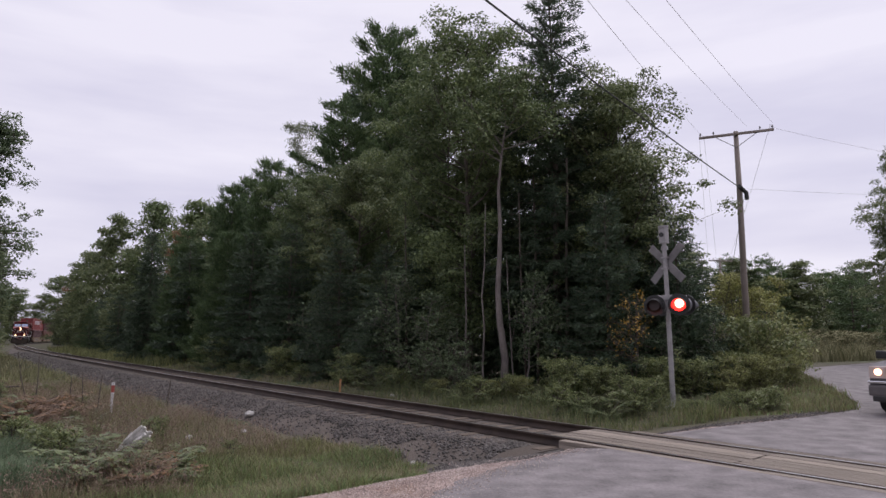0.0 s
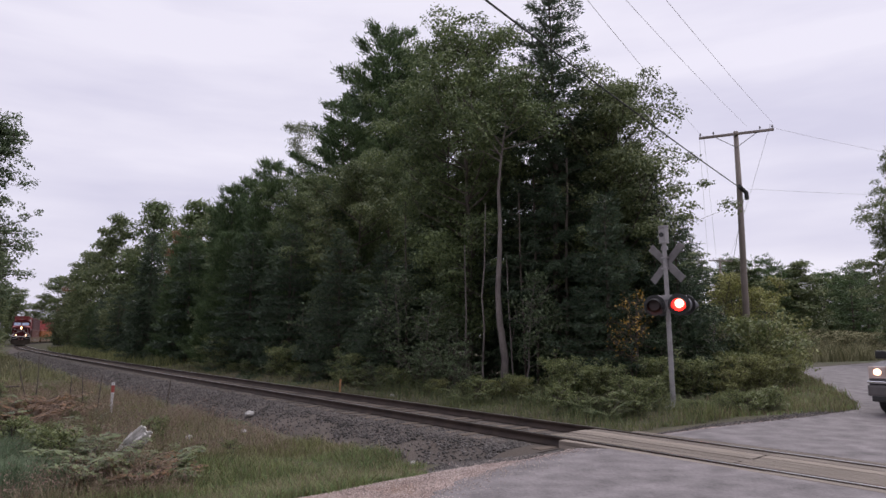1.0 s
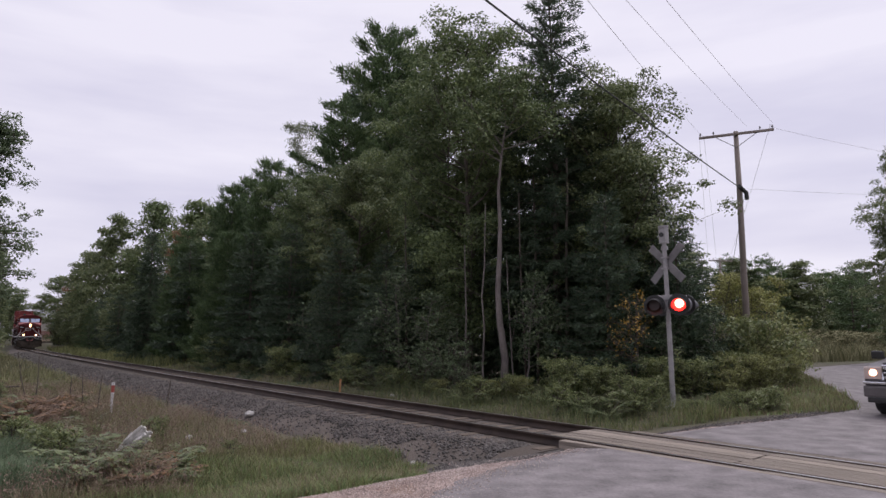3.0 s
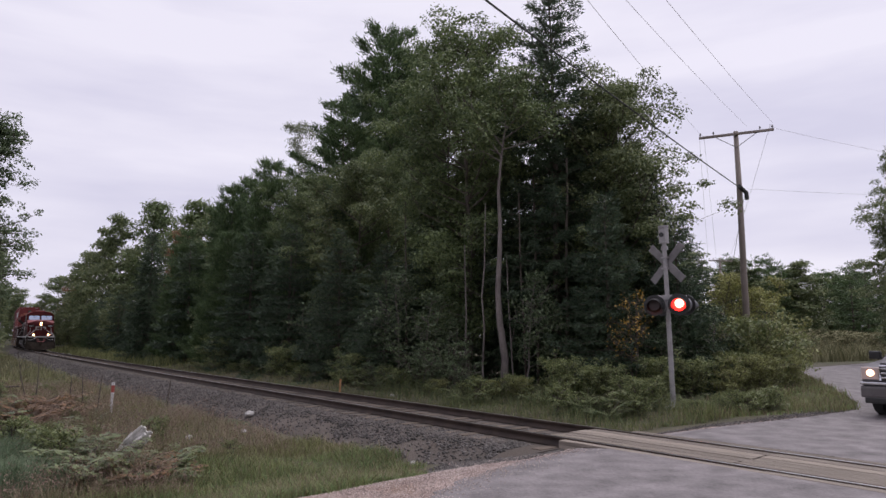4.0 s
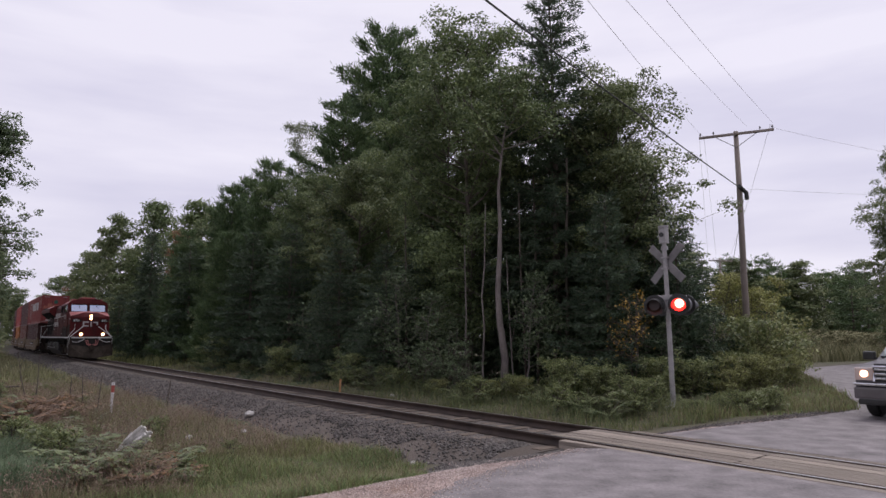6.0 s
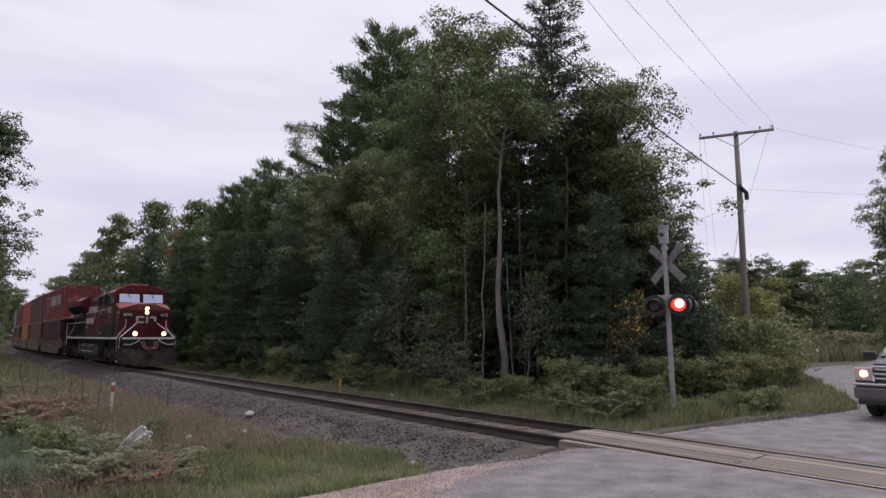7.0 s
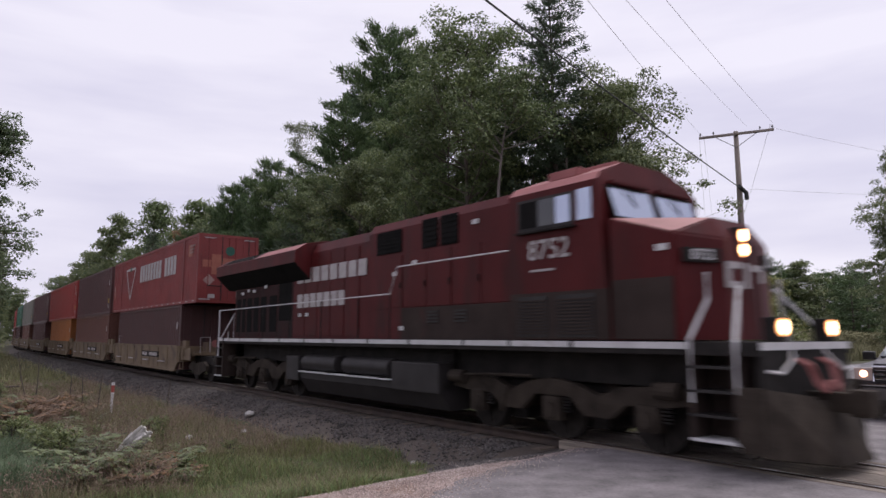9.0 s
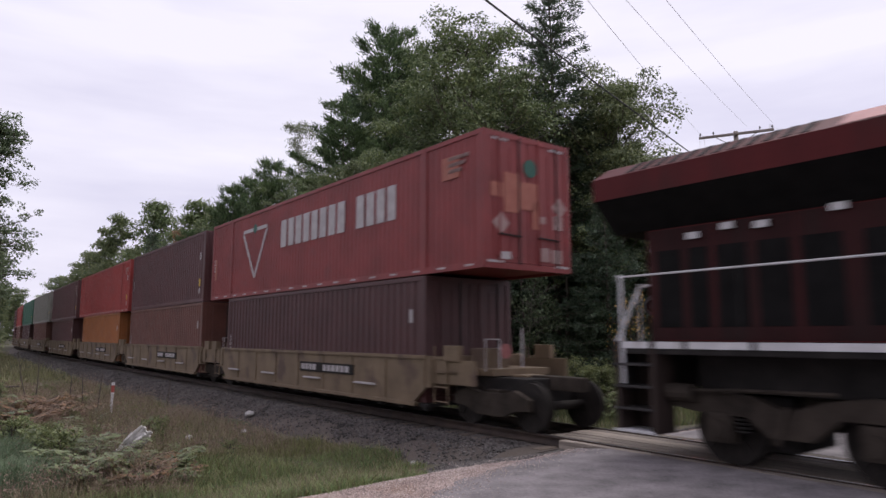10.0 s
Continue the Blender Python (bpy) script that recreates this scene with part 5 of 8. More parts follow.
                box(bm, xq - 0.03, xq + 0.03, min(1.0 * sy, 1.45 * sy), max(1.0 * sy, 1.45 * sy), 0.8, 0.86)
                P("bracket", bm, M_DARK)
        bm = bmesh.new()
        box(bm, -3.3, 1.45, min(1.3 * sy, 1.46 * sy), max(1.3 * sy, 1.46 * sy), 0.8, 0.83)
        P("tank_ledge", bm, M_WHITE)
    # bogies: sculpted side frames, axle boxes, springs and three wheelsets each
    for xc in (6.25, -6.55):
        bogie = P("bogie", bogie_bolster(), M_TRUCK, "dusty three-axle bogie")
        bogie.location = (xc, 0, 0)
        for sy in (-1, 1):
            part("side_frame", bogie_frame(sy), M_TRUCK, bogie)
        for dx in (-2.0, 0.0, 2.0):
            bm = bmesh.new()
            box(bm, dx + 0.12, dx + 0.85, -0.62, 0.62, 0.22, 0.98, 0.05)
            part("traction_motor", bm, M_DARK, bogie)
            for sy in (-1, 1):
                bm = bmesh.new()
                box(bm, dx - 0.2, dx + 0.2, min(0.92 * sy, 1.18 * sy), max(0.92 * sy, 1.18 * sy), 0.34, 0.76, 0.05)
                disc(bm, (dx, 1.17 * sy, 0.53), (0, sy, 0), 0.13, 0.05, 14)
                part("axle_box", bm, M_TRUCK, bogie)
                bm = bmesh.new()
                for q in range(7):
                    disc(bm, (dx + 0.31, 1.05 * sy, 0.5 + q * 0.055), (0, 0, 1), 0.085, 0.03, 10)
                part("spring", bm, M_DARK, bogie)
            SPINNING.append((wheelset(bogie, dx, 0.53), dx, 0.53))
        for sy in (-1, 1):
            bm = bmesh.new()
            tube(bm, [(-2.7, 1.2 * sy, 1.02), (-1.6, 1.24 * sy, 1.08), (-0.4, 1.24 * sy, 1.1)], 0.03, 6)
            part("brake_pipe", bm, M_TRUCK, bogie)
            bm = bmesh.new()
            disc(bm, (-2.75, 1.2 * sy, 1.0), (1, 0, 0), 0.13, 0.42, 12)
            part("brake_cylinder", bm, M_TRUCK, bogie)
            bm = bmesh.new()
            disc(bm, (2.2, 1.2 * sy, 1.0), (1, 0, 0), 0.13, 0.42, 12)
            part("brake_cylinder", bm, M_TRUCK, bogie)
            bm = bmesh.new()
            tube(bm, [(-1.0, 1.26 * sy, 0.9), (-1.15, 1.28 * sy, 0.42)], 0.04, 6)
            part("damper", bm, M_TRUCK, bogie)
    # roof details
    bm = bmesh.new()
    box(bm, -0.9, 0.0, -0.35, 0.35, 4.63, 4.8, 0.03)
    P("exhaust_stack", bm, M_DARK)
    for xq in (-2.6, -1.7, 1.0, 2.5):
        bm = bmesh.new()
        tube(bm, [(xq, -0.5, 4.62), (xq, -0.5, 4.79), (xq + 0.3, -0.5, 4.79), (xq + 0.3, -0.5, 4.62)], 0.015, 5)
        P("lifting_lug", bm, M_DARK)
    bm = bmesh.new()
    box(bm, 3.9, 4.5, -0.25, 0.25, 4.73, 4.86, 0.03)
    P("roof_box", bm, M_RED)
    bm = bmesh.new()
    for sy in (-0.12, 0.0, 0.12):
        disc(bm, (4.9, sy, 4.85), (1, 0, 0), 0.025, 0.35, 8, 0.07)
    box(bm, 4.95, 5.05, -0.14, 0.14, 4.74, 4.84)
    P("horn", bm, M_DARK)
    return loco


def bogie_frame(side):
    """A cast side frame with raised humps over the axle boxes."""
    bm = bmesh.new()
    top = [(-2.75, 0.98), (-2.45, 1.06), (-1.5, 1.0), (-1.05, 0.82), (-0.55, 1.0), (0.0, 1.08), (0.55, 1.0), (1.05, 0.82), (1.5, 1.0), (2.45, 1.06), (2.75, 0.98)]
    bot = [(2.75, 0.8), (2.35, 0.74), (1.6, 0.72), (1.3, 0.48), (0.75, 0.48), (0.4, 0.78), (-0.4, 0.78), (-0.75, 0.48), (-1.3, 0.48), (-1.6, 0.72), (-2.35, 0.74), (-2.75, 0.8)]
    extrude_profile(bm, top + bot, min(0.98 * side, 1.14 * side), max(0.98 * side, 1.14 * side), "y")
    return bm


def bogie_bolster():
    bm = bmesh.new()
    for xq in (-1.05, 1.05):
        box(bm, xq - 0.2, xq + 0.2, -1.0, 1.0, 0.5, 0.85)
    box(bm, -1.1, 1.1, -0.6, 0.6, 0.8, 1.0)
    return bm


# ---------------------------------------------------------------- containers and well cars
def paint(name, c, k=1.35):
    return material(name, tuple(a * 0.72 for a in c), tuple(min(0.9, a * k) for a in c), 0.55, 0.9, 30, 0.06, stain=tuple(0.5 * a + 0.02 for a in c), stain_scale=0.9, stain_at=0.62)


C_RED = paint("red_container_paint", (0.19, 0.027, 0.026))
C_BROWN = paint("dark_brown_container_paint", (0.062, 0.021, 0.021))
C_MAROON = paint("maroon_container_paint", (0.078, 0.027, 0.028))
C_RUST = paint("rust_brown_container_paint", (0.125, 0.047, 0.035))
C_BRIGHT = paint("bright_red_container_paint", (0.27, 0.03, 0.026))
C_ORANGE = paint("orange_container_paint", (0.3, 0.1, 0.024))
C_GREY = paint("grey_container_paint", (0.19, 0.18, 0.155))
C_GREEN = paint("green_container_paint", (0.025, 0.11, 0.065))
M_WELL = material("tan_brown_car_paint", (0.1, 0.07, 0.042), (0.205, 0.146, 0.09), 0.75, 1.5, 30, 0.15, stain=(0.085, 0.055, 0.04), stain_scale=1.2, stain_at=0.56)
M_YELLOW = material("yellow_label", (0.5, 0.33, 0.03), (0.62, 0.42, 0.05), 0.6, 5, 40, 0)
M_GREENMARK = material("dark_green_mark", (0.01, 0.07, 0.05), (0.02, 0.1, 0.07), 0.6, 5, 40, 0)
M_TARP = material("patched_tan_mark", (0.26, 0.075, 0.05), (0.34, 0.12, 0.08), 0.6, 5, 40, 0)


def corrugated(bm, L, y, z0, z1, pitch, depth, sgn):
    """A side wall of trapezoid ribs from end to end."""
    xs, ys = [-L / 2 + 0.16], [0.0]
    x = -L / 2 + 0.16
    while x + pitch < L / 2 - 0.16:
        for dx, d in ((0.25, 0), (0.36, -depth), (0.75, -depth), (0.86, 0)):
            xs.append(x + dx * pitch)
            ys.append(d)
        x += pitch
    xs.append(L / 2 - 0.16)
    ys.append(0.0)
    lo = [bm.verts.new((a, (y + b) * sgn, z0)) for a, b in zip(xs, ys)]
    hi = [bm.verts.new((a, (y + b) * sgn, z1)) for a, b in zip(xs, ys)]
    for i in range(len(xs) - 1):
        q = (lo[i], lo[i + 1], hi[i + 1], hi[i])
        bm.faces.new(q if sgn < 0 else q[::-1])


def build_container(L, mat, label, H=2.9, posts=True, marked=False, domestic=False):
    box_ = tagged(new("shipping_container"), label, "container", group="containers on the train")
    W = 1.295
    bm = bmesh.new()
    box(bm, -L / 2 + 0.1, L / 2 - 0.1, -W + 0.07, W - 0.07, 0.06, H - 0.05)
    for sgn in (-1, 1):
        corrugated(bm, L, W - 0.02, 0.14, H - 0.1, 0.2 if domestic else 0.28, 0.022 if domestic else 0.036, sgn)
    part("body", bm, mat, box_)
    for sx in (-1, 1):
        for sy in (-1, 1):
            bm = bmesh.new()
            xa = L / 2 * sx
            box(bm, min(xa, xa - 0.16 * sx), max(xa, xa - 0.16 * sx), min(W * sy, (W - 0.14) * sy), max(W * sy, (W - 0.14) * sy), 0.0, H, 0.012)
            part("corner_post", bm, mat, box_)
    if posts and L > 13:
        for xq in (-6.03, 6.03):
            for sy in (-1, 1):
                bm = bmesh.new()
                box(bm, xq - 0.09, xq + 0.09, min((W - 0.02) * sy, (W + 0.006) * sy), max((W - 0.02) * sy, (W + 0.006) * sy), 0.0, H, 0.006)
                part("intermediate_post", bm, mat, box_)
    for sy in (-1, 1):
        for za, zb in ((0.0, 0.15), (H - 0.1, H)):
            bm = bmesh.new()
            box(bm, -L / 2 + 0.16, L / 2 - 0.16, min((W - 0.08) * sy, (W - 0.004) * sy), max((W - 0.08) * sy, (W - 0.004) * sy), za, zb, 0.008)
            part("side_rail", bm, mat, box_)
    bm = bmesh.new()
    box(bm, -L / 2 + 0.02, L / 2 - 0.02, -W + 0.02, W - 0.02, H - 0.03, H + 0.006, 0.006)
    part("roof_panel", bm, mat, box_)
    # end doors with locking bars, and the ribbed far end
    for sx in (-1, 1):
        for ya, yb in ((-W + 0.15, -0.01), (0.01, W - 0.15)):
            bm = bmesh.new()
            xa, xb = sorted(((L / 2 - 0.075) * sx, (L / 2 - 0.02) * sx))
            box(bm, xa, xb, ya, yb, 0.14, H - 0.12, 0.012)
            for q in range(2):
                yq = ya + (yb - ya) * (0.3 + 0.4 * q)
                xc, xd = sorted(((L / 2 - 0.02) * sx, (L / 2 - 0.005) * sx))
                box(bm, xc, xd, yq - 0.2, yq + 0.05, 0.25, H - 0.3, 0.01)
            d = part("door", bm, mat, box_)
            for q in range(2):
                yq = ya + (yb - ya) * (0.25 + 0.5 * q)
                bm = bmesh.new()
                tube(bm, [((L / 2 + 0.012) * sx, yq, 0.1), ((L / 2 + 0.012) * sx, yq, H - 0.08)], 0.018, 6)
                part("locking_bar", bm, M_TANK if q else mat, d)
            bm = bmesh.new()
            tube(bm, [((L / 2 + 0.03) * sx, ya + 0.25, 0.72), ((L / 2 + 0.03) * sx, yb - 0.25, 0.7)], 0.02, 6)
            part("door_handle", bm, M_DARK, d)
        bm = bmesh.new()
        xa, xb = sorted(((L / 2 - 0.1) * sx, (L / 2 - 0.004) * sx))
        box(bm, xa, xb, -W + 0.14, W - 0.14, H - 0.13, H - 0.01, 0.01)
        part("end_rail", bm, mat, box_)
        bm = bmesh.new()
        box(bm, xa, xb, -W + 0.14, W - 0.14, 0.0, 0.13, 0.01)
        part("end_rail", bm, mat, box_)
    # reflective marks along the lower rail and small stencilled bars
    for sy in (-1, 1):
        yy = (W - 0.003) * sy
        if domestic:
            for k in range(17):
                xq = -L / 2 + 0.5 + k * 0.94
                if xq > L / 2 - 0.6:
                    break
                bm = bmesh.new()
                box(bm, xq, xq + 0.28, yy - 0.004, yy + 0.004, 0.06, 0.1)
                part("reflector", bm, M_LETTER, box_)
        for k in range(3 if domestic else 0):
            bm = bmesh.new()
            box(bm, L / 2 - 1.15, L / 2 - 0.45 - 0.12 * k, yy - 0.004, yy + 0.008 * sy + 0.004, H - 0.5 - 0.14 * k, H - 0.42 - 0.14 * k)
            part("stencil", bm, M_FADED, box_)
        for k in range(4):
            bm = bmesh.new()
            box(bm, -L / 2 + 0.3, -L / 2 + 0.38, yy - 0.004, yy + 0.006 * sy + 0.004, H * 0.5 - 0.13 * k, H * 0.5 + 0.09 - 0.13 * k)
            part("stencil", bm, M_LETTER, box_)
    if marked:
        for sy in (-1, 1):
            yy = (W - 0.012) * sy
            sg = 1 if sy < 0 else -1
            bars_at = lambda a, b, k: bars("lettering", a, b, 1.42, 2.28, k, (W - 0.008) * sy, M_LETTER, box_, 0.24)
            bars_at(-1.72, 2.5, 8)
            bars_at(3.0, 4.98, 4)
            for p, q in (((-4.9, 2.28), (-2.85, 2.28)), ((-2.85, 2.2), (-3.82, 0.62)), ((-3.82, 0.62), (-4.9, 2.2))):
                bm = bmesh.new()
                dv = Vector((q[0] - p[0], 0, q[1] - p[1]))
                m = Matrix.Translation((p[0], (W - 0.008) * sy, p[1])) @ Matrix.Rotation(-math.atan2(dv.z, dv.x), 4, "Y")
                box(bm, 0, dv.length, -0.004, 0.004, -0.06, 0.06, m=m)
                part("emblem", bm, M_LETTER, box_, "outlined white triangle emblem")
            bm = bmesh.new()
            disc(bm, (-3.85, (W - 0.006) * sy, 2.3), (0, sy, 0), 0.16, 0.008, 12)
            part("emblem", bm, M_GREENMARK, box_)
            for xa, za, zb in ((-7.75, 0.75, 1.55), (6.7, 2.0, 2.5)):
                bm = bmesh.new()
                box(bm, xa, xa + (0.22 if xa < 0 else 0.6), (W - 0.008) * sy - 0.004, (W - 0.008) * sy + 0.004, za, zb)
                part("stencil", bm, M_TARP, box_)
        xe = L / 2
        for ya, yb, za, zb, mat_ in ((-0.72, -0.3, 1.2, 2.05, M_TARP), (-0.28, 0.3, 1.3, 1.9, M_TARP), (0.1, 0.35, 0.9, 1.5, M_TARP), (-0.85, -0.55, 0.2, 0.36, M_LETTER),
                                      (0.35, 0.62, 0.22, 0.52, M_FADED), (0.7, 1.0, 0.2, 0.5, M_FADED), (0.75, 1.05, 0.95, 1.25, M_FADED), (0.3, 0.5, 1.05, 1.2, M_FADED),
                                      (-1.1, -0.75, 1.5, 1.8, M_TARP), (-1.2, -0.75, 0.12, 0.17, M_LETTER), (0.8, 1.2, 0.1, 0.15, M_LETTER), (-1.05, -0.6, 2.72, 2.76, M_LETTER), (0.65, 1.1, 2.72, 2.76, M_LETTER)):
            bm = bmesh.new()
            box(bm, xe - 0.01, xe + 0.004, ya, yb, za, zb)
            part("stencil", bm, mat_, box_)
        bm = bmesh.new()
        disc(bm, (xe - 0.004, 0.05, 2.22), (1, 0, 0), 0.2, 0.01, 20)
        part("emblem", bm, M_GREENMARK, box_, "dark green round mark")
        for yq, zq in ((-0.82, 0.95), (0.95, 1.45)):
            bm = bmesh.new()
            box(bm, -0.004, 0.006, -0.17, 0.17, -0.17, 0.17, m=Matrix.Translation((xe, yq, zq)) @ Matrix.Rotation(math.pi / 4, 4, "X"))
            part("placard", bm, M_FADED, box_, "faded diamond placard")
    else:
        for k, zq in enumerate((1.75, 0.65, 0.35)):
            bm = bmesh.new()
            yy = -(W - 0.004)
            box(bm, L / 2 - 0.62, L / 2 - 0.5, yy - 0.006, yy + 0.006, zq, zq + (0.3 if k < 2 else 0.22))
            part("stencil", bm, M_YELLOW if k == 1 else M_LETTER, box_)
    return box_


def build_well_car(half, coupler_front, label):
    """One platform of a double-stack car: deep well sides, end platforms, ladders and a bogie at its rear joint."""
    car = tagged(new("well_car"), label, "railway car", group="well cars of the train")
    P = lambda name, bm, mat, lab="": part(name, bm, mat, car, lab)
    for sy in (-1, 1):
        o = lambda a, b: (min(a * sy, b * sy), max(a * sy, b * sy))
        bm = bmesh.new()
        prof = [(-half, 1.34), (half, 1.34), (half, 0.75), (half - 0.5, 0.36), (-half + 0.5, 0.36), (-half, 0.75)]
        extrude_profile(bm, prof, *o(1.34, 1.4), "y")
        P("well_side", bm, M_WELL, "tan-brown steel well side")
        bm = bmesh.new()
        box(bm, -half, half, *o(1.31, 1.44), 1.32, 1.4, 0.012)
        P("top_chord", bm, M_WELL)
        bm = bmesh.new()
        box(bm, -half + 0.4, half - 0.4, *o(1.3, 1.46), 0.3, 0.38, 0.012)
        P("bottom_chord", bm, M_WELL)
        k = int(half * 2 / 1.5)
        for q in range(k + 1):
            xq = -half + 0.1 + q * (2 * half - 0.2) / k
            bm = bmesh.new()
            box(bm, xq - 0.05, xq + 0.05, *o(1.4, 1.43), 0.75 if q in (0, k) else 0.4, 1.33, 0.006)
            P("rib", bm, M_WELL)
        for xq in (-half * 0.78, -half * 0.32, half * 0.15, half * 0.6):
            bm = bmesh.new()
            box(bm, xq - 0.45, xq + 0.45, *o(1.4, 1.49), 0.66, 0.7, 0.006)
            P("ledge", bm, M_LETTER, "pale worn ledge")
        for q in range(int(half * 2 / 0.9)):
            bm = bmesh.new()
            xq = -half + 0.7 + q * 0.9
            box(bm, xq, xq + 0.16, *o(1.2, 1.38), 0.22, 0.34, 0.01)
            P("floor_bracket", bm, M_DARK)
        bm = bmesh.new()
        box(bm, 0.2, 3.2, *o(1.4, 1.436), 0.84, 1.1, 0.004)
        pl = P("number_panel", bm, M_DARK, "black panel with pale stencilled bars")
        for a, b in ((0.32, 1.25), (1.6, 3.05)):
            kk = 4 if a < 1 else 6
            for i in range(kk):
                w = (b - a) / kk
                bm = bmesh.new()
                box(bm, a + i * w, a + (i + 0.72) * w, *o(1.43, 1.442), 0.89, 1.05)
                part("stencil", bm, M_LETTER, pl)
    bm = bmesh.new()
    box(bm, -half, half, -1.34, 1.34, 0.3, 0.36)
    P("well_floor", bm, M_DARK)
    for sx in (-1, 1):
        o = lambda a, b: (min(a * sx, b * sx), max(a * sx, b * sx))
        bm = bmesh.new()
        box(bm, *o(half - 0.02, half + 0.14), -1.4, 1.4, 0.72, 1.38, 0.015)
        P("bulkhead", bm, M_WELL)
        bm = bmesh.new()
        box(bm, *o(half + 0.14, half + 1.5), -0.8, 0.8, 1.0, 1.14, 0.012)
        box(bm, *o(half + 0.14, half + 1.9), -0.3, 0.3, 0.75, 1.02, 0.015)
        P("end_platform", bm, M_WELL)
        for sy in (-1, 1):
            bm = bmesh.new()
            box(bm, *o(half + 0.14, half + 1.55), min(1.3 * sy, 1.36 * sy), max(1.3 * sy, 1.36 * sy), 0.82, 1.32, 0.012)
            P("end_sill", bm, M_WELL, "tan-brown end sill plate")
            bm = bmesh.new()
            box(bm, *o(half + 0.6, half + 1.1), min(1.28 * sy, 1.42 * sy), max(1.28 * sy, 1.42 * sy), 1.3, 1.62, 0.02)
            P("tool_box", bm, M_WELL)
        bm = bmesh.new()
        box(bm, *o(half + 0.2, half + 2.4), -0.75, 0.75, 0.35, 0.98, 0.03)
        P("draft_gear", bm, M_DARK)
        for sy in (-1, 1):
            bm = bmesh.new()
            box(bm, *o(half + 0.14, half + 1.05), min(0.8 * sy, 1.36 * sy), max(0.8 * sy, 1.36 * sy), 1.0, 1.1, 0.01)
            P("step_plate", bm, M_WELL)
            bm = bmesh.new()
            for xq in (half + 0.25, half + 0.7):
                tube(bm, [(xq * sx, 1.38 * sy, 0.4), (xq * sx, 1.38 * sy, 1.6)], 0.018, 5)
            for q in range(4):
                tube(bm, [((half + 0.25) * sx, 1.38 * sy, 0.45 + q * 0.3), ((half + 0.7) * sx, 1.38 * sy, 0.45 + q * 0.3)], 0.015, 5)
            P("ladder", bm, M_WELL, "tan-brown steel ladder")
        bm = bmesh.new()
        box(bm, *o(half + 0.4, half + 1.0), -0.5, 0.1, 1.14, 1.55, 0.02)
        P("brake_box", bm, M_WELL)
        bm = bmesh.new()
        tube(bm, [((half + 1.2) * sx, 0.3, 1.12), ((half + 1.2) * sx, 0.3, 2.0)], 0.025, 6)
        tube(bm, [((half + 1.35) * sx, -0.5, 1.12), ((half + 1.35) * sx, -0.5, 1.75), ((half + 1.35) * sx, -0.9, 1.75), ((half + 1.35) * sx, -0.9, 1.1)], 0.02, 6)
        P("grab_rail", bm, M_LETTER)
        bm = bmesh.new()
        disc(bm, ((half + 1.25) * sx, -0.25, 1.5), (1, 0, 0), 0.16, 0.03, 14)
        P("brake_wheel", bm, M_HOSE, "faded red hand brake wheel")
    ends = [(-half - 1.65)]
    if coupler_front:
        ends.append(half + 1.65)
        bm = bmesh.new()
        box(bm, half + 1.8, half + 3.2, -0.13, 0.13, 0.75, 1.02, 0.03)
        P("coupler", bm, M_TRUCK)
    for xe in ends:
        bm = bmesh.new()
        top = [(-1.1, 0.62), (-0.7, 0.78), (-0.3, 0.7), (0.3, 0.7), (0.7, 0.78), (1.1, 0.62)]
        bot = [(1.1, 0.42), (0.75, 0.4), (0.4, 0.26), (-0.4, 0.26), (-0.75, 0.4), (-1.1, 0.42)]
        for sy in (-1, 1):
            extrude_profile(bm, top + bot, min(0.95 * sy, 1.08 * sy), max(0.95 * sy, 1.08 * sy), "y")
            for q in (-0.16, 0.0, 0.16):
                disc(bm, (q, 1.0 * sy, 0.3), (0, 0, 1), 0.06, 0.36, 8)
        box(bm, -0.22, 0.22, -1.0, 1.0, 0.5, 0.75)
        bogie = P("bogie", bm, M_TRUCK, "dusty two-axle bogie")
        bogie.location = (xe, 0, 0)
        for dx in (-0.89, 0.89):
            SPINNING.append((wheelset(bogie, dx, 0.46), dx, 0.46))
    return car


def build_train():
    """The locomotive and what follows it: (thing, distance behind the leading lamps, half the bogie spacing)."""
    rows = [(build_locomotive(), 10.25, 6.4)]
    tops = [  # station behind the lamps, top length, top paint, bottom length, bottom paint, well half length
        (31.63, 16.15, C_RED, "red corrugated container with white block lettering", 12.19, C_BROWN, "dark brown ribbed container low in the well", 6.3, True),
        (46.75, 12.19, C_MAROON, "dark maroon ribbed container on another", 12.19, C_RUST, "rust-brown ribbed container low in the well", 6.3, False),
        (61.7, 16.15, C_BRIGHT, "bright red container over an orange one", 12.19, C_ORANGE, "orange container low in the well", 6.3, False),
        (78.6, 14.6, C_MAROON, "dull maroon container over a maroon one", 12.19, C_MAROON, "dull maroon container low in the well", 7.0, True),
        (95.8, 16.15, C_GREY, "grey-olive container over a brown one", 12.19, C_RUST, "reddish brown container low in the well", 7.0, False),
        (113.6, 16.15, C_GREEN, "dark green container over a brown one", 12.19, C_BROWN, "dark brown container low in the well", 7.0, True),
        (131.2, 16.15, C_BRIGHT, "red container over a rust-brown one", 12.19, C_RUST, "rust-brown container low in the well", 7.0, False),
        (148.8, 16.15, C_MAROON, "maroon container far back in the train", 12.19, C_MAROON, "maroon container far back in the train", 7.0, True),
    ]
    for i, (off, lt, ct, lab_t, lb, cb, lab_b, half, cf) in enumerate(tops):
        car = build_well_car(half, cf, "tan-brown double-stack well car carrying two containers")
        rows.append((car, off, half))
        low = build_container(lb, cb, lab_b, 2.79)
        rows.append((low, off, half, 0.37))
        up = build_container(lt, ct, lab_t, 2.9, True, i == 0, lt > 13)
        rows.append((up, off, half, 3.19))
    return rows


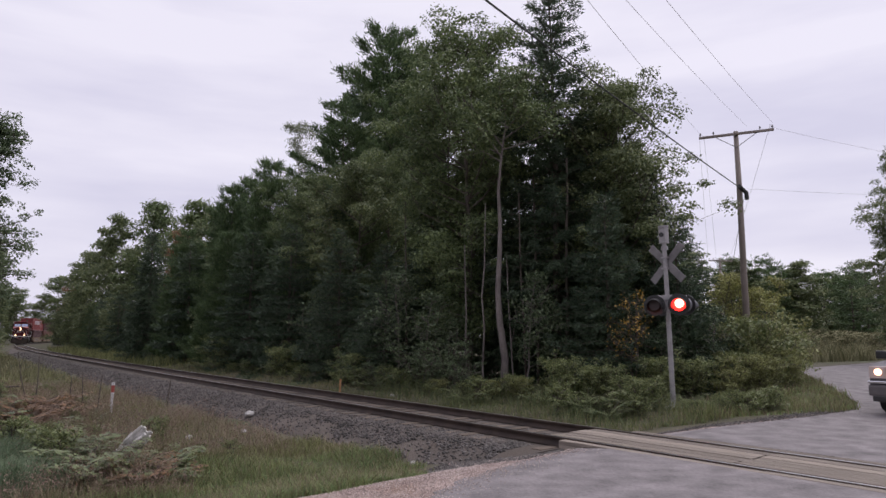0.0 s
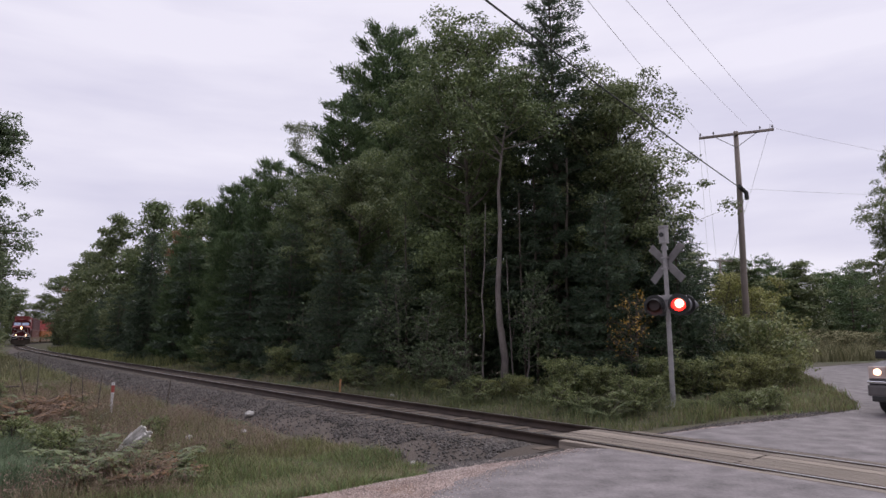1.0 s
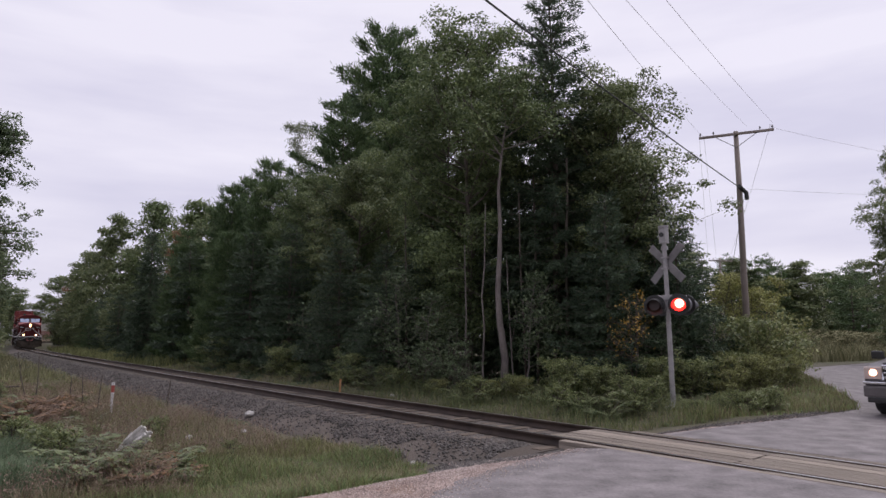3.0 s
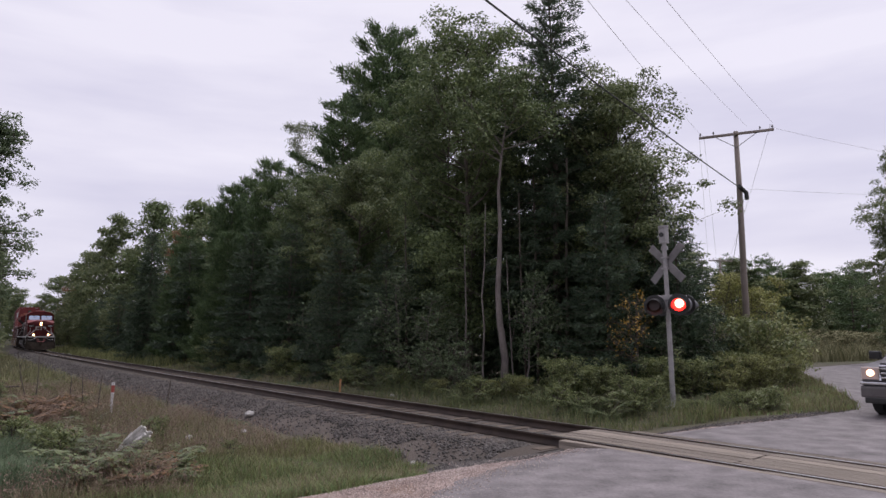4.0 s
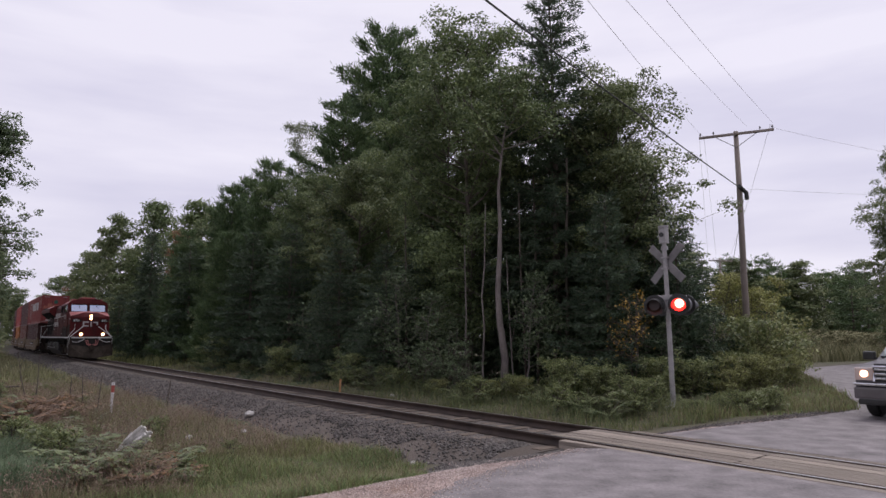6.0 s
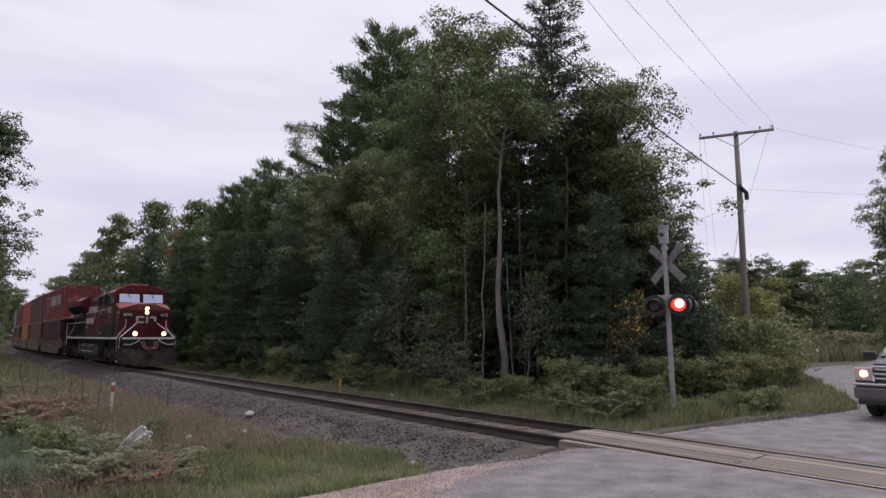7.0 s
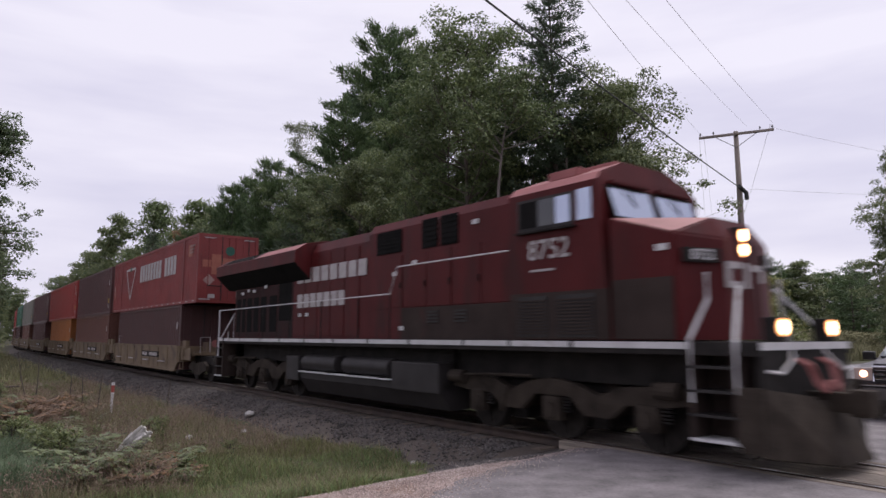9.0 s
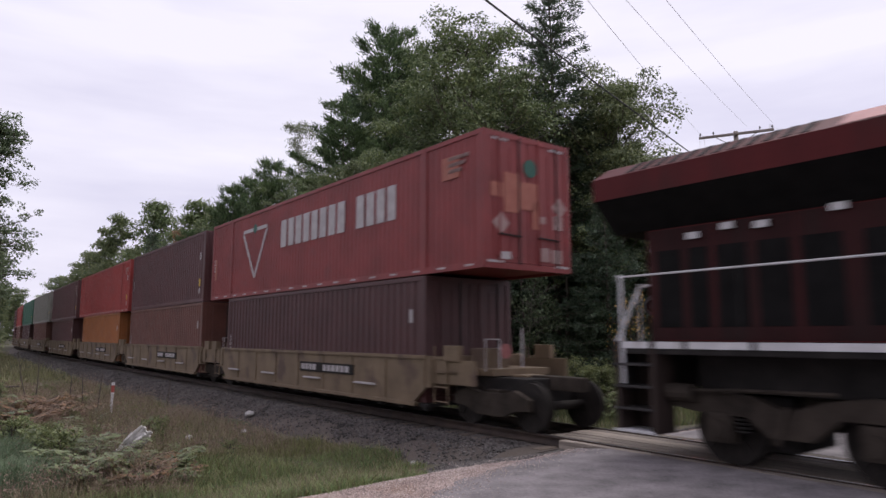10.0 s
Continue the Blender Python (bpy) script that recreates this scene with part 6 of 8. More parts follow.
TRAIN = build_train()


def s_front(t):
    """Station of the locomotive's leading lamps: a steady 18.1 m/s."""
    return 155.04 - 18.10 * t + 0.0073 * t * t


def car_pose(s, b, z=0.0):
    xa, ya = on_track(s + b)
    xb, yb = on_track(s - b)
    return pose((xa + xb) / 2, (ya + yb) / 2, z, 0, 0, math.degrees(math.atan2(yb - ya, xb - xa)))


# ---------------------------------------------------------------- crossing signal
M_ALU = material("weathered_aluminium", (0.24, 0.23, 0.23), (0.42, 0.4, 0.4), 0.55, 4, 40, 0.1, metal=0.3)
M_BOARD = material("weathered_grey_board", (0.12, 0.115, 0.115), (0.24, 0.225, 0.225), 0.8, 3, 40, 0.1)
M_SIGNALBLACK = material("signal_black", (0.01, 0.01, 0.01), (0.03, 0.029, 0.029), 0.32, 6, 60, 0.05)
M_LAMPBACK = material("dull_grey_lamp_case", (0.2, 0.2, 0.22), (0.36, 0.35, 0.38), 0.4, 5, 50, 0.05)
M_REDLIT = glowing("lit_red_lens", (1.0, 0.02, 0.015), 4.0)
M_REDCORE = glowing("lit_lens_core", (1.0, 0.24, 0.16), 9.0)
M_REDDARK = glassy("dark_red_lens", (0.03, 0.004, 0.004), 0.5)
M_CONCRETE = material("pale_concrete", (0.3, 0.29, 0.28), (0.5, 0.48, 0.46), 0.9, 5, 50, 0.2)
LAMP_DRUMS = []
ACROSS = math.degrees(0.6627)


def build_crossing_signal():
    """Mast, bell, crossbuck and two pairs of lamps; local x runs along the road towards the far side, y along the track."""
    sig = tagged(new("crossing_signal"), "grey railway crossing mast with crossbuck and flashing red lamps", "crossing signal")
    P = lambda name, bm, mat, lab="", parent=None: part(name, bm, mat, parent or sig, lab)
    bm = bmesh.new()
    tube(bm, [(0, 0, 0.1), (0, 0, 2.6), (0, 0, 4.82)], 0.075, 14, 0.062)
    P("mast", bm, M_ALU, "tapered grey metal mast")
    bm = bmesh.new()
    box(bm, -0.2, 0.2, -0.2, 0.2, -0.1, 0.08, 0.02)
    disc(bm, (0, 0, 0.08), (0, 0, 1), 0.15, 0.08, 14, 0.09)
    P("base", bm, M_CONCRETE, "pale base casting with bolts")
    bm = bmesh.new()
    disc(bm, (0, 0, 4.6), (0, 0, 1), 0.1, 0.12, 14)
    box(bm, -0.1, 0.1, -0.11, 0.11, 4.8, 5.28, 0.03)
    disc(bm, (0, 0, 5.28), (0, 0, 1), 0.15, 0.05, 14)
    P("bell", bm, M_ALU, "grey bell housing")
    bm = bmesh.new()
    disc(bm, (-0.105, 0, 5.06), (-1, 0, 0), 0.07, 0.03, 14)
    P("bell_gong", bm, M_SIGNALBLACK)
    for ang in (45, -45):
        bm = bmesh.new()
        box(bm, 0.06, 0.085, -0.74, 0.74, -0.115, 0.115, 0.01, m=Matrix.Translation((0.0 if ang > 0 else 0.028, 0, 4.22)) @ Matrix.Rotation(radians(ang), 4, "X"))
        P("crossbuck_board", bm, M_BOARD, "weathered grey back of a crossbuck board")
    for z in (4.06, 4.38):
        bm = bmesh.new()
        box(bm, -0.085, 0.09, -0.085, 0.085, z - 0.03, z + 0.03, 0.008)
        P("clamp", bm, M_ALU)
    bm = bmesh.new()
    tube(bm, [(0, -0.62, 3.2), (0, 0.62, 3.2)], 0.042, 8)
    box(bm, -0.09, 0.09, -0.12, 0.12, 3.12, 3.28, 0.02)
    P("crossarm", bm, M_ALU, "grey lamp crossarm")
    for sy in (-1, 1):
        lamp = None
        for face in (-1, 1):
            y0 = 0.4 * sy
            yaw = radians(28) if face < 0 else 0.0
            m = Matrix.Translation((0.0, y0, 2.98)) @ Matrix.Rotation(yaw, 4, "Z") @ Matrix.Diagonal((face, 1, 1, 1))
            bm = bmesh.new()
            disc(bm, (0.3, 0, 0), (1, 0, 0), 0.305, 0.02, 28)
            bmesh.ops.transform(bm, matrix=m, verts=bm.verts)
            bmesh.ops.recalc_face_normals(bm, faces=bm.faces)
            lamp = P("lamp_background", bm, M_SIGNALBLACK, "round black lamp background")
            bm = bmesh.new()
            disc(bm, (0.03, 0, 0), (1, 0, 0), 0.13, 0.14, 20, 0.215)
            disc(bm, (0.17, 0, 0), (1, 0, 0), 0.215, 0.135, 20)
            bmesh.ops.transform(bm, matrix=m, verts=bm.verts)
            bmesh.ops.recalc_face_normals(bm, faces=bm.faces)
            P("lamp_case", bm, M_LAMPBACK if face > 0 else M_SIGNALBLACK, "", lamp)
            # open visor above the lens
            bm = bmesh.new()
            rings = []
            for xq in (0.32, 0.64):
                ring = []
                for k in range(15):
                    a = radians(-35 + 250 * k / 14)
                    for rr in (0.205, 0.215):
                        zz = rr * math.sin(a) - (0.06 * (xq - 0.32) / 0.32)
                        ring.append(bm.verts.new((xq if a > 0 and a < math.pi or xq < 0.5 else 0.46, rr * math.cos(a), zz)))
                rings.append(ring)
            a_, b_ = rings
            for k in range(14):
                for s_ in (0, 1):
                    bm.faces.new((a_[2 * k + s_], a_[2 * k + 2 + s_], b_[2 * k + 2 + s_], b_[2 * k + s_]))
                bm.faces.new((b_[2 * k], b_[2 * k + 1], b_[2 * k + 3], b_[2 * k + 2]))
            bmesh.ops.transform(bm, matrix=m, verts=bm.verts)
            P("visor", bm, M_SIGNALBLACK, "black lamp visor", lamp)
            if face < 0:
                # added two-sided disc, one face lit: its turning stands in for the lamp's flashing
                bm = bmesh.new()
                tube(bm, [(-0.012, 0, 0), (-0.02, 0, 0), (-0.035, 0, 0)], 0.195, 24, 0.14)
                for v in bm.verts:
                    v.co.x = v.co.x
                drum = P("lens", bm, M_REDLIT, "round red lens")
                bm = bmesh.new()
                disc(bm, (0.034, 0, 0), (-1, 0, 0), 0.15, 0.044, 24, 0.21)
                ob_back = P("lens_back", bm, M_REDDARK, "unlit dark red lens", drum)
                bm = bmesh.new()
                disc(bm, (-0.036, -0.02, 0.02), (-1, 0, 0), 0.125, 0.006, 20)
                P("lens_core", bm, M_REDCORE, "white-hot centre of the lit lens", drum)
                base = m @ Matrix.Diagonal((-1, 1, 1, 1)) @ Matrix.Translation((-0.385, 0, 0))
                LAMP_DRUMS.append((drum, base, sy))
    for sy in (-1, 1):
        bm = bmesh.new()
        tube(bm, [(0, 0.1 * sy, 3.22), (0.02, 0.3 * sy, 3.28), (0.02, 0.42 * sy, 3.25), (0.0, 0.42 * sy, 3.12)], 0.02, 6)
        P("conduit", bm, M_ALU)
    sig.matrix_basis = Matrix.Translation((6.62, 19.5, float(ground_z(6.62, 19.5)[0]) + 0.02)) @ Matrix.Rotation(radians(-0.8), 4, "Y") @ Matrix.Rotation(0.6627, 4, "Z")
    return sig


# ---------------------------------------------------------------- poles and wires
M_POLE = material("weathered_pole_wood", (0.17, 0.14, 0.12), (0.34, 0.29, 0.26), 0.9, 2, 30, 0.5, stretch=(1, 1, 0.12))
M_WIRE = material("grey_wire", (0.62, 0.62, 0.64), (0.78, 0.78, 0.8), 0.5, 5, 40, 0)
M_CABLE = material("black_cable", (0.012, 0.012, 0.012), (0.03, 0.03, 0.03), 0.6, 5, 40, 0)
M_INSULATOR = material("glazed_insulator", (0.1, 0.09, 0.09), (0.25, 0.24, 0.24), 0.25, 8, 40, 0)


def build_pole(x, y, h, r, arm, arm_turn, label, arm_drop=0.25):
    pole = tagged(new("utility_pole"), label, "utility pole")
    bm = bmesh.new()
    tube(bm, [(0, 0, -0.3), (-0.01, 0, h * 0.4), (0.02, 0, h * 0.75), (0.0, 0, h)], r, 14, r * 0.66)
    part("shaft", bm, M_POLE, pole, smooth=True)
    bm = bmesh.new()
    box(bm, -arm / 2, arm / 2, -0.19, -0.09, h - arm_drop - 0.12, h - arm_drop, 0.01, m=Matrix.Rotation(arm_turn, 4, "Z"))
    part("crossarm", bm, M_POLE, pole)
    for k, q in enumerate((-0.48, -0.3, 0.32, 0.48)):
        bm = bmesh.new()
        c = Matrix.Rotation(arm_turn, 4, "Z") @ Vector((arm * q, -0.14, h - arm_drop))
        disc(bm, c, (0, 0, 1), 0.02, 0.1, 8)
        disc(bm, c + Vector((0, 0, 0.08)), (0, 0, 1), 0.05, 0.1, 10, 0.03)
        part("insulator", bm, M_INSULATOR, pole)
    for q in (-1, 1):
        bm = bmesh.new()
        m = Matrix.Rotation(arm_turn, 4, "Z")
        tube(bm, [m @ Vector((q * arm * 0.3, -0.2, h - arm_drop - 0.08)), m @ Vector((0, -0.17, h - arm_drop - 0.75))], 0.018, 5)
        part("brace", bm, M_INSULATOR, pole)
    z = float(ground_z(x, y)[0])
    pole.matrix_basis = pose(x, y, z)
    return pole


def wire(a, b, sag, r, mat, label, name="power_line"):
    a, b = Vector(a), Vector(b)
    pts = []
    for i in range(25):
        t = i / 24
        p = a.lerp(b, t)
        p.z -= sag * 4 * t * (1 - t)
        pts.append(p)
    bm = bmesh.new()
    tube(bm, pts, r, 5)
    return tagged(part(name, bm, mat), label, "wire")


def build_lines():
    build_pole(14.55, 32.0, 12.05, 0.17, 3.4, radians(-26), "tall weathered wooden utility pole with a crossarm", 0.1)
    build_pole(26.4, 63.0, 9.2, 0.15, 2.4, radians(8), "distant wooden utility pole behind a yellow-green tree", 0.2)
    # thin conductors from the crossarm towards the camera's side and away
    for a, b in (((13.05, 32.7, 12.0), (0.66, 9.0, 8.55)), ((15.0, 31.7, 12.05), (0.99, 9.0, 8.6)), ((16.0, 31.2, 12.1), (1.78, 9.0, 8.55))):
        wire(a, b, 0.12, 0.0065, M_WIRE, "thin grey overhead wire")
    wire((13.05, 32.8, 12.0), (25.3, 63.0, 9.3), 0.2, 0.008, M_WIRE, "thin grey overhead wire")
    wire((16.0, 31.4, 12.1), (27.4, 63.0, 9.3), 0.2, 0.008, M_WIRE, "thin grey overhead wire")
    wire((15.9, 31.3, 11.9), (38.0, 50.0, 15.2), 0.1, 0.009, M_WIRE, "thin grey overhead wire")
    wire((14.75, 32.0, 9.0), (38.0, 50.0, 12.4), 0.06, 0.01, M_WIRE, "thin grey service wire")
    # thick black cable slung to the pole, with its splice case
    wire((-1.83, 9.0, 8.6), (14.57, 31.8, 8.95), 0.1, 0.024, M_CABLE, "thick black cable slung from the pole", "cable")
    bm = bmesh.new()
    tube(bm, [(14.35, 31.55, 9.02), (14.62, 31.78, 8.9), (14.8, 31.8, 8.75), (14.82, 31.8, 8.4)], 0.1, 8)
    tagged(part("splice_case", bm, M_CABLE), "black cable splice case on the pole", "cable")
    wire((14.75, 31.9, 8.6), (12.9, 31.9, 0.4), -0.05, 0.01, M_CABLE, "thin guy wire running down to the ground", "guy_wire")
    wire((13.2, 32.6, 11.9), (14.9, 36.0, 6.2), 0.0, 0.006, M_WIRE, "thin slack wire hanging from the crossarm")


# ---------------------------------------------------------------- pickup truck
M_CARPAINT = material("dark_grey_car_paint", (0.03, 0.025, 0.03), (0.048, 0.04, 0.046), 0.35, 3, 60, 0.0, spec=0.5)
M_BUMPER = material("grey_bumper", (0.07, 0.062, 0.062), (0.12, 0.108, 0.108), 0.4, 4, 60, 0.02)
M_CHROME = glassy("chrome", (0.62, 0.62, 0.65), 0.18, 1.0)
M_CARGLASS = glassy("pickup_glass", (0.09, 0.11, 0.12), 0.05, 0.2)
M_CARLAMP = glowing("pickup_headlamp_glow", (1.0, 0.55, 0.36), 5.0)
M_CARLAMP_RIM = glassy("headlamp_lens", (0.5, 0.4, 0.36), 0.15)


def build_pickup():
    """Local x forward from the front bumper, y to its left, z up from the road."""
    car = tagged(new("pickup_truck"), "dark grey pickup truck with lit headlights waiting at the crossing", "pickup truck")
    P = lambda name, bm, mat, lab="", parent=None, smooth=False: part(name, bm, mat, parent or car, lab, smooth)
    # lower body with bonnet and bed, shaped in side profile and narrowed at the top
    prof = [(-0.12, 0.52), (-0.1, 0.78), (-0.16, 1.12), (-0.5, 1.2), (-1.45, 1.27), (-1.55, 1.3), (-5.75, 1.32), (-5.8, 0.62), (-5.2, 0.5), (-0.4, 0.42)]
    bm = bmesh.new()
    extrude_profile(bm, prof, -0.98, 0.98, "y")
    es = [e for e in bm.edges if abs(e.verts[0].co.x - e.verts[1].co.x) + abs(e.verts[0].co.z - e.verts[1].co.z) > 0.01]
    bmesh.ops.bevel(bm, geom=es, offset=0.07, segments=3, affect="EDGES")
    P("body", bm, M_CARPAINT, "dark grey painted body")
    bm = bmesh.new()
    quad_prism(bm, [(-0.25, -0.62, 1.18), (-0.25, 0.62, 1.18), (-1.45, 0.7, 1.29), (-1.45, -0.7, 1.29)], 0.04)
    P("bonnet", bm, M_CARPAINT)
    # cab
    bm = bmesh.new()
    v = {}
    for k, (x, z, w) in dict(a=(-1.5, 1.27, 0.93), b=(-2.15, 1.82, 0.74), c=(-2.5, 1.9, 0.7), d=(-3.5, 1.88, 0.7), e=(-3.8, 1.3, 0.93)).items():
        v[k] = [bm.verts.new((x, -w, z)), bm.verts.new((x, w, z))]
    ks = "abcde"
    for p, q in zip(ks, ks[1:]):
        bm.faces.new((v[p][0], v[p][1], v[q][1], v[q][0]))
    for i in (0, 1):
        bm.faces.new([v[k][i] for k in ks])
    bm.faces.new((v["a"][0], v["a"][1], v["e"][1], v["e"][0]))
    bmesh.ops.recalc_face_normals(bm, faces=bm.faces)
    bmesh.ops.bevel(bm, geom=list(bm.edges), offset=0.04, segments=2, affect="EDGES")
    P("cab", bm, M_CARPAINT)
    bm = bmesh.new()
    quad_prism(bm, [(-1.56, -0.84, 1.335), (-1.56, 0.84, 1.335), (-2.1, 0.7, 1.79), (-2.1, -0.7, 1.79)], 0.025)
    P("windshield", bm, M_CARGLASS, "slanted windshield mirroring the sky")
    for sy in (-1, 1):
        bm = bmesh.new()
        quad_prism(bm, [(-1.85, 0.92 * sy, 1.36), (-3.6, 0.92 * sy, 1.36), (-3.4, 0.755 * sy, 1.8), (-2.2, 0.78 * sy, 1.78)], 0.02 * -sy)
        P("side_window", bm, M_CARGLASS)
        bm = bmesh.new()
        box(bm, -1.8, -1.62, min(1.0 * sy, 1.25 * sy), max(1.0 * sy, 1.25 * sy), 1.26, 1.46, 0.04)
        tube(bm, [(-1.72, 0.9 * sy, 1.28), (-1.72, 1.05 * sy, 1.3)], 0.03, 6)
        P("mirror", bm, M_SIGNALBLACK, "black door mirror")
        # stacked square headlamp cluster
        bm = bmesh.new()
        box(bm, -0.3, -0.085, min(0.6 * sy, 0.97 * sy), max(0.6 * sy, 0.97 * sy), 0.85, 1.13, 0.03)
        hl = P("headlight", bm, M_CARLAMP_RIM, "square headlight cluster, lit")
        bm = bmesh.new()
        disc(bm, (-0.09, 0.78 * sy, 1.0), (1, 0, 0), 0.075, 0.02, 18)
        P("lamp", bm, M_CARLAMP, "bright warm lamp", hl)
        bm = bmesh.new()
        box(bm, -0.1, 0.0, min(0.7 * sy, 0.88 * sy), max(0.7 * sy, 0.88 * sy), 0.55, 0.67, 0.03)
        P("fog_light", bm, M_CARLAMP_RIM, "small round fog lamp")
        for xw in (-0.98, -4.65):
            bm = bmesh.new()
            o = lambda a, b: (min(a * sy, b * sy), max(a * sy, b * sy))
            pts = [(xw, 0.68 * sy, 0.39), (xw, 0.7 * sy, 0.39), (xw, 0.94 * sy, 0.39), (xw, 0.96 * sy, 0.39)]
            disc(bm, (xw, 0.69 * sy, 0.4), (0, sy, 0), 0.4, 0.27, 28)
            es = [e for e in bm.edges if len(e.link_faces) == 2 and any(len(f.verts) > 6 for f in e.link_faces)]
            bmesh.ops.bevel(bm, geom=es, offset=0.05, segments=2, affect="EDGES")
            w = P("wheel", bm, M_RUBBER, "black tyre", smooth=False)
            bm = bmesh.new()
            disc(bm, (xw, 0.94 * sy, 0.4), (0, sy, 0), 0.24, 0.03, 20, 0.2)
            P("rim", bm, M_CHROME, "", w)
    bm = bmesh.new()
    box(bm, -0.3, 0.0, -0.98, 0.98, 0.74, 0.8, 0.02)
    P("bumper_trim", bm, M_CHROME, "chrome bumper strip")
    bm = bmesh.new()
    box(bm, -0.35, 0.01, -0.98, 0.98, 0.45, 0.71, 0.05)
    P("bumper", bm, M_BUMPER, "dull grey lower bumper")
    bm = bmesh.new()
    box(bm, -0.33, 0.02, -0.9, 0.9, 0.33, 0.46, 0.03)
    P("air_dam", bm, M_SIGNALBLACK)
    bm = bmesh.new()
    box(bm, -0.25, -0.06, -0.58, 0.58, 0.84, 1.16, 0.03)
    g = P("grille", bm, M_SIGNALBLACK, "black grille with three chrome bars")
    for z in (0.9, 1.0, 1.1):
        bm = bmesh.new()
        box(bm, -0.08, -0.035, -0.56, 0.56, z - 0.022, z + 0.022, 0.01)
        P("grille_bar", bm, M_CHROME, "", g)
    bm = bmesh.new()
    tube(bm, [(-0.04, -0.58, 0.84), (-0.04, -0.58, 1.16), (-0.04, 0.58, 1.16), (-0.04, 0.58, 0.84)], 0.03, 6)
    P("grille_frame", bm, M_CHROME, "", g)
    return car


PICKUP = build_pickup()
build_crossing_signal()
build_lines()


# ---------------------------------------------------------------- small things by the line
M_POSTWHITE = material("marker_white", (0.55, 0.53, 0.53), (0.75, 0.73, 0.73), 0.6, 6, 50, 0.05)
M_POSTRED = material("marker_red", (0.3, 0.06, 0.05), (0.42, 0.1, 0.08), 0.6, 6, 50, 0.05)
M_STUMP = material("bleached_wood", (0.34, 0.32, 0.3), (0.8, 0.77, 0.74), 0.9, 4, 30, 0.7, stretch=(1, 4, 1))
M_STAKE = material("new_stake_wood", (0.3, 0.15, 0.06), (0.45, 0.25, 0.12), 0.85, 4, 40, 0.2)


def build_small_things():
    x, y = -10.75, 22.0
    z = float(ground_z(x, y)[0])
    post = tagged(new("marker_post"), "slim white marker post with a red band", "post")
    bm = bmesh.new()
    box(bm, -0.042, 0.042, -0.02, 0.02, -0.1, 0.72, 0.012)
    part("shaft", bm, M_POSTWHITE, post)
    bm = bmesh.new()
    box(bm, -0.054, 0.054, -0.024, 0.024, 0.76, 1.02, 0.01)
    part("band", bm, M_POSTRED, post, "faded red band")
    bm = bmesh.new()
    box(bm, -0.056, 0.056, -0.026, 0.026, 0.7, 0.76, 0.006)
    box(bm, -0.056, 0.056, -0.026, 0.026, 1.02, 1.12, 0.006)
    part("cap", bm, M_POSTWHITE, post)
    post.matrix_basis = pose(x, y, z - 0.02, 0, 1.5, 10) @ Matrix.Scale(0.88, 4)
    # bleached splintered stump
    rng = np.random.default_rng(5)
    bm = bmesh.new()
    for k in range(16):
        a = rng.uniform(-0.17, 0.17, 2)
        ln = rng.uniform(0.6, 0.95) * (1 - 0.9 * abs(a[0]))
        pts = [(a[0] + 0.42 * ln * t + rng.normal() * 0.02, a[1] + rng.normal() * 0.02, ln * t - 0.1) for t in (0, 0.2, 0.4, 0.6, 0.8, 1.0)]
        tube(bm, pts, rng.uniform(0.08, 0.12), 7, 0.04)
    for v in bm.verts:
        v.co += noise.noise_vector(v.co * 9.0) * 0.035 + noise.noise_vector(v.co * 23.0) * 0.015
    ob = tagged(part("stump", bm, M_STUMP), "bleached splintered stump leaning among weeds", "stump")
    x, y = -6.35, 13.7
    ob.matrix_basis = pose(x, y, float(ground_z(x, y)[0]) + 0.12, 0, 14, 0) @ Matrix.Scale(0.8, 4)
    # survey stake with a cross piece beyond the rails
    stake = tagged(new("wooden_stake"), "short orange-brown wooden stake beside the ballast", "stake")
    bm = bmesh.new()
    box(bm, -0.035, 0.035, -0.02, 0.02, -0.1, 0.68, 0.006)
    part("stake_post", bm, M_STAKE, stake)
    bm = bmesh.new()
    box(bm, -0.4, -0.02, -0.05, 0.05, 0.02, 0.06, 0.006)
    part("foot_board", bm, M_BOARD, stake)
    x, y = -3.9, 25.5
    stake.matrix_basis = pose(x, y, float(ground_z(x, y)[0]) + 0.02, 0, 3, 20)
    # loose pale stones
    for k, (x, y, r) in enumerate([(-5.05, 17.35, 0.09), (-5.5, 19.3, 0.13), (-6.1, 16.4, 0.1), (-1.9, 25.2, 0.1), (-0.55, 12.6, 0.06)]):
        bm = bmesh.new()
        bmesh.ops.create_icosphere(bm, subdivisions=2, radius=r)
        for v in bm.verts:
            v.co *= 1 + 0.35 * noise.noise(v.co * (1.2 / r) + Vector((k, 0, 0)))
            v.co.z *= 0.65
        ob = tagged(part("stone", bm, M_CONCRETE), "loose pale stone lying in the grass", "stone", group="loose stones")
        ob.location = (x, y, float(ground_z(x, y)[0]) + r * 0.3 + (0.12 if k == 1 else 0.0))
    # slim dead stalks standing before the ballast
    for px, py, h, lean in ((-14.2, 23.6, 1.75, 4), (-12.3, 23.2, 1.35, -3), (-11.6, 22.8, 1.25, 5), (-16.0, 26.0, 1.9, -14), (-9.1, 22.4, 0.95, 3), (-13.6, 24.6, 1.0, 8)):
        bm = bmesh.new()
        rr = np.random.default_rng(int(abs(px) * 10))
        tube(bm, [(0, 0, -0.1), (rr.normal() * 0.02, 0, h * 0.5), (rr.normal() * 0.04, 0, h)], 0.026, 5, 0.012)
        for k in range(7):
            zq = h * rr.uniform(0.45, 1.0)
            d = rr.normal(size=3) * 0.1
            tube(bm, [(0, 0, zq), (d[0], d[1], zq + 0.06 + abs(d[2]) * 0.5)], 0.005, 4)
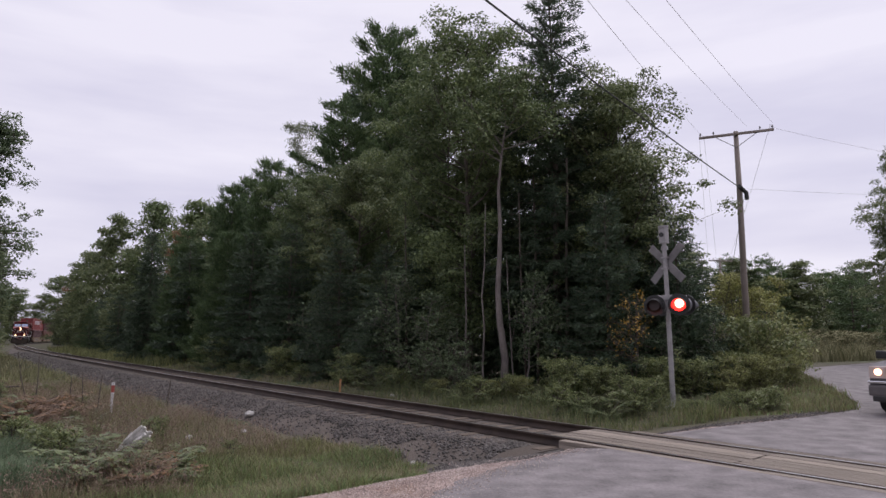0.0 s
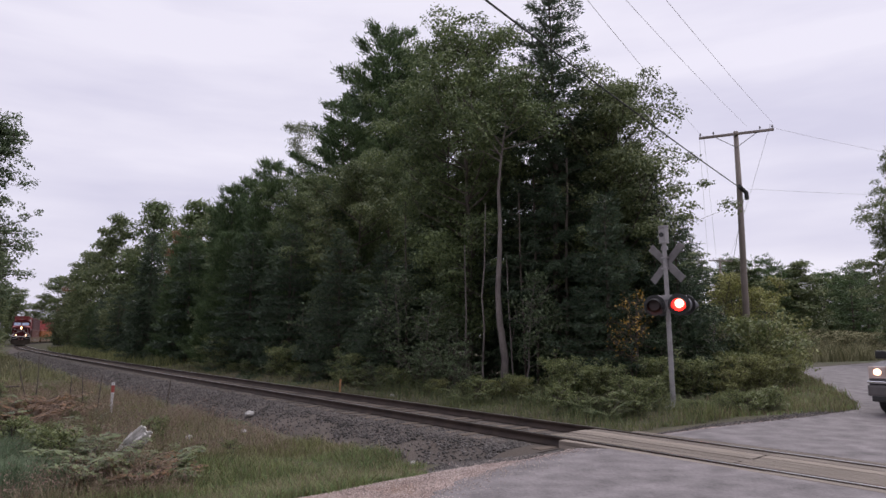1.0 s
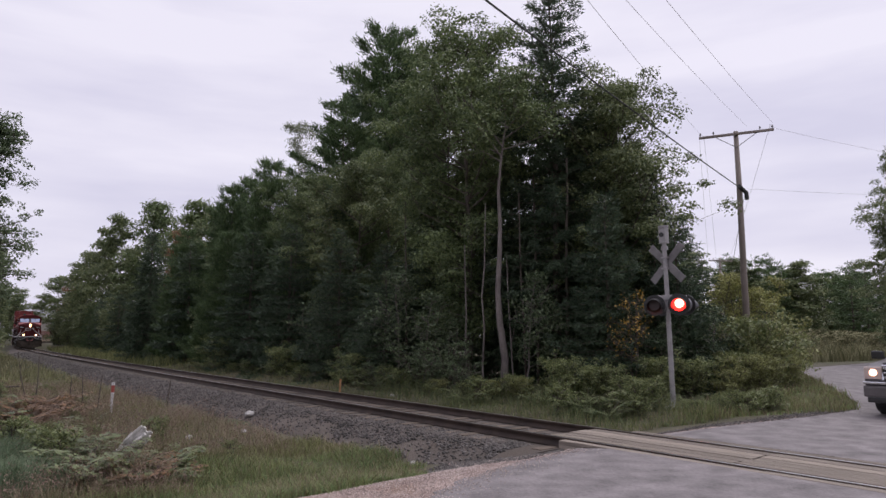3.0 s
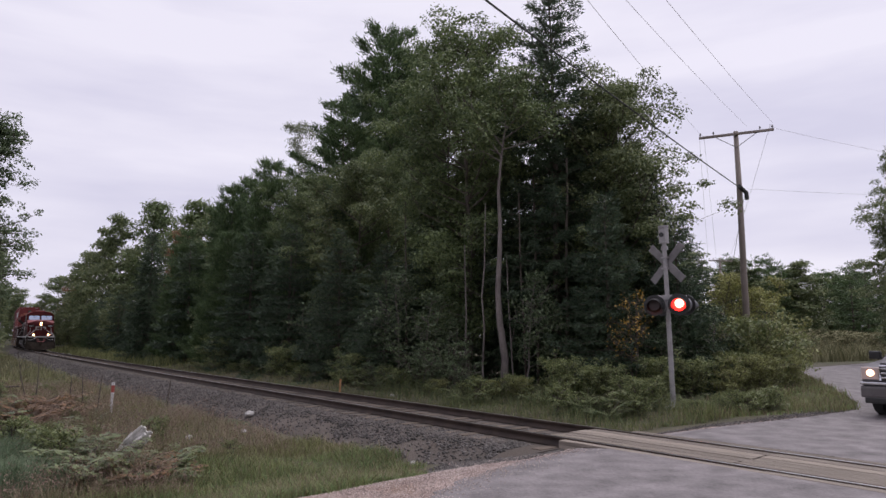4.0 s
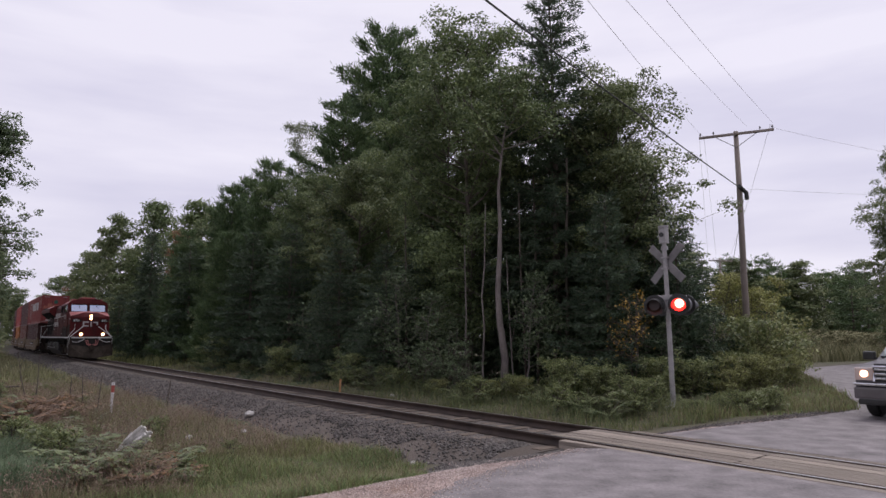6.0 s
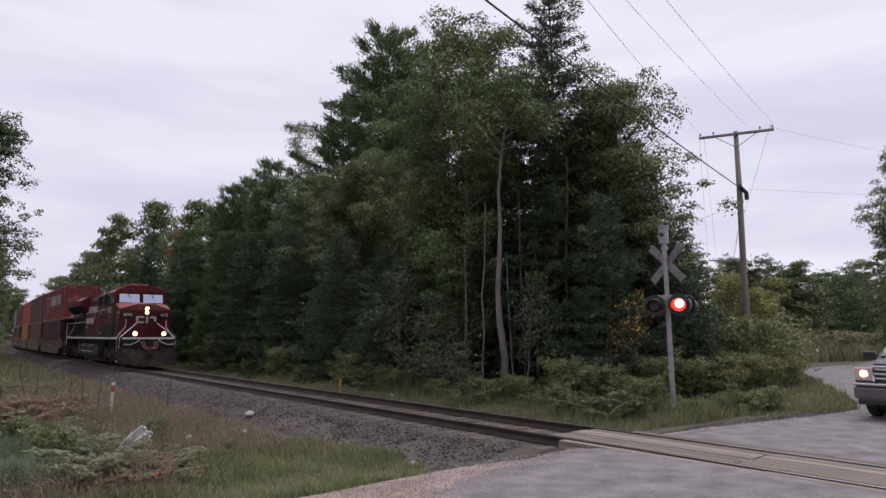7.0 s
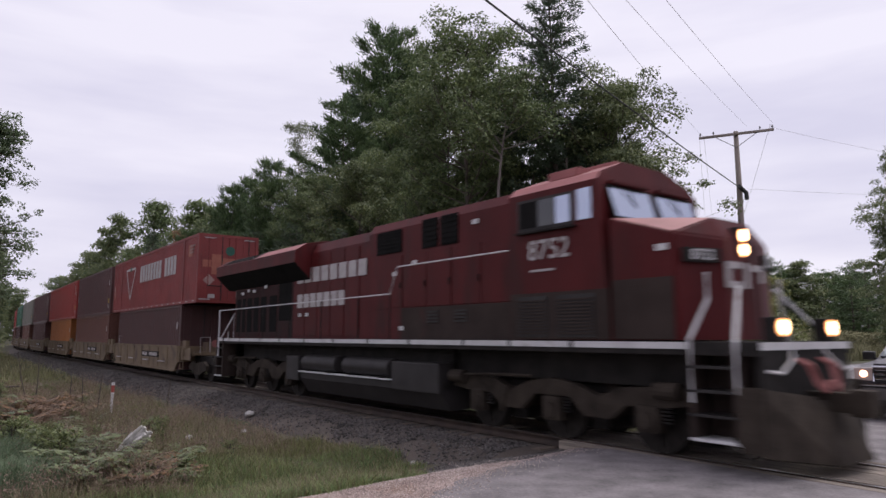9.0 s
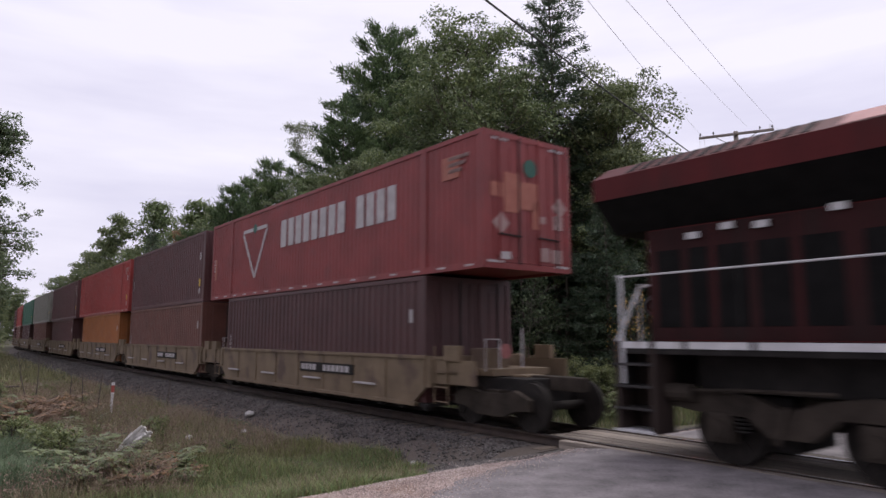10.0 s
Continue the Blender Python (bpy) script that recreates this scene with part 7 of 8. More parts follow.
        ob = tagged(part("dead_stalk", bm, M_BARK), "slim dark dead weed stalk by the ballast", "plant", group="dead stalks")
        ob.matrix_basis = pose(px, py, float(ground_z(px, py)[0]), 0, lean, 0)
    # a low fallen branch beyond the weeds
    bm = bmesh.new()
    tube(bm, [(-0.9, 0, 0.1), (-0.3, 0.1, 0.16), (0.4, -0.05, 0.1), (1.1, 0.05, 0.12)], 0.06, 7, 0.03)
    tube(bm, [(-0.3, 0.1, 0.16), (0.1, 0.2, 0.5)], 0.025, 5, 0.01)
    ob = tagged(part("fallen_branch", bm, M_BARK), "dark fallen branch lying in dry grass", "branch")
    ob.matrix_basis = pose(-18.5, 27.5, float(ground_z(-18.5, 27.5)[0]) + 0.25, 0, 0, 20)


build_small_things()


# ---------------------------------------------------------------- grass, weeds and stones
BALLAST_U = [-3.3, -3.0, -2.5, -1.75, -1.45, 1.45, 1.75, 2.4, 2.8, 3.1]
BALLAST_Z = [-0.95, -0.62, -0.46, -0.24, -0.2, -0.2, -0.24, -0.42, -0.6, -0.95]


def surface_z(x, y):
    """The ground, or the ballast where that lies higher."""
    s, u = to_track(x, y)
    z = ground_z(x, y)
    return np.where((s > -3.2) & (np.abs(u) < 3.3), np.maximum(z, np.interp(u, BALLAST_U, BALLAST_Z)), z)


def blades(name, xy, h, w, mat, seed, label, bend=0.45, patch=0.0, category="grass"):
    """Bent tapered blades rooted on the ground at the points xy."""
    rng = np.random.default_rng(seed)
    k = len(xy)
    z = surface_z(xy[:, 0], xy[:, 1])
    hh = h * rng.uniform(0.4, 1.15, k)
    if patch:
        hh *= 1 + patch * np.sin(xy[:, 0] * 1.9 + np.cos(xy[:, 1] * 1.3) * 2) * np.cos(xy[:, 1] * 1.6 + 0.7)
    az = rng.uniform(0, 2 * np.pi, k)
    d = np.stack([np.cos(az), np.sin(az), np.zeros(k)], 1)
    sd = np.stack([-np.sin(az + rng.normal(size=k)), np.cos(az), np.zeros(k)], 1)
    ww = (w * rng.uniform(0.6, 1.4, k))[:, None]
    b = (bend * rng.uniform(0.2, 1.3, k) * hh)[:, None]
    p0 = np.column_stack([xy, z - 0.03])
    up = np.array([[0, 0, 1.0]])
    p1 = p0 + up * hh[:, None] * 0.55 + d * b * 0.3
    p2 = p0 + up * hh[:, None] * 0.95 + d * b
    v = np.stack([p0 - sd * ww, p0 + sd * ww, p1 + sd * ww * 0.7, p1 - sd * ww * 0.7, p2], 1).reshape(-1, 3)
    i = np.arange(k)[:, None] * 5
    f = np.concatenate([i + np.array([[0, 1, 2]]), i + np.array([[0, 2, 3]]), i + np.array([[3, 2, 4]])])
    ob = raw(name, v, f, mat)
    return tagged(ob, label, category, kind="stuff"), p2


def scatter_su(rng, k, s0, s1, u0, u1, power=1.0):
    s = s0 + (s1 - s0) * rng.uniform(0, 1, k) ** power
    u = rng.uniform(u0, u1, k)
    x, y = on_track(s, u)
    return np.stack([x, y], 1), s, u


def fern_fronds(name, h, fronds, seed, mat, label):
    """A fern: arching fronds, each a thin rib with pairs of narrow leaflets that shorten to the tip."""
    rng = np.random.default_rng(seed)
    root = tagged(new(name), label, "plant", group="ferns")
    ribs, vs = [], []
    for k in range(fronds):
        az = 2 * math.pi * (k + rng.uniform(-0.4, 0.4)) / fronds
        d = np.array([math.cos(az), math.sin(az), 0])
        sd = np.array([-d[1], d[0], 0])
        ln, up = h * rng.uniform(0.7, 1.1), rng.uniform(0.5, 1.0)
        rib = [d * ln * t * 0.85 + np.array([0, 0, ln * up * (t - 0.62 * t * t) * 1.5]) for t in np.linspace(0, 1, 7)]
        ribs.append((rib, 0.006, 0.002))
        rib = np.array(rib)
        for t in np.linspace(0.2, 0.98, 15):
            p = np.array([np.interp(t, np.linspace(0, 1, 7), rib[:, q]) for q in range(3)])
            w = 0.34 * ln * (1.05 - t) ** 0.7 * rng.uniform(0.8, 1.15)
            for s_ in (-1, 1):
                tip = p + (sd * s_ + d * 0.35) * w + np.array([0, 0, -0.15 * w + rng.normal() * 0.02])
                wd = d * 0.026 * h / 0.7
                mid = p * 0.45 + tip * 0.55
                vs += [p, mid + wd, tip, mid - wd]
    tagged(limb_tubes(ribs, "stem", M_BARK, root, 3), kind="stuff")
    raw("leaves", np.array(vs), np.arange(len(vs)).reshape(-1, 4), mat, root)
    return root


def build_vegetation():
    rng = np.random.default_rng(21)
    # turf between the gravel and the hollow
    def beside_gravel(k, reach, y1=12.6):
        y = 6.6 + (y1 - 6.6) * rng.uniform(0, 1, k)
        x = np.interp(y, [6.6, 7.87, 8.4, 8.9, 9.5, 10.5, 11.3, 12.3, 13.1, 14.5, 16], [-2.3, -1.75, -1.4, -1.08, -0.45, -0.4, -0.42, -0.58, -0.95, -2.0, -3.2])
        return np.stack([x + 0.12 * np.sin(y * 5.3) + 0.07 * np.sin(y * 13) + rng.normal(size=k) * 0.07 - reach * rng.uniform(0, 1, k) ** 1.15, y], 1)
    blades("grass", beside_gravel(80000, 4.9, 14.0), 0.15, 0.0042, M_GRASS, 1, "short green roadside grass beside the gravel", patch=0.45, bend=0.7)
    blades("grass", beside_gravel(11000, 4.0, 15.5), 0.24, 0.004, M_DRY, 2, "dry straw-coloured grass among the green", patch=0.4)
    blades("grass", beside_gravel(28000, 4.6, 15.5), 0.18, 0.006, M_WEED, 12, "olive weeds among the roadside grass", patch=0.5, bend=0.8)
    xy, s, u = scatter_su(rng, 9000, 40, 115, 3.0, 8.0)
    blades("grass", xy, 0.7, 0.025, M_WEED, 11, "rough weeds along the far woods", patch=0.4)
    # taller reddish weeds in the hollow
    xy, s, u = scatter_su(rng, 30000, -1.0, 26.0, -9.5, -3.1, 1.3)
    keep = (u < -3.3 - 0.35 * np.sin(s * 0.9) * np.sin(s * 0.37)) & ~((s < 2.0 + 0.4 * np.sin(u * 2)) & (u > -6.6))
    ob, tips = blades("grass", xy[keep], 0.42, 0.0035, M_DRY, 3, "dry grass and weeds in the hollow beside the track", patch=0.5)
    pick = tips[rng.uniform(size=len(tips)) < 0.55]
    c = np.repeat(pick, 4, 0) + rng.normal(size=(len(pick) * 4, 3)) * np.array([0.025, 0.025, 0.08])
    v, f = leaf_mesh(c, 0.034, rng, 0.0, 0.45)
    tagged(raw("seed_heads", v, f, M_SEED), "reddish-brown seed heads over the dry grass", "grass", kind="stuff")
    xy, s, u = scatter_su(rng, 40000, -1.0, 45.0, -12, -3.2, 1.3)
    blades("grass", xy[~((s < 1.0) & (u > -4.4))], 0.26, 0.007, M_WEED, 4, "olive-green weeds mixed into the dry grass", patch=0.6, bend=0.8)
    xy, s, u = scatter_su(rng, 12000, 30, 110, -14, -3.3, 1.0)
    blades("grass", xy, 0.6, 0.02, M_BRUSH, 5, "dull dry brush along the far stretch of track", patch=0.4)
    # a stand of tall blue-green grass in the corner
    heart = np.array([(-6.9, 10.9), (-6.5, 10.5), (-8.0, 12.6), (-7.3, 11.4), (-7.7, 11.9), (-8.5, 13.3), (-6.6, 10.2)])
    xy = heart[rng.integers(0, len(heart), 7000)] + rng.normal(size=(7000, 2)) * 0.28
    blades("grass", xy, 0.62, 0.0062, M_BLUEWEED, 13, "tall blue-green grass in the hollow", patch=0.3, bend=0.75)
    # ferns and leafy weeds, low and broad, before the camera
    fern = put(fern_fronds("fern", 0.72, 13, 31, M_LEAF_WARM, "olive-green fern in the hollow"), -7.6, 13.2)
    rust = put(fern_fronds("fern", 0.7, 12, 33, M_LEAF_RUST, "rusty brown withered fern"), -9.2, 15.8)
    weed = put(broadleaf("weed_clump", 0.75, 0.45, 0.1, 1500, 0.052, 32, leaf=M_LEAF_MID, lump=0.15, twigs=1, limbs=16, trunk_r=0.012, label="leafy olive-green weed clump among grass", category="plant", stems=4), -7.4, 12.6)
    rnd = random.Random(7)
    tagged(weed, group="weed clumps")
    spots = [(fern, -6.1, 11.4, 1.0), (fern, -5.5, 11.2, 0.9), (fern, -5.2, 11.5, 0.85), (rust, -5.0, 11.3, 0.75), (fern, -6.3, 12.9, 0.9), (fern, -5.0, 12.4, 0.8), (rust, -5.3, 11.9, 0.8), (fern, -6.4, 12.3, 1.0), (rust, -4.7, 12.2, 0.65),
             (fern, -5.8, 12.2, 0.9), (rust, -6.0, 11.8, 0.8), (fern, -4.6, 11.6, 0.6), (rust, -5.6, 12.7, 0.7), (fern, -7.2, 13.2, 1.1), (fern, -8.0, 14.2, 1.1), (fern, -5.5, 13.4, 0.7), (weed, -6.9, 12.4, 1.0), (weed, -8.6, 13.6, 1.1),
             (rust, -12.6, 20.9, 1.5), (rust, -12.9, 22.4, 1.4), (rust, -11.9, 19.6, 1.4), (rust, -11.3, 18.6, 1.2), (rust, -13.6, 21.6, 1.3), (rust, -12.2, 19.0, 1.2), (rust, -10.9, 19.8, 1.0), (fern, -12.4, 18.2, 1.2), (fern, -9.9, 15.4, 1.1), (weed, -11.6, 16.6, 1.0),
             (fern, -13.5, 20.2, 1.0), (weed, -15, 22.5, 1.2), (weed, -16.5, 24, 1.1), (fern, -18, 25, 1.3), (weed, -19.5, 28.5, 1.3), (weed, -21, 30, 1.3), (weed, -23.5, 33, 1.4), (weed, -26, 37, 1.5), (weed, -29, 41, 1.6), (weed, -7.0, 16.4, 0.8), (weed, -4.5, 14.4, 0.5)]
    for k in range(64):
        s_, u_ = rnd.uniform(2.0, 24), rnd.uniform(-9.5, -4.2)
        x, y = on_track(s_, u_)
        if abs(x + 6.3) < 1.2 and abs(y - 13.4) < 1.5:
            continue
        spots.append((rnd.choice([fern, weed, weed, rust]), float(x), float(y), rnd.uniform(0.3, 0.6)))
    # low growth between the far rail and the woods
    for k in range(56):
        s_, u_ = -0.5 + 34 * rnd.random() ** 1.3, rnd.uniform(4.4, 7.4)
        x, y = on_track(s_, u_)
        spots.append((rnd.choice([fern, weed, weed, weed]), float(x), float(y), rnd.uniform(0.6, 1.25)))
    for k in range(16):
        s_, u_ = rnd.uniform(-3.0, 0.0), rnd.uniform(6.0, 8.5)
        x, y = on_track(s_, u_)
        spots.append((rnd.choice([fern, weed, weed]), float(x), float(y), rnd.uniform(0.5, 0.9)))
    for ob, x, y, sc in spots:
        put_copy(ob, x, y, rnd.uniform(0, 6.28), sc * rnd.uniform(0.8, 1.0) * (1.0 if ob is weed else 1.4), 0.05, rnd.uniform(1.0, 1.35))
    # the far side of the line
    def behind_road_edge(k, s1, u1, power):
        xy, s, u = scatter_su(rng, k, -5.2, s1, 2.9, u1, power)
        left = -1.0 - 0.62 * np.clip(u - 2.2, 0, 2) - 0.36 * np.clip(u - 4.2, 0, 5)
        return xy[s > left + 0.15 * np.sin(u * 5) + rng.normal(size=k) * 0.12]
    blades("grass", behind_road_edge(22000, 45, 9.0, 1.4), 0.24, 0.007, M_WEED, 6, "green and yellow weeds along the far side of the line", patch=0.6, bend=0.8)
    blades("grass", behind_road_edge(9000, 40, 8.2, 1.5), 0.24, 0.005, M_DRY, 7, "dry grass along the far side of the line", patch=0.6)
    blades("grass", behind_road_edge(7000, 12, 7.0, 1.3), 0.45, 0.006, M_LEAF_WARM, 14, "taller dark weeds before the woods", patch=0.7)
    # grass wedge inside the bend of the road, and the verge beyond it
    t = rng.uniform(size=(26000, 2))
    ly = 16.5 + t[:, 0] * 18
    right = np.interp(ly, [15, 16.95, 18.8, 24.3, 31.2, 35], [7.6, 10.2, 11.4, 13.8, 16.7, 18.3])
    lx = right - t[:, 1] ** 1.2 * np.interp(ly, [15, 20, 26, 35], [4.5, 4.5, 4.0, 3.0])
    lx = lx + rng.normal(size=26000) * 0.12
    blades("grass", np.stack([lx, ly], 1)[:9000], 0.17, 0.009, M_GRASS, 8, "short green verge inside the bend of the road", patch=0.4, bend=0.7)
    blades("grass", np.stack([lx, ly], 1)[9000:20000], 0.24, 0.009, M_WEED, 15, "olive weeds on the verge inside the bend", patch=0.6, bend=0.7)
    blades("grass", np.stack([lx, ly], 1)[20000:], 0.28, 0.007, M_DRY, 16, "dry seeding grass on the verge inside the bend", patch=0.5)
    t = rng.uniform(size=(9000, 2))
    ly = 30 + t[:, 0] * 22
    lx = np.interp(ly, [29.9, 33.5, 37.6, 45, 54], [19.9, 21.6, 25.2, 35, 52]) + t[:, 1] * 9
    blades("grass", np.stack([lx, ly], 1), 0.22, 0.016, M_GRASS, 9, "green verge on the outer side of the bend")
    # tall dull brush in the open field
    t = rng.uniform(size=(26000, 2))
    ly = 46 + t[:, 0] ** 1.3 * 48
    lx = np.interp(ly, [46, 50, 60, 75, 94], [23, 26, 27, 32, 38]) + t[:, 1] * np.interp(ly, [46, 60, 94], [18, 32, 50])
    far = ly > np.interp(lx, [20, 31.7, 48, 90], [44, 50, 60, 77])
    blades("brush", np.stack([lx, ly], 1)[far], 1.05, 0.04, M_BRUSH, 10, "tall dull brush in the open field", bend=0.5, patch=0.6, category="brush")
    # shrubs: one built, the rest copies
    shrub = put(broadleaf("shrub", 2.6, 1.3, 0.05, 3400, 0.12, 41, leaf=M_LEAF_MID, lump=0.36, twigs=1, limbs=45, trunk_r=0.03, label="leafy green shrub at the edge of the woods", category="shrub", stems=5), 11.8, 25.0)
    light = put(broadleaf("shrub", 2.4, 1.3, 0.05, 3400, 0.115, 42, leaf=M_LEAF_LIGHT, lump=0.36, twigs=1, limbs=45, trunk_r=0.03, label="light yellow-green shrub by the road", category="shrub", stems=5), 13.4, 27.0)
    gold = put(broadleaf("shrub", 3.6, 0.8, 0.3, 420, 0.1, 43, leaf=M_LEAF_AUTUMN, lump=0.3, limbs=30, trunk_r=0.03, label="slender sapling with yellow autumn leaves", category="shrub", stems=2), 6.5, 22.9)
    pale = put(broadleaf("shrub", 1.8, 0.8, 0.1, 1200, 0.09, 44, leaf=M_LEAF_COOL, lump=0.3, limbs=26, trunk_r=0.02, label="grey-green leafy shrub before dark firs", category="shrub", stems=4), -1.0, 27.0)
    far_shrub = put(broadleaf("shrub", 2.6, 1.4, 0.04, 1500, 0.2, 45, leaf=M_BRUSH, twigs=0, lump=0.5, limbs=26, trunk_r=0.03, label="dull olive shrub in the open field", category="shrub", stems=4), 30.0, 70.0)
    for ob in (shrub, light, gold, pale, far_shrub):
        tagged(ob, group="shrubs")
    for ob, x, y, sc in [(shrub, 12.9, 26.6, 0.65), (light, 12.2, 27.8, 0.7), (light, 14.8, 33.2, 0.7), (light, 13.8, 33.5, 0.7), (shrub, 14.4, 29.0, 0.6), (shrub, 15.2, 30.2, 0.65), (light, 12.0, 24.6, 0.6),
                         (shrub, 10.6, 24.0, 0.6), (light, 11.0, 23.2, 0.5), (light, 9.6, 22.6, 0.42), (light, 12.9, 25.0, 0.5), (light, 10.2, 23.4, 0.6), (light, 11.8, 26.0, 0.8),
                         (shrub, 3.9, 22.8, 0.5), (shrub, 4.9, 22.0, 0.4), (shrub, 5.4, 22.3, 0.45), (shrub, 7.4, 22.6, 0.5), (shrub, 8.4, 23.0, 0.55), (light, 6.6, 21.8, 0.3), (pale, 0.6, 25.2, 0.6), (pale, -0.4, 26.4, 0.7),
                         (pale, -2.9, 28.4, 0.6), (pale, 0.2, 25.9, 1.0), (shrub, -4.3, 29.8, 0.5), (shrub, -8.6, 35.8, 0.6), (shrub, -14.5, 42.8, 0.7),
                         (pale, -2.0, 26.8, 0.4), (light, -0.2, 25.0, 0.25), (light, 1.7, 23.6, 0.25), (light, 2.6, 22.8, 0.3), (shrub, -44, 64.5, 1.0), (shrub, -41.5, 62, 0.9)]:
        put_copy(ob, x, y, rnd.uniform(0, 6.28), sc * rnd.uniform(0.9, 1.1), 0.05, rnd.uniform(1.0, 1.3))
    for i in range(30):
        put_copy(far_shrub, 24 + i * 2.2 + rnd.uniform(-1, 1), 82 + rnd.uniform(0, 6) + max(0, i - 12) * 0.6, rnd.uniform(0, 6.28), rnd.uniform(0.6, 1.0), 0.05, 1.5)
    for i in range(26):
        x = 22 + rnd.uniform(0, 46)
        y = 56 + rnd.uniform(0, 34) + max(0, x - 32) * 0.5
        put_copy(far_shrub, x, y, rnd.uniform(0, 6.28), rnd.uniform(0.45, 0.85), 0.05, 1.4)


def stones(name, p, r, mat, seed, label, category):
    """Angular broken stones: skewed octahedra."""
    rng = np.random.default_rng(seed)
    k = len(p)
    base = np.array([[1, 0, 0], [-1, 0, 0], [0, 1, 0], [0, -1, 0], [0, 0, 1], [0, 0, -1]], float)
    v = base[None] * (r * rng.uniform(0.5, 1.4, (k, 6, 1))) + rng.normal(size=(k, 6, 3)) * r * 0.25
    a = rng.uniform(0, 6.28, k)
    ca, sa = np.cos(a)[:, None], np.sin(a)[:, None]
    tilt = rng.normal(size=(k, 1)) * 0.6
    x, y, z = v[..., 0], v[..., 1], v[..., 2]
    y, z = y * np.cos(tilt) - z * np.sin(tilt), y * np.sin(tilt) + z * np.cos(tilt)
    v = np.stack([x * ca - y * sa, x * sa + y * ca, z * 0.8], 2) + p[:, None]
    tri = np.array([[0, 2, 4], [2, 1, 4], [1, 3, 4], [3, 0, 4], [2, 0, 5], [1, 2, 5], [3, 1, 5], [0, 3, 5]])
    f = (np.arange(k)[:, None, None] * 6 + tri[None]).reshape(-1, 3)
    return tagged(raw(name, v.reshape(-1, 3), f, mat), label, category, kind="stuff")


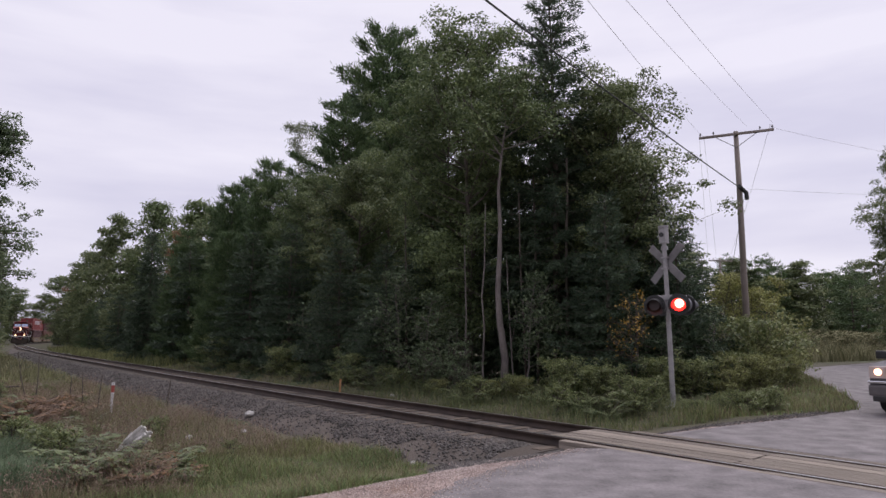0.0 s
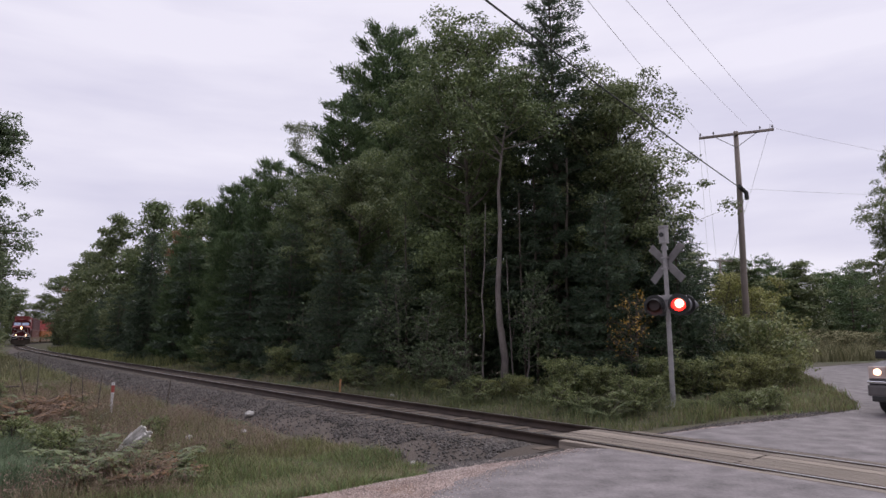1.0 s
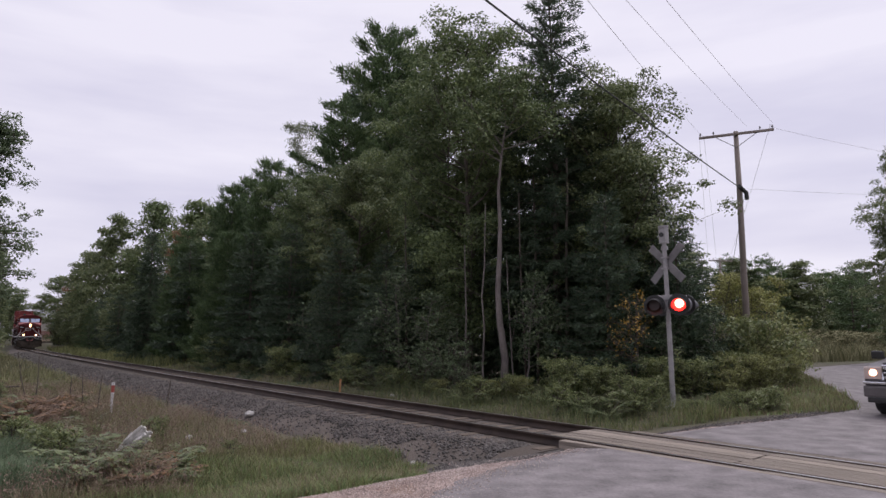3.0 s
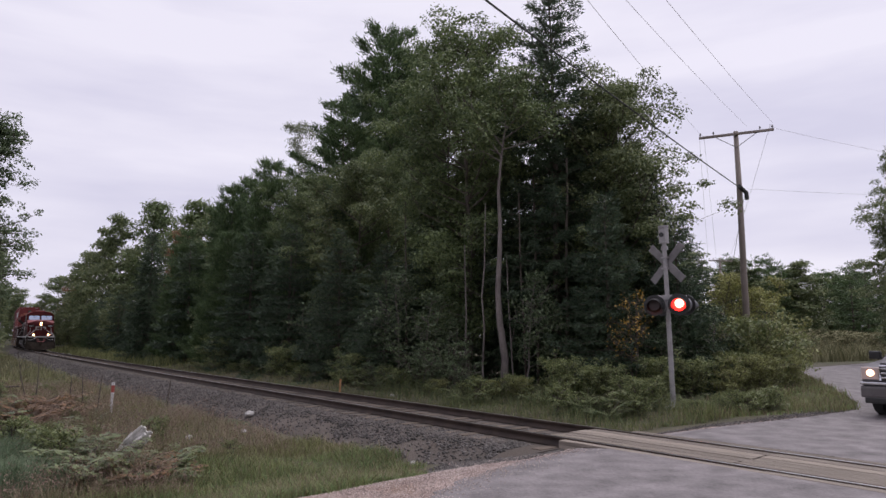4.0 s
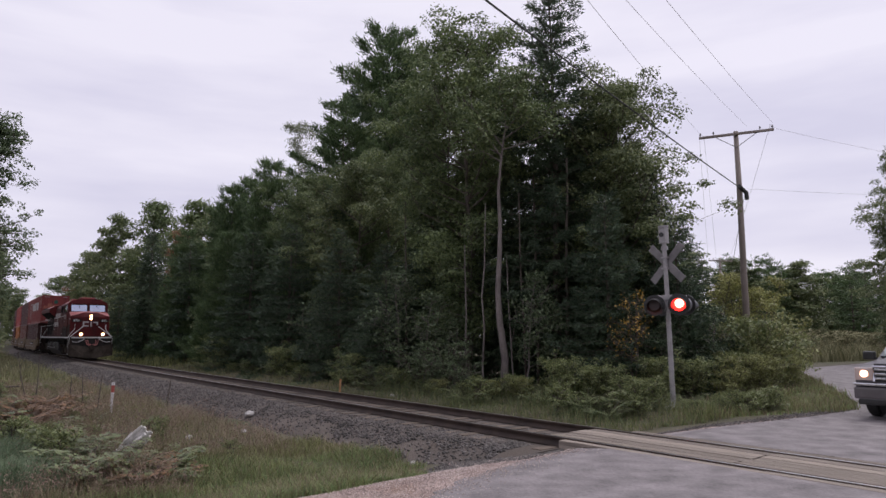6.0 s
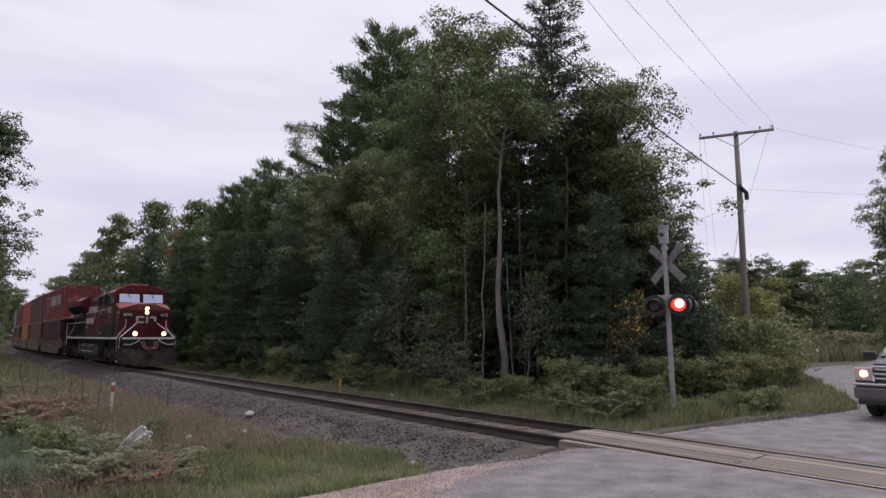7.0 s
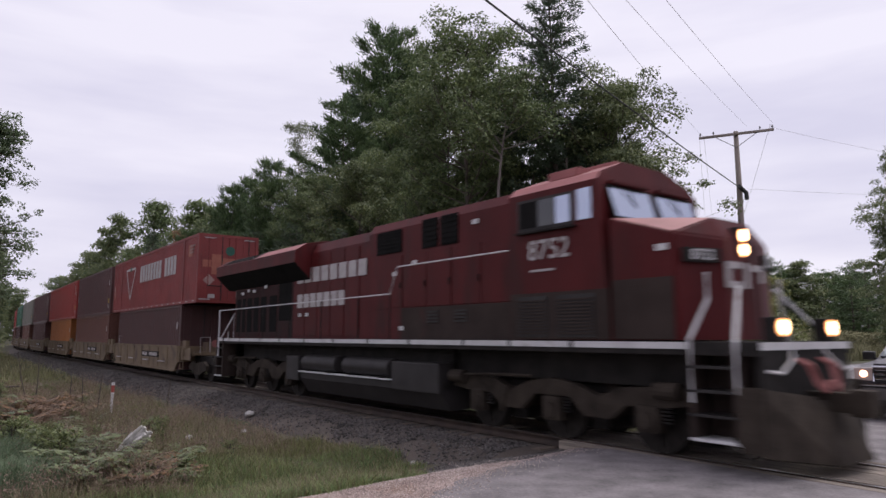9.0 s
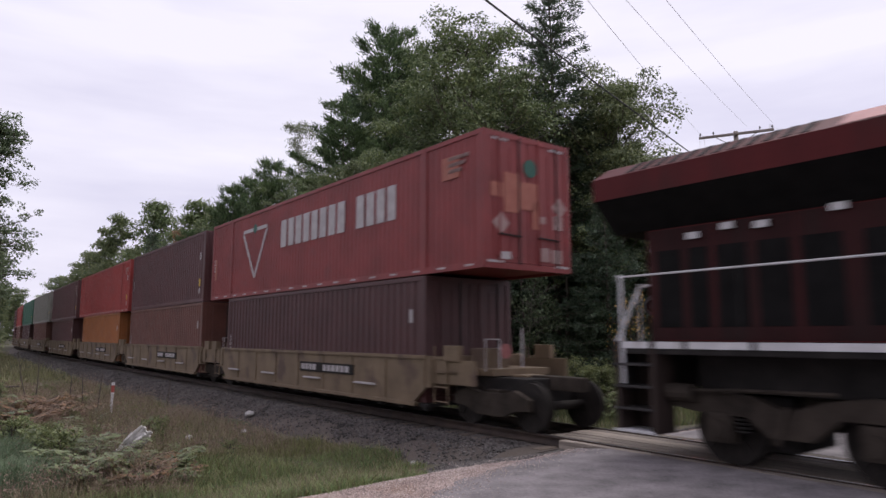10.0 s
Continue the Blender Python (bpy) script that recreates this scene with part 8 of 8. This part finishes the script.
def build_stones():
    rng = np.random.default_rng(8)
    pu = [-3.3, -3.0, -2.5, -1.75, -1.45, -1.0, 0, 1.0, 1.45, 1.75, 2.4, 2.8, 3.1]
    pz = [-0.7, -0.62, -0.46, -0.24, -0.205, -0.2, -0.205, -0.2, -0.205, -0.24, -0.42, -0.6, -0.7]
    s = -2.6 + 42 * rng.uniform(size=26000) ** 1.5
    u = np.where(rng.uniform(size=26000) < 0.72, rng.uniform(-3.35, -0.9, 26000), rng.uniform(-0.68, 3.0, 26000))
    bare = (u > -2.15 - 0.3 * np.sin(s * 1.1) - 0.15 * np.sin(s * 3.7)) | (s > 9 + rng.normal(size=26000)) | (rng.uniform(size=26000) < 0.25)
    s, u = s[bare], u[bare]
    x, y = on_track(s, u)
    z = np.interp(u, pu, pz) + 0.005
    stones("ballast_stones", np.stack([x, y, z], 1), 0.035, M_STONE, 4, "grey crushed ballast stones along the rails", "gravel")
    s = 39 + 50 * rng.uniform(size=9000)
    u = rng.uniform(-3.3, -0.9, 9000)
    x, y = on_track(s, u)
    stones("ballast_stones", np.stack([x, y, np.interp(u, pu, pz)], 1), 0.05, M_STONE, 5, "grey crushed ballast stones further off", "gravel")
    # pebbles strewn over the shoulder, thinning out over the edge of the asphalt
    t = rng.uniform(size=(15000, 2))
    yy = 6.4 + 5.4 * t[:, 0]
    xl = np.interp(yy, [6.4, 7.87, 8.9, 9.5, 10.5, 11.35], [-2.4, -1.75, -1.08, -0.45, -0.36, 0.1])
    xr = np.interp(yy, [6.4, 7.5, 8.82, 10.3, 11.07, 11.8], [-0.5, -0.35, 0.24, 1.2, 1.97, 2.1])
    xx = xl + (xr - xl) * t[:, 1] + rng.exponential(0.16, 15000)
    stones("pebbles", np.stack([xx, yy, ground_z(xx, yy) + np.where(xx > xr, 0.037, 0.022)], 1), 0.0085, M_PEBBLE, 6, "pale pebbles strewn over the gravel shoulder", "gravel")
    q = rng.uniform(size=(2600, 2))
    yy = 10.4 + 2.0 * q[:, 0]
    xx = np.interp(yy, [10.4, 11.2, 12.4], [-1.2, -0.6, 0.2]) + 2.4 * q[:, 1]
    stones("pebbles", np.stack([xx, yy, ground_z(xx, yy) + 0.02], 1), 0.022, M_STONE, 9, "dark stray ballast on the dirt by the crossing", "gravel")
    xx = np.interp(t[:3000, 0], [0, 0.25, 0.6, 1], [4.0, 5.6, 8.4, 10.2]) + rng.normal(size=3000) * 0.35
    yy = np.interp(t[:3000, 0], [0, 0.25, 0.6, 1], [14.6, 14.5, 15.85, 17.1]) + rng.normal(size=3000) * 0.18
    stones("pebbles", np.stack([xx, yy, ground_z(xx, yy) + 0.025], 1), 0.018, M_STONE, 7, "grey pebbles along the far edge of the road", "gravel")


M_PEBBLE = material("pale_pebbles", (0.2, 0.155, 0.14), (0.6, 0.5, 0.46), 0.9, 2, 40, 0.2, island=0.8)
build_vegetation()
build_stones()


# ---------------------------------------------------------------- what moves
def motions():
    ticks = [0.5 * i for i in range(21)]
    for ob, off, b, *z in TRAIN:
        walk(ob, [(t, car_pose(s_front(t) + off, b, z[0] if z else 0.0)) for t in ticks])
    # the wheels roll
    for ob, dx, r in SPINNING:
        rows = []
        for k in range(301):
            t = k / 30
            a = math.degrees((155.04 - s_front(t)) / r)
            rows.append((t, pose(dx, 0, r, 0, a, 0)))
        walk(ob, rows)
    # the pickup creeps up to the crossing and stops
    heading = 221.0
    hx, hy = math.cos(radians(heading)), math.sin(radians(heading))
    creep = [(0, 0.0), (1, 0.04), (2, 0.14), (2.5, 0.2), (3.2, 0.3), (4, 0.42), (4.5, 0.54), (5, 0.65), (5.5, 0.73), (6.8, 0.77), (8, 0.78), (10, 0.78)]
    walk(PICKUP, [(t, pose(9.79 + 1.25 * hx * (d - 0.78), 14.35 + 1.25 * hy * (d - 0.78), -0.01, 0, 0, heading)) for t, d in creep])
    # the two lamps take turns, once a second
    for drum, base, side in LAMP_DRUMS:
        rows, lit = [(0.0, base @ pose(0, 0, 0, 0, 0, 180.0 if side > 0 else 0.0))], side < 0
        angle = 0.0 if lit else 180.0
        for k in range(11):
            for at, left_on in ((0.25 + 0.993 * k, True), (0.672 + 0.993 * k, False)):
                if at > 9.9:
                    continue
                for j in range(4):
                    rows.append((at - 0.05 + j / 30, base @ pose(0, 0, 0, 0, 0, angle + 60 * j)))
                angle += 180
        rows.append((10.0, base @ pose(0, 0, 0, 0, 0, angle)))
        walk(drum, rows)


motions()
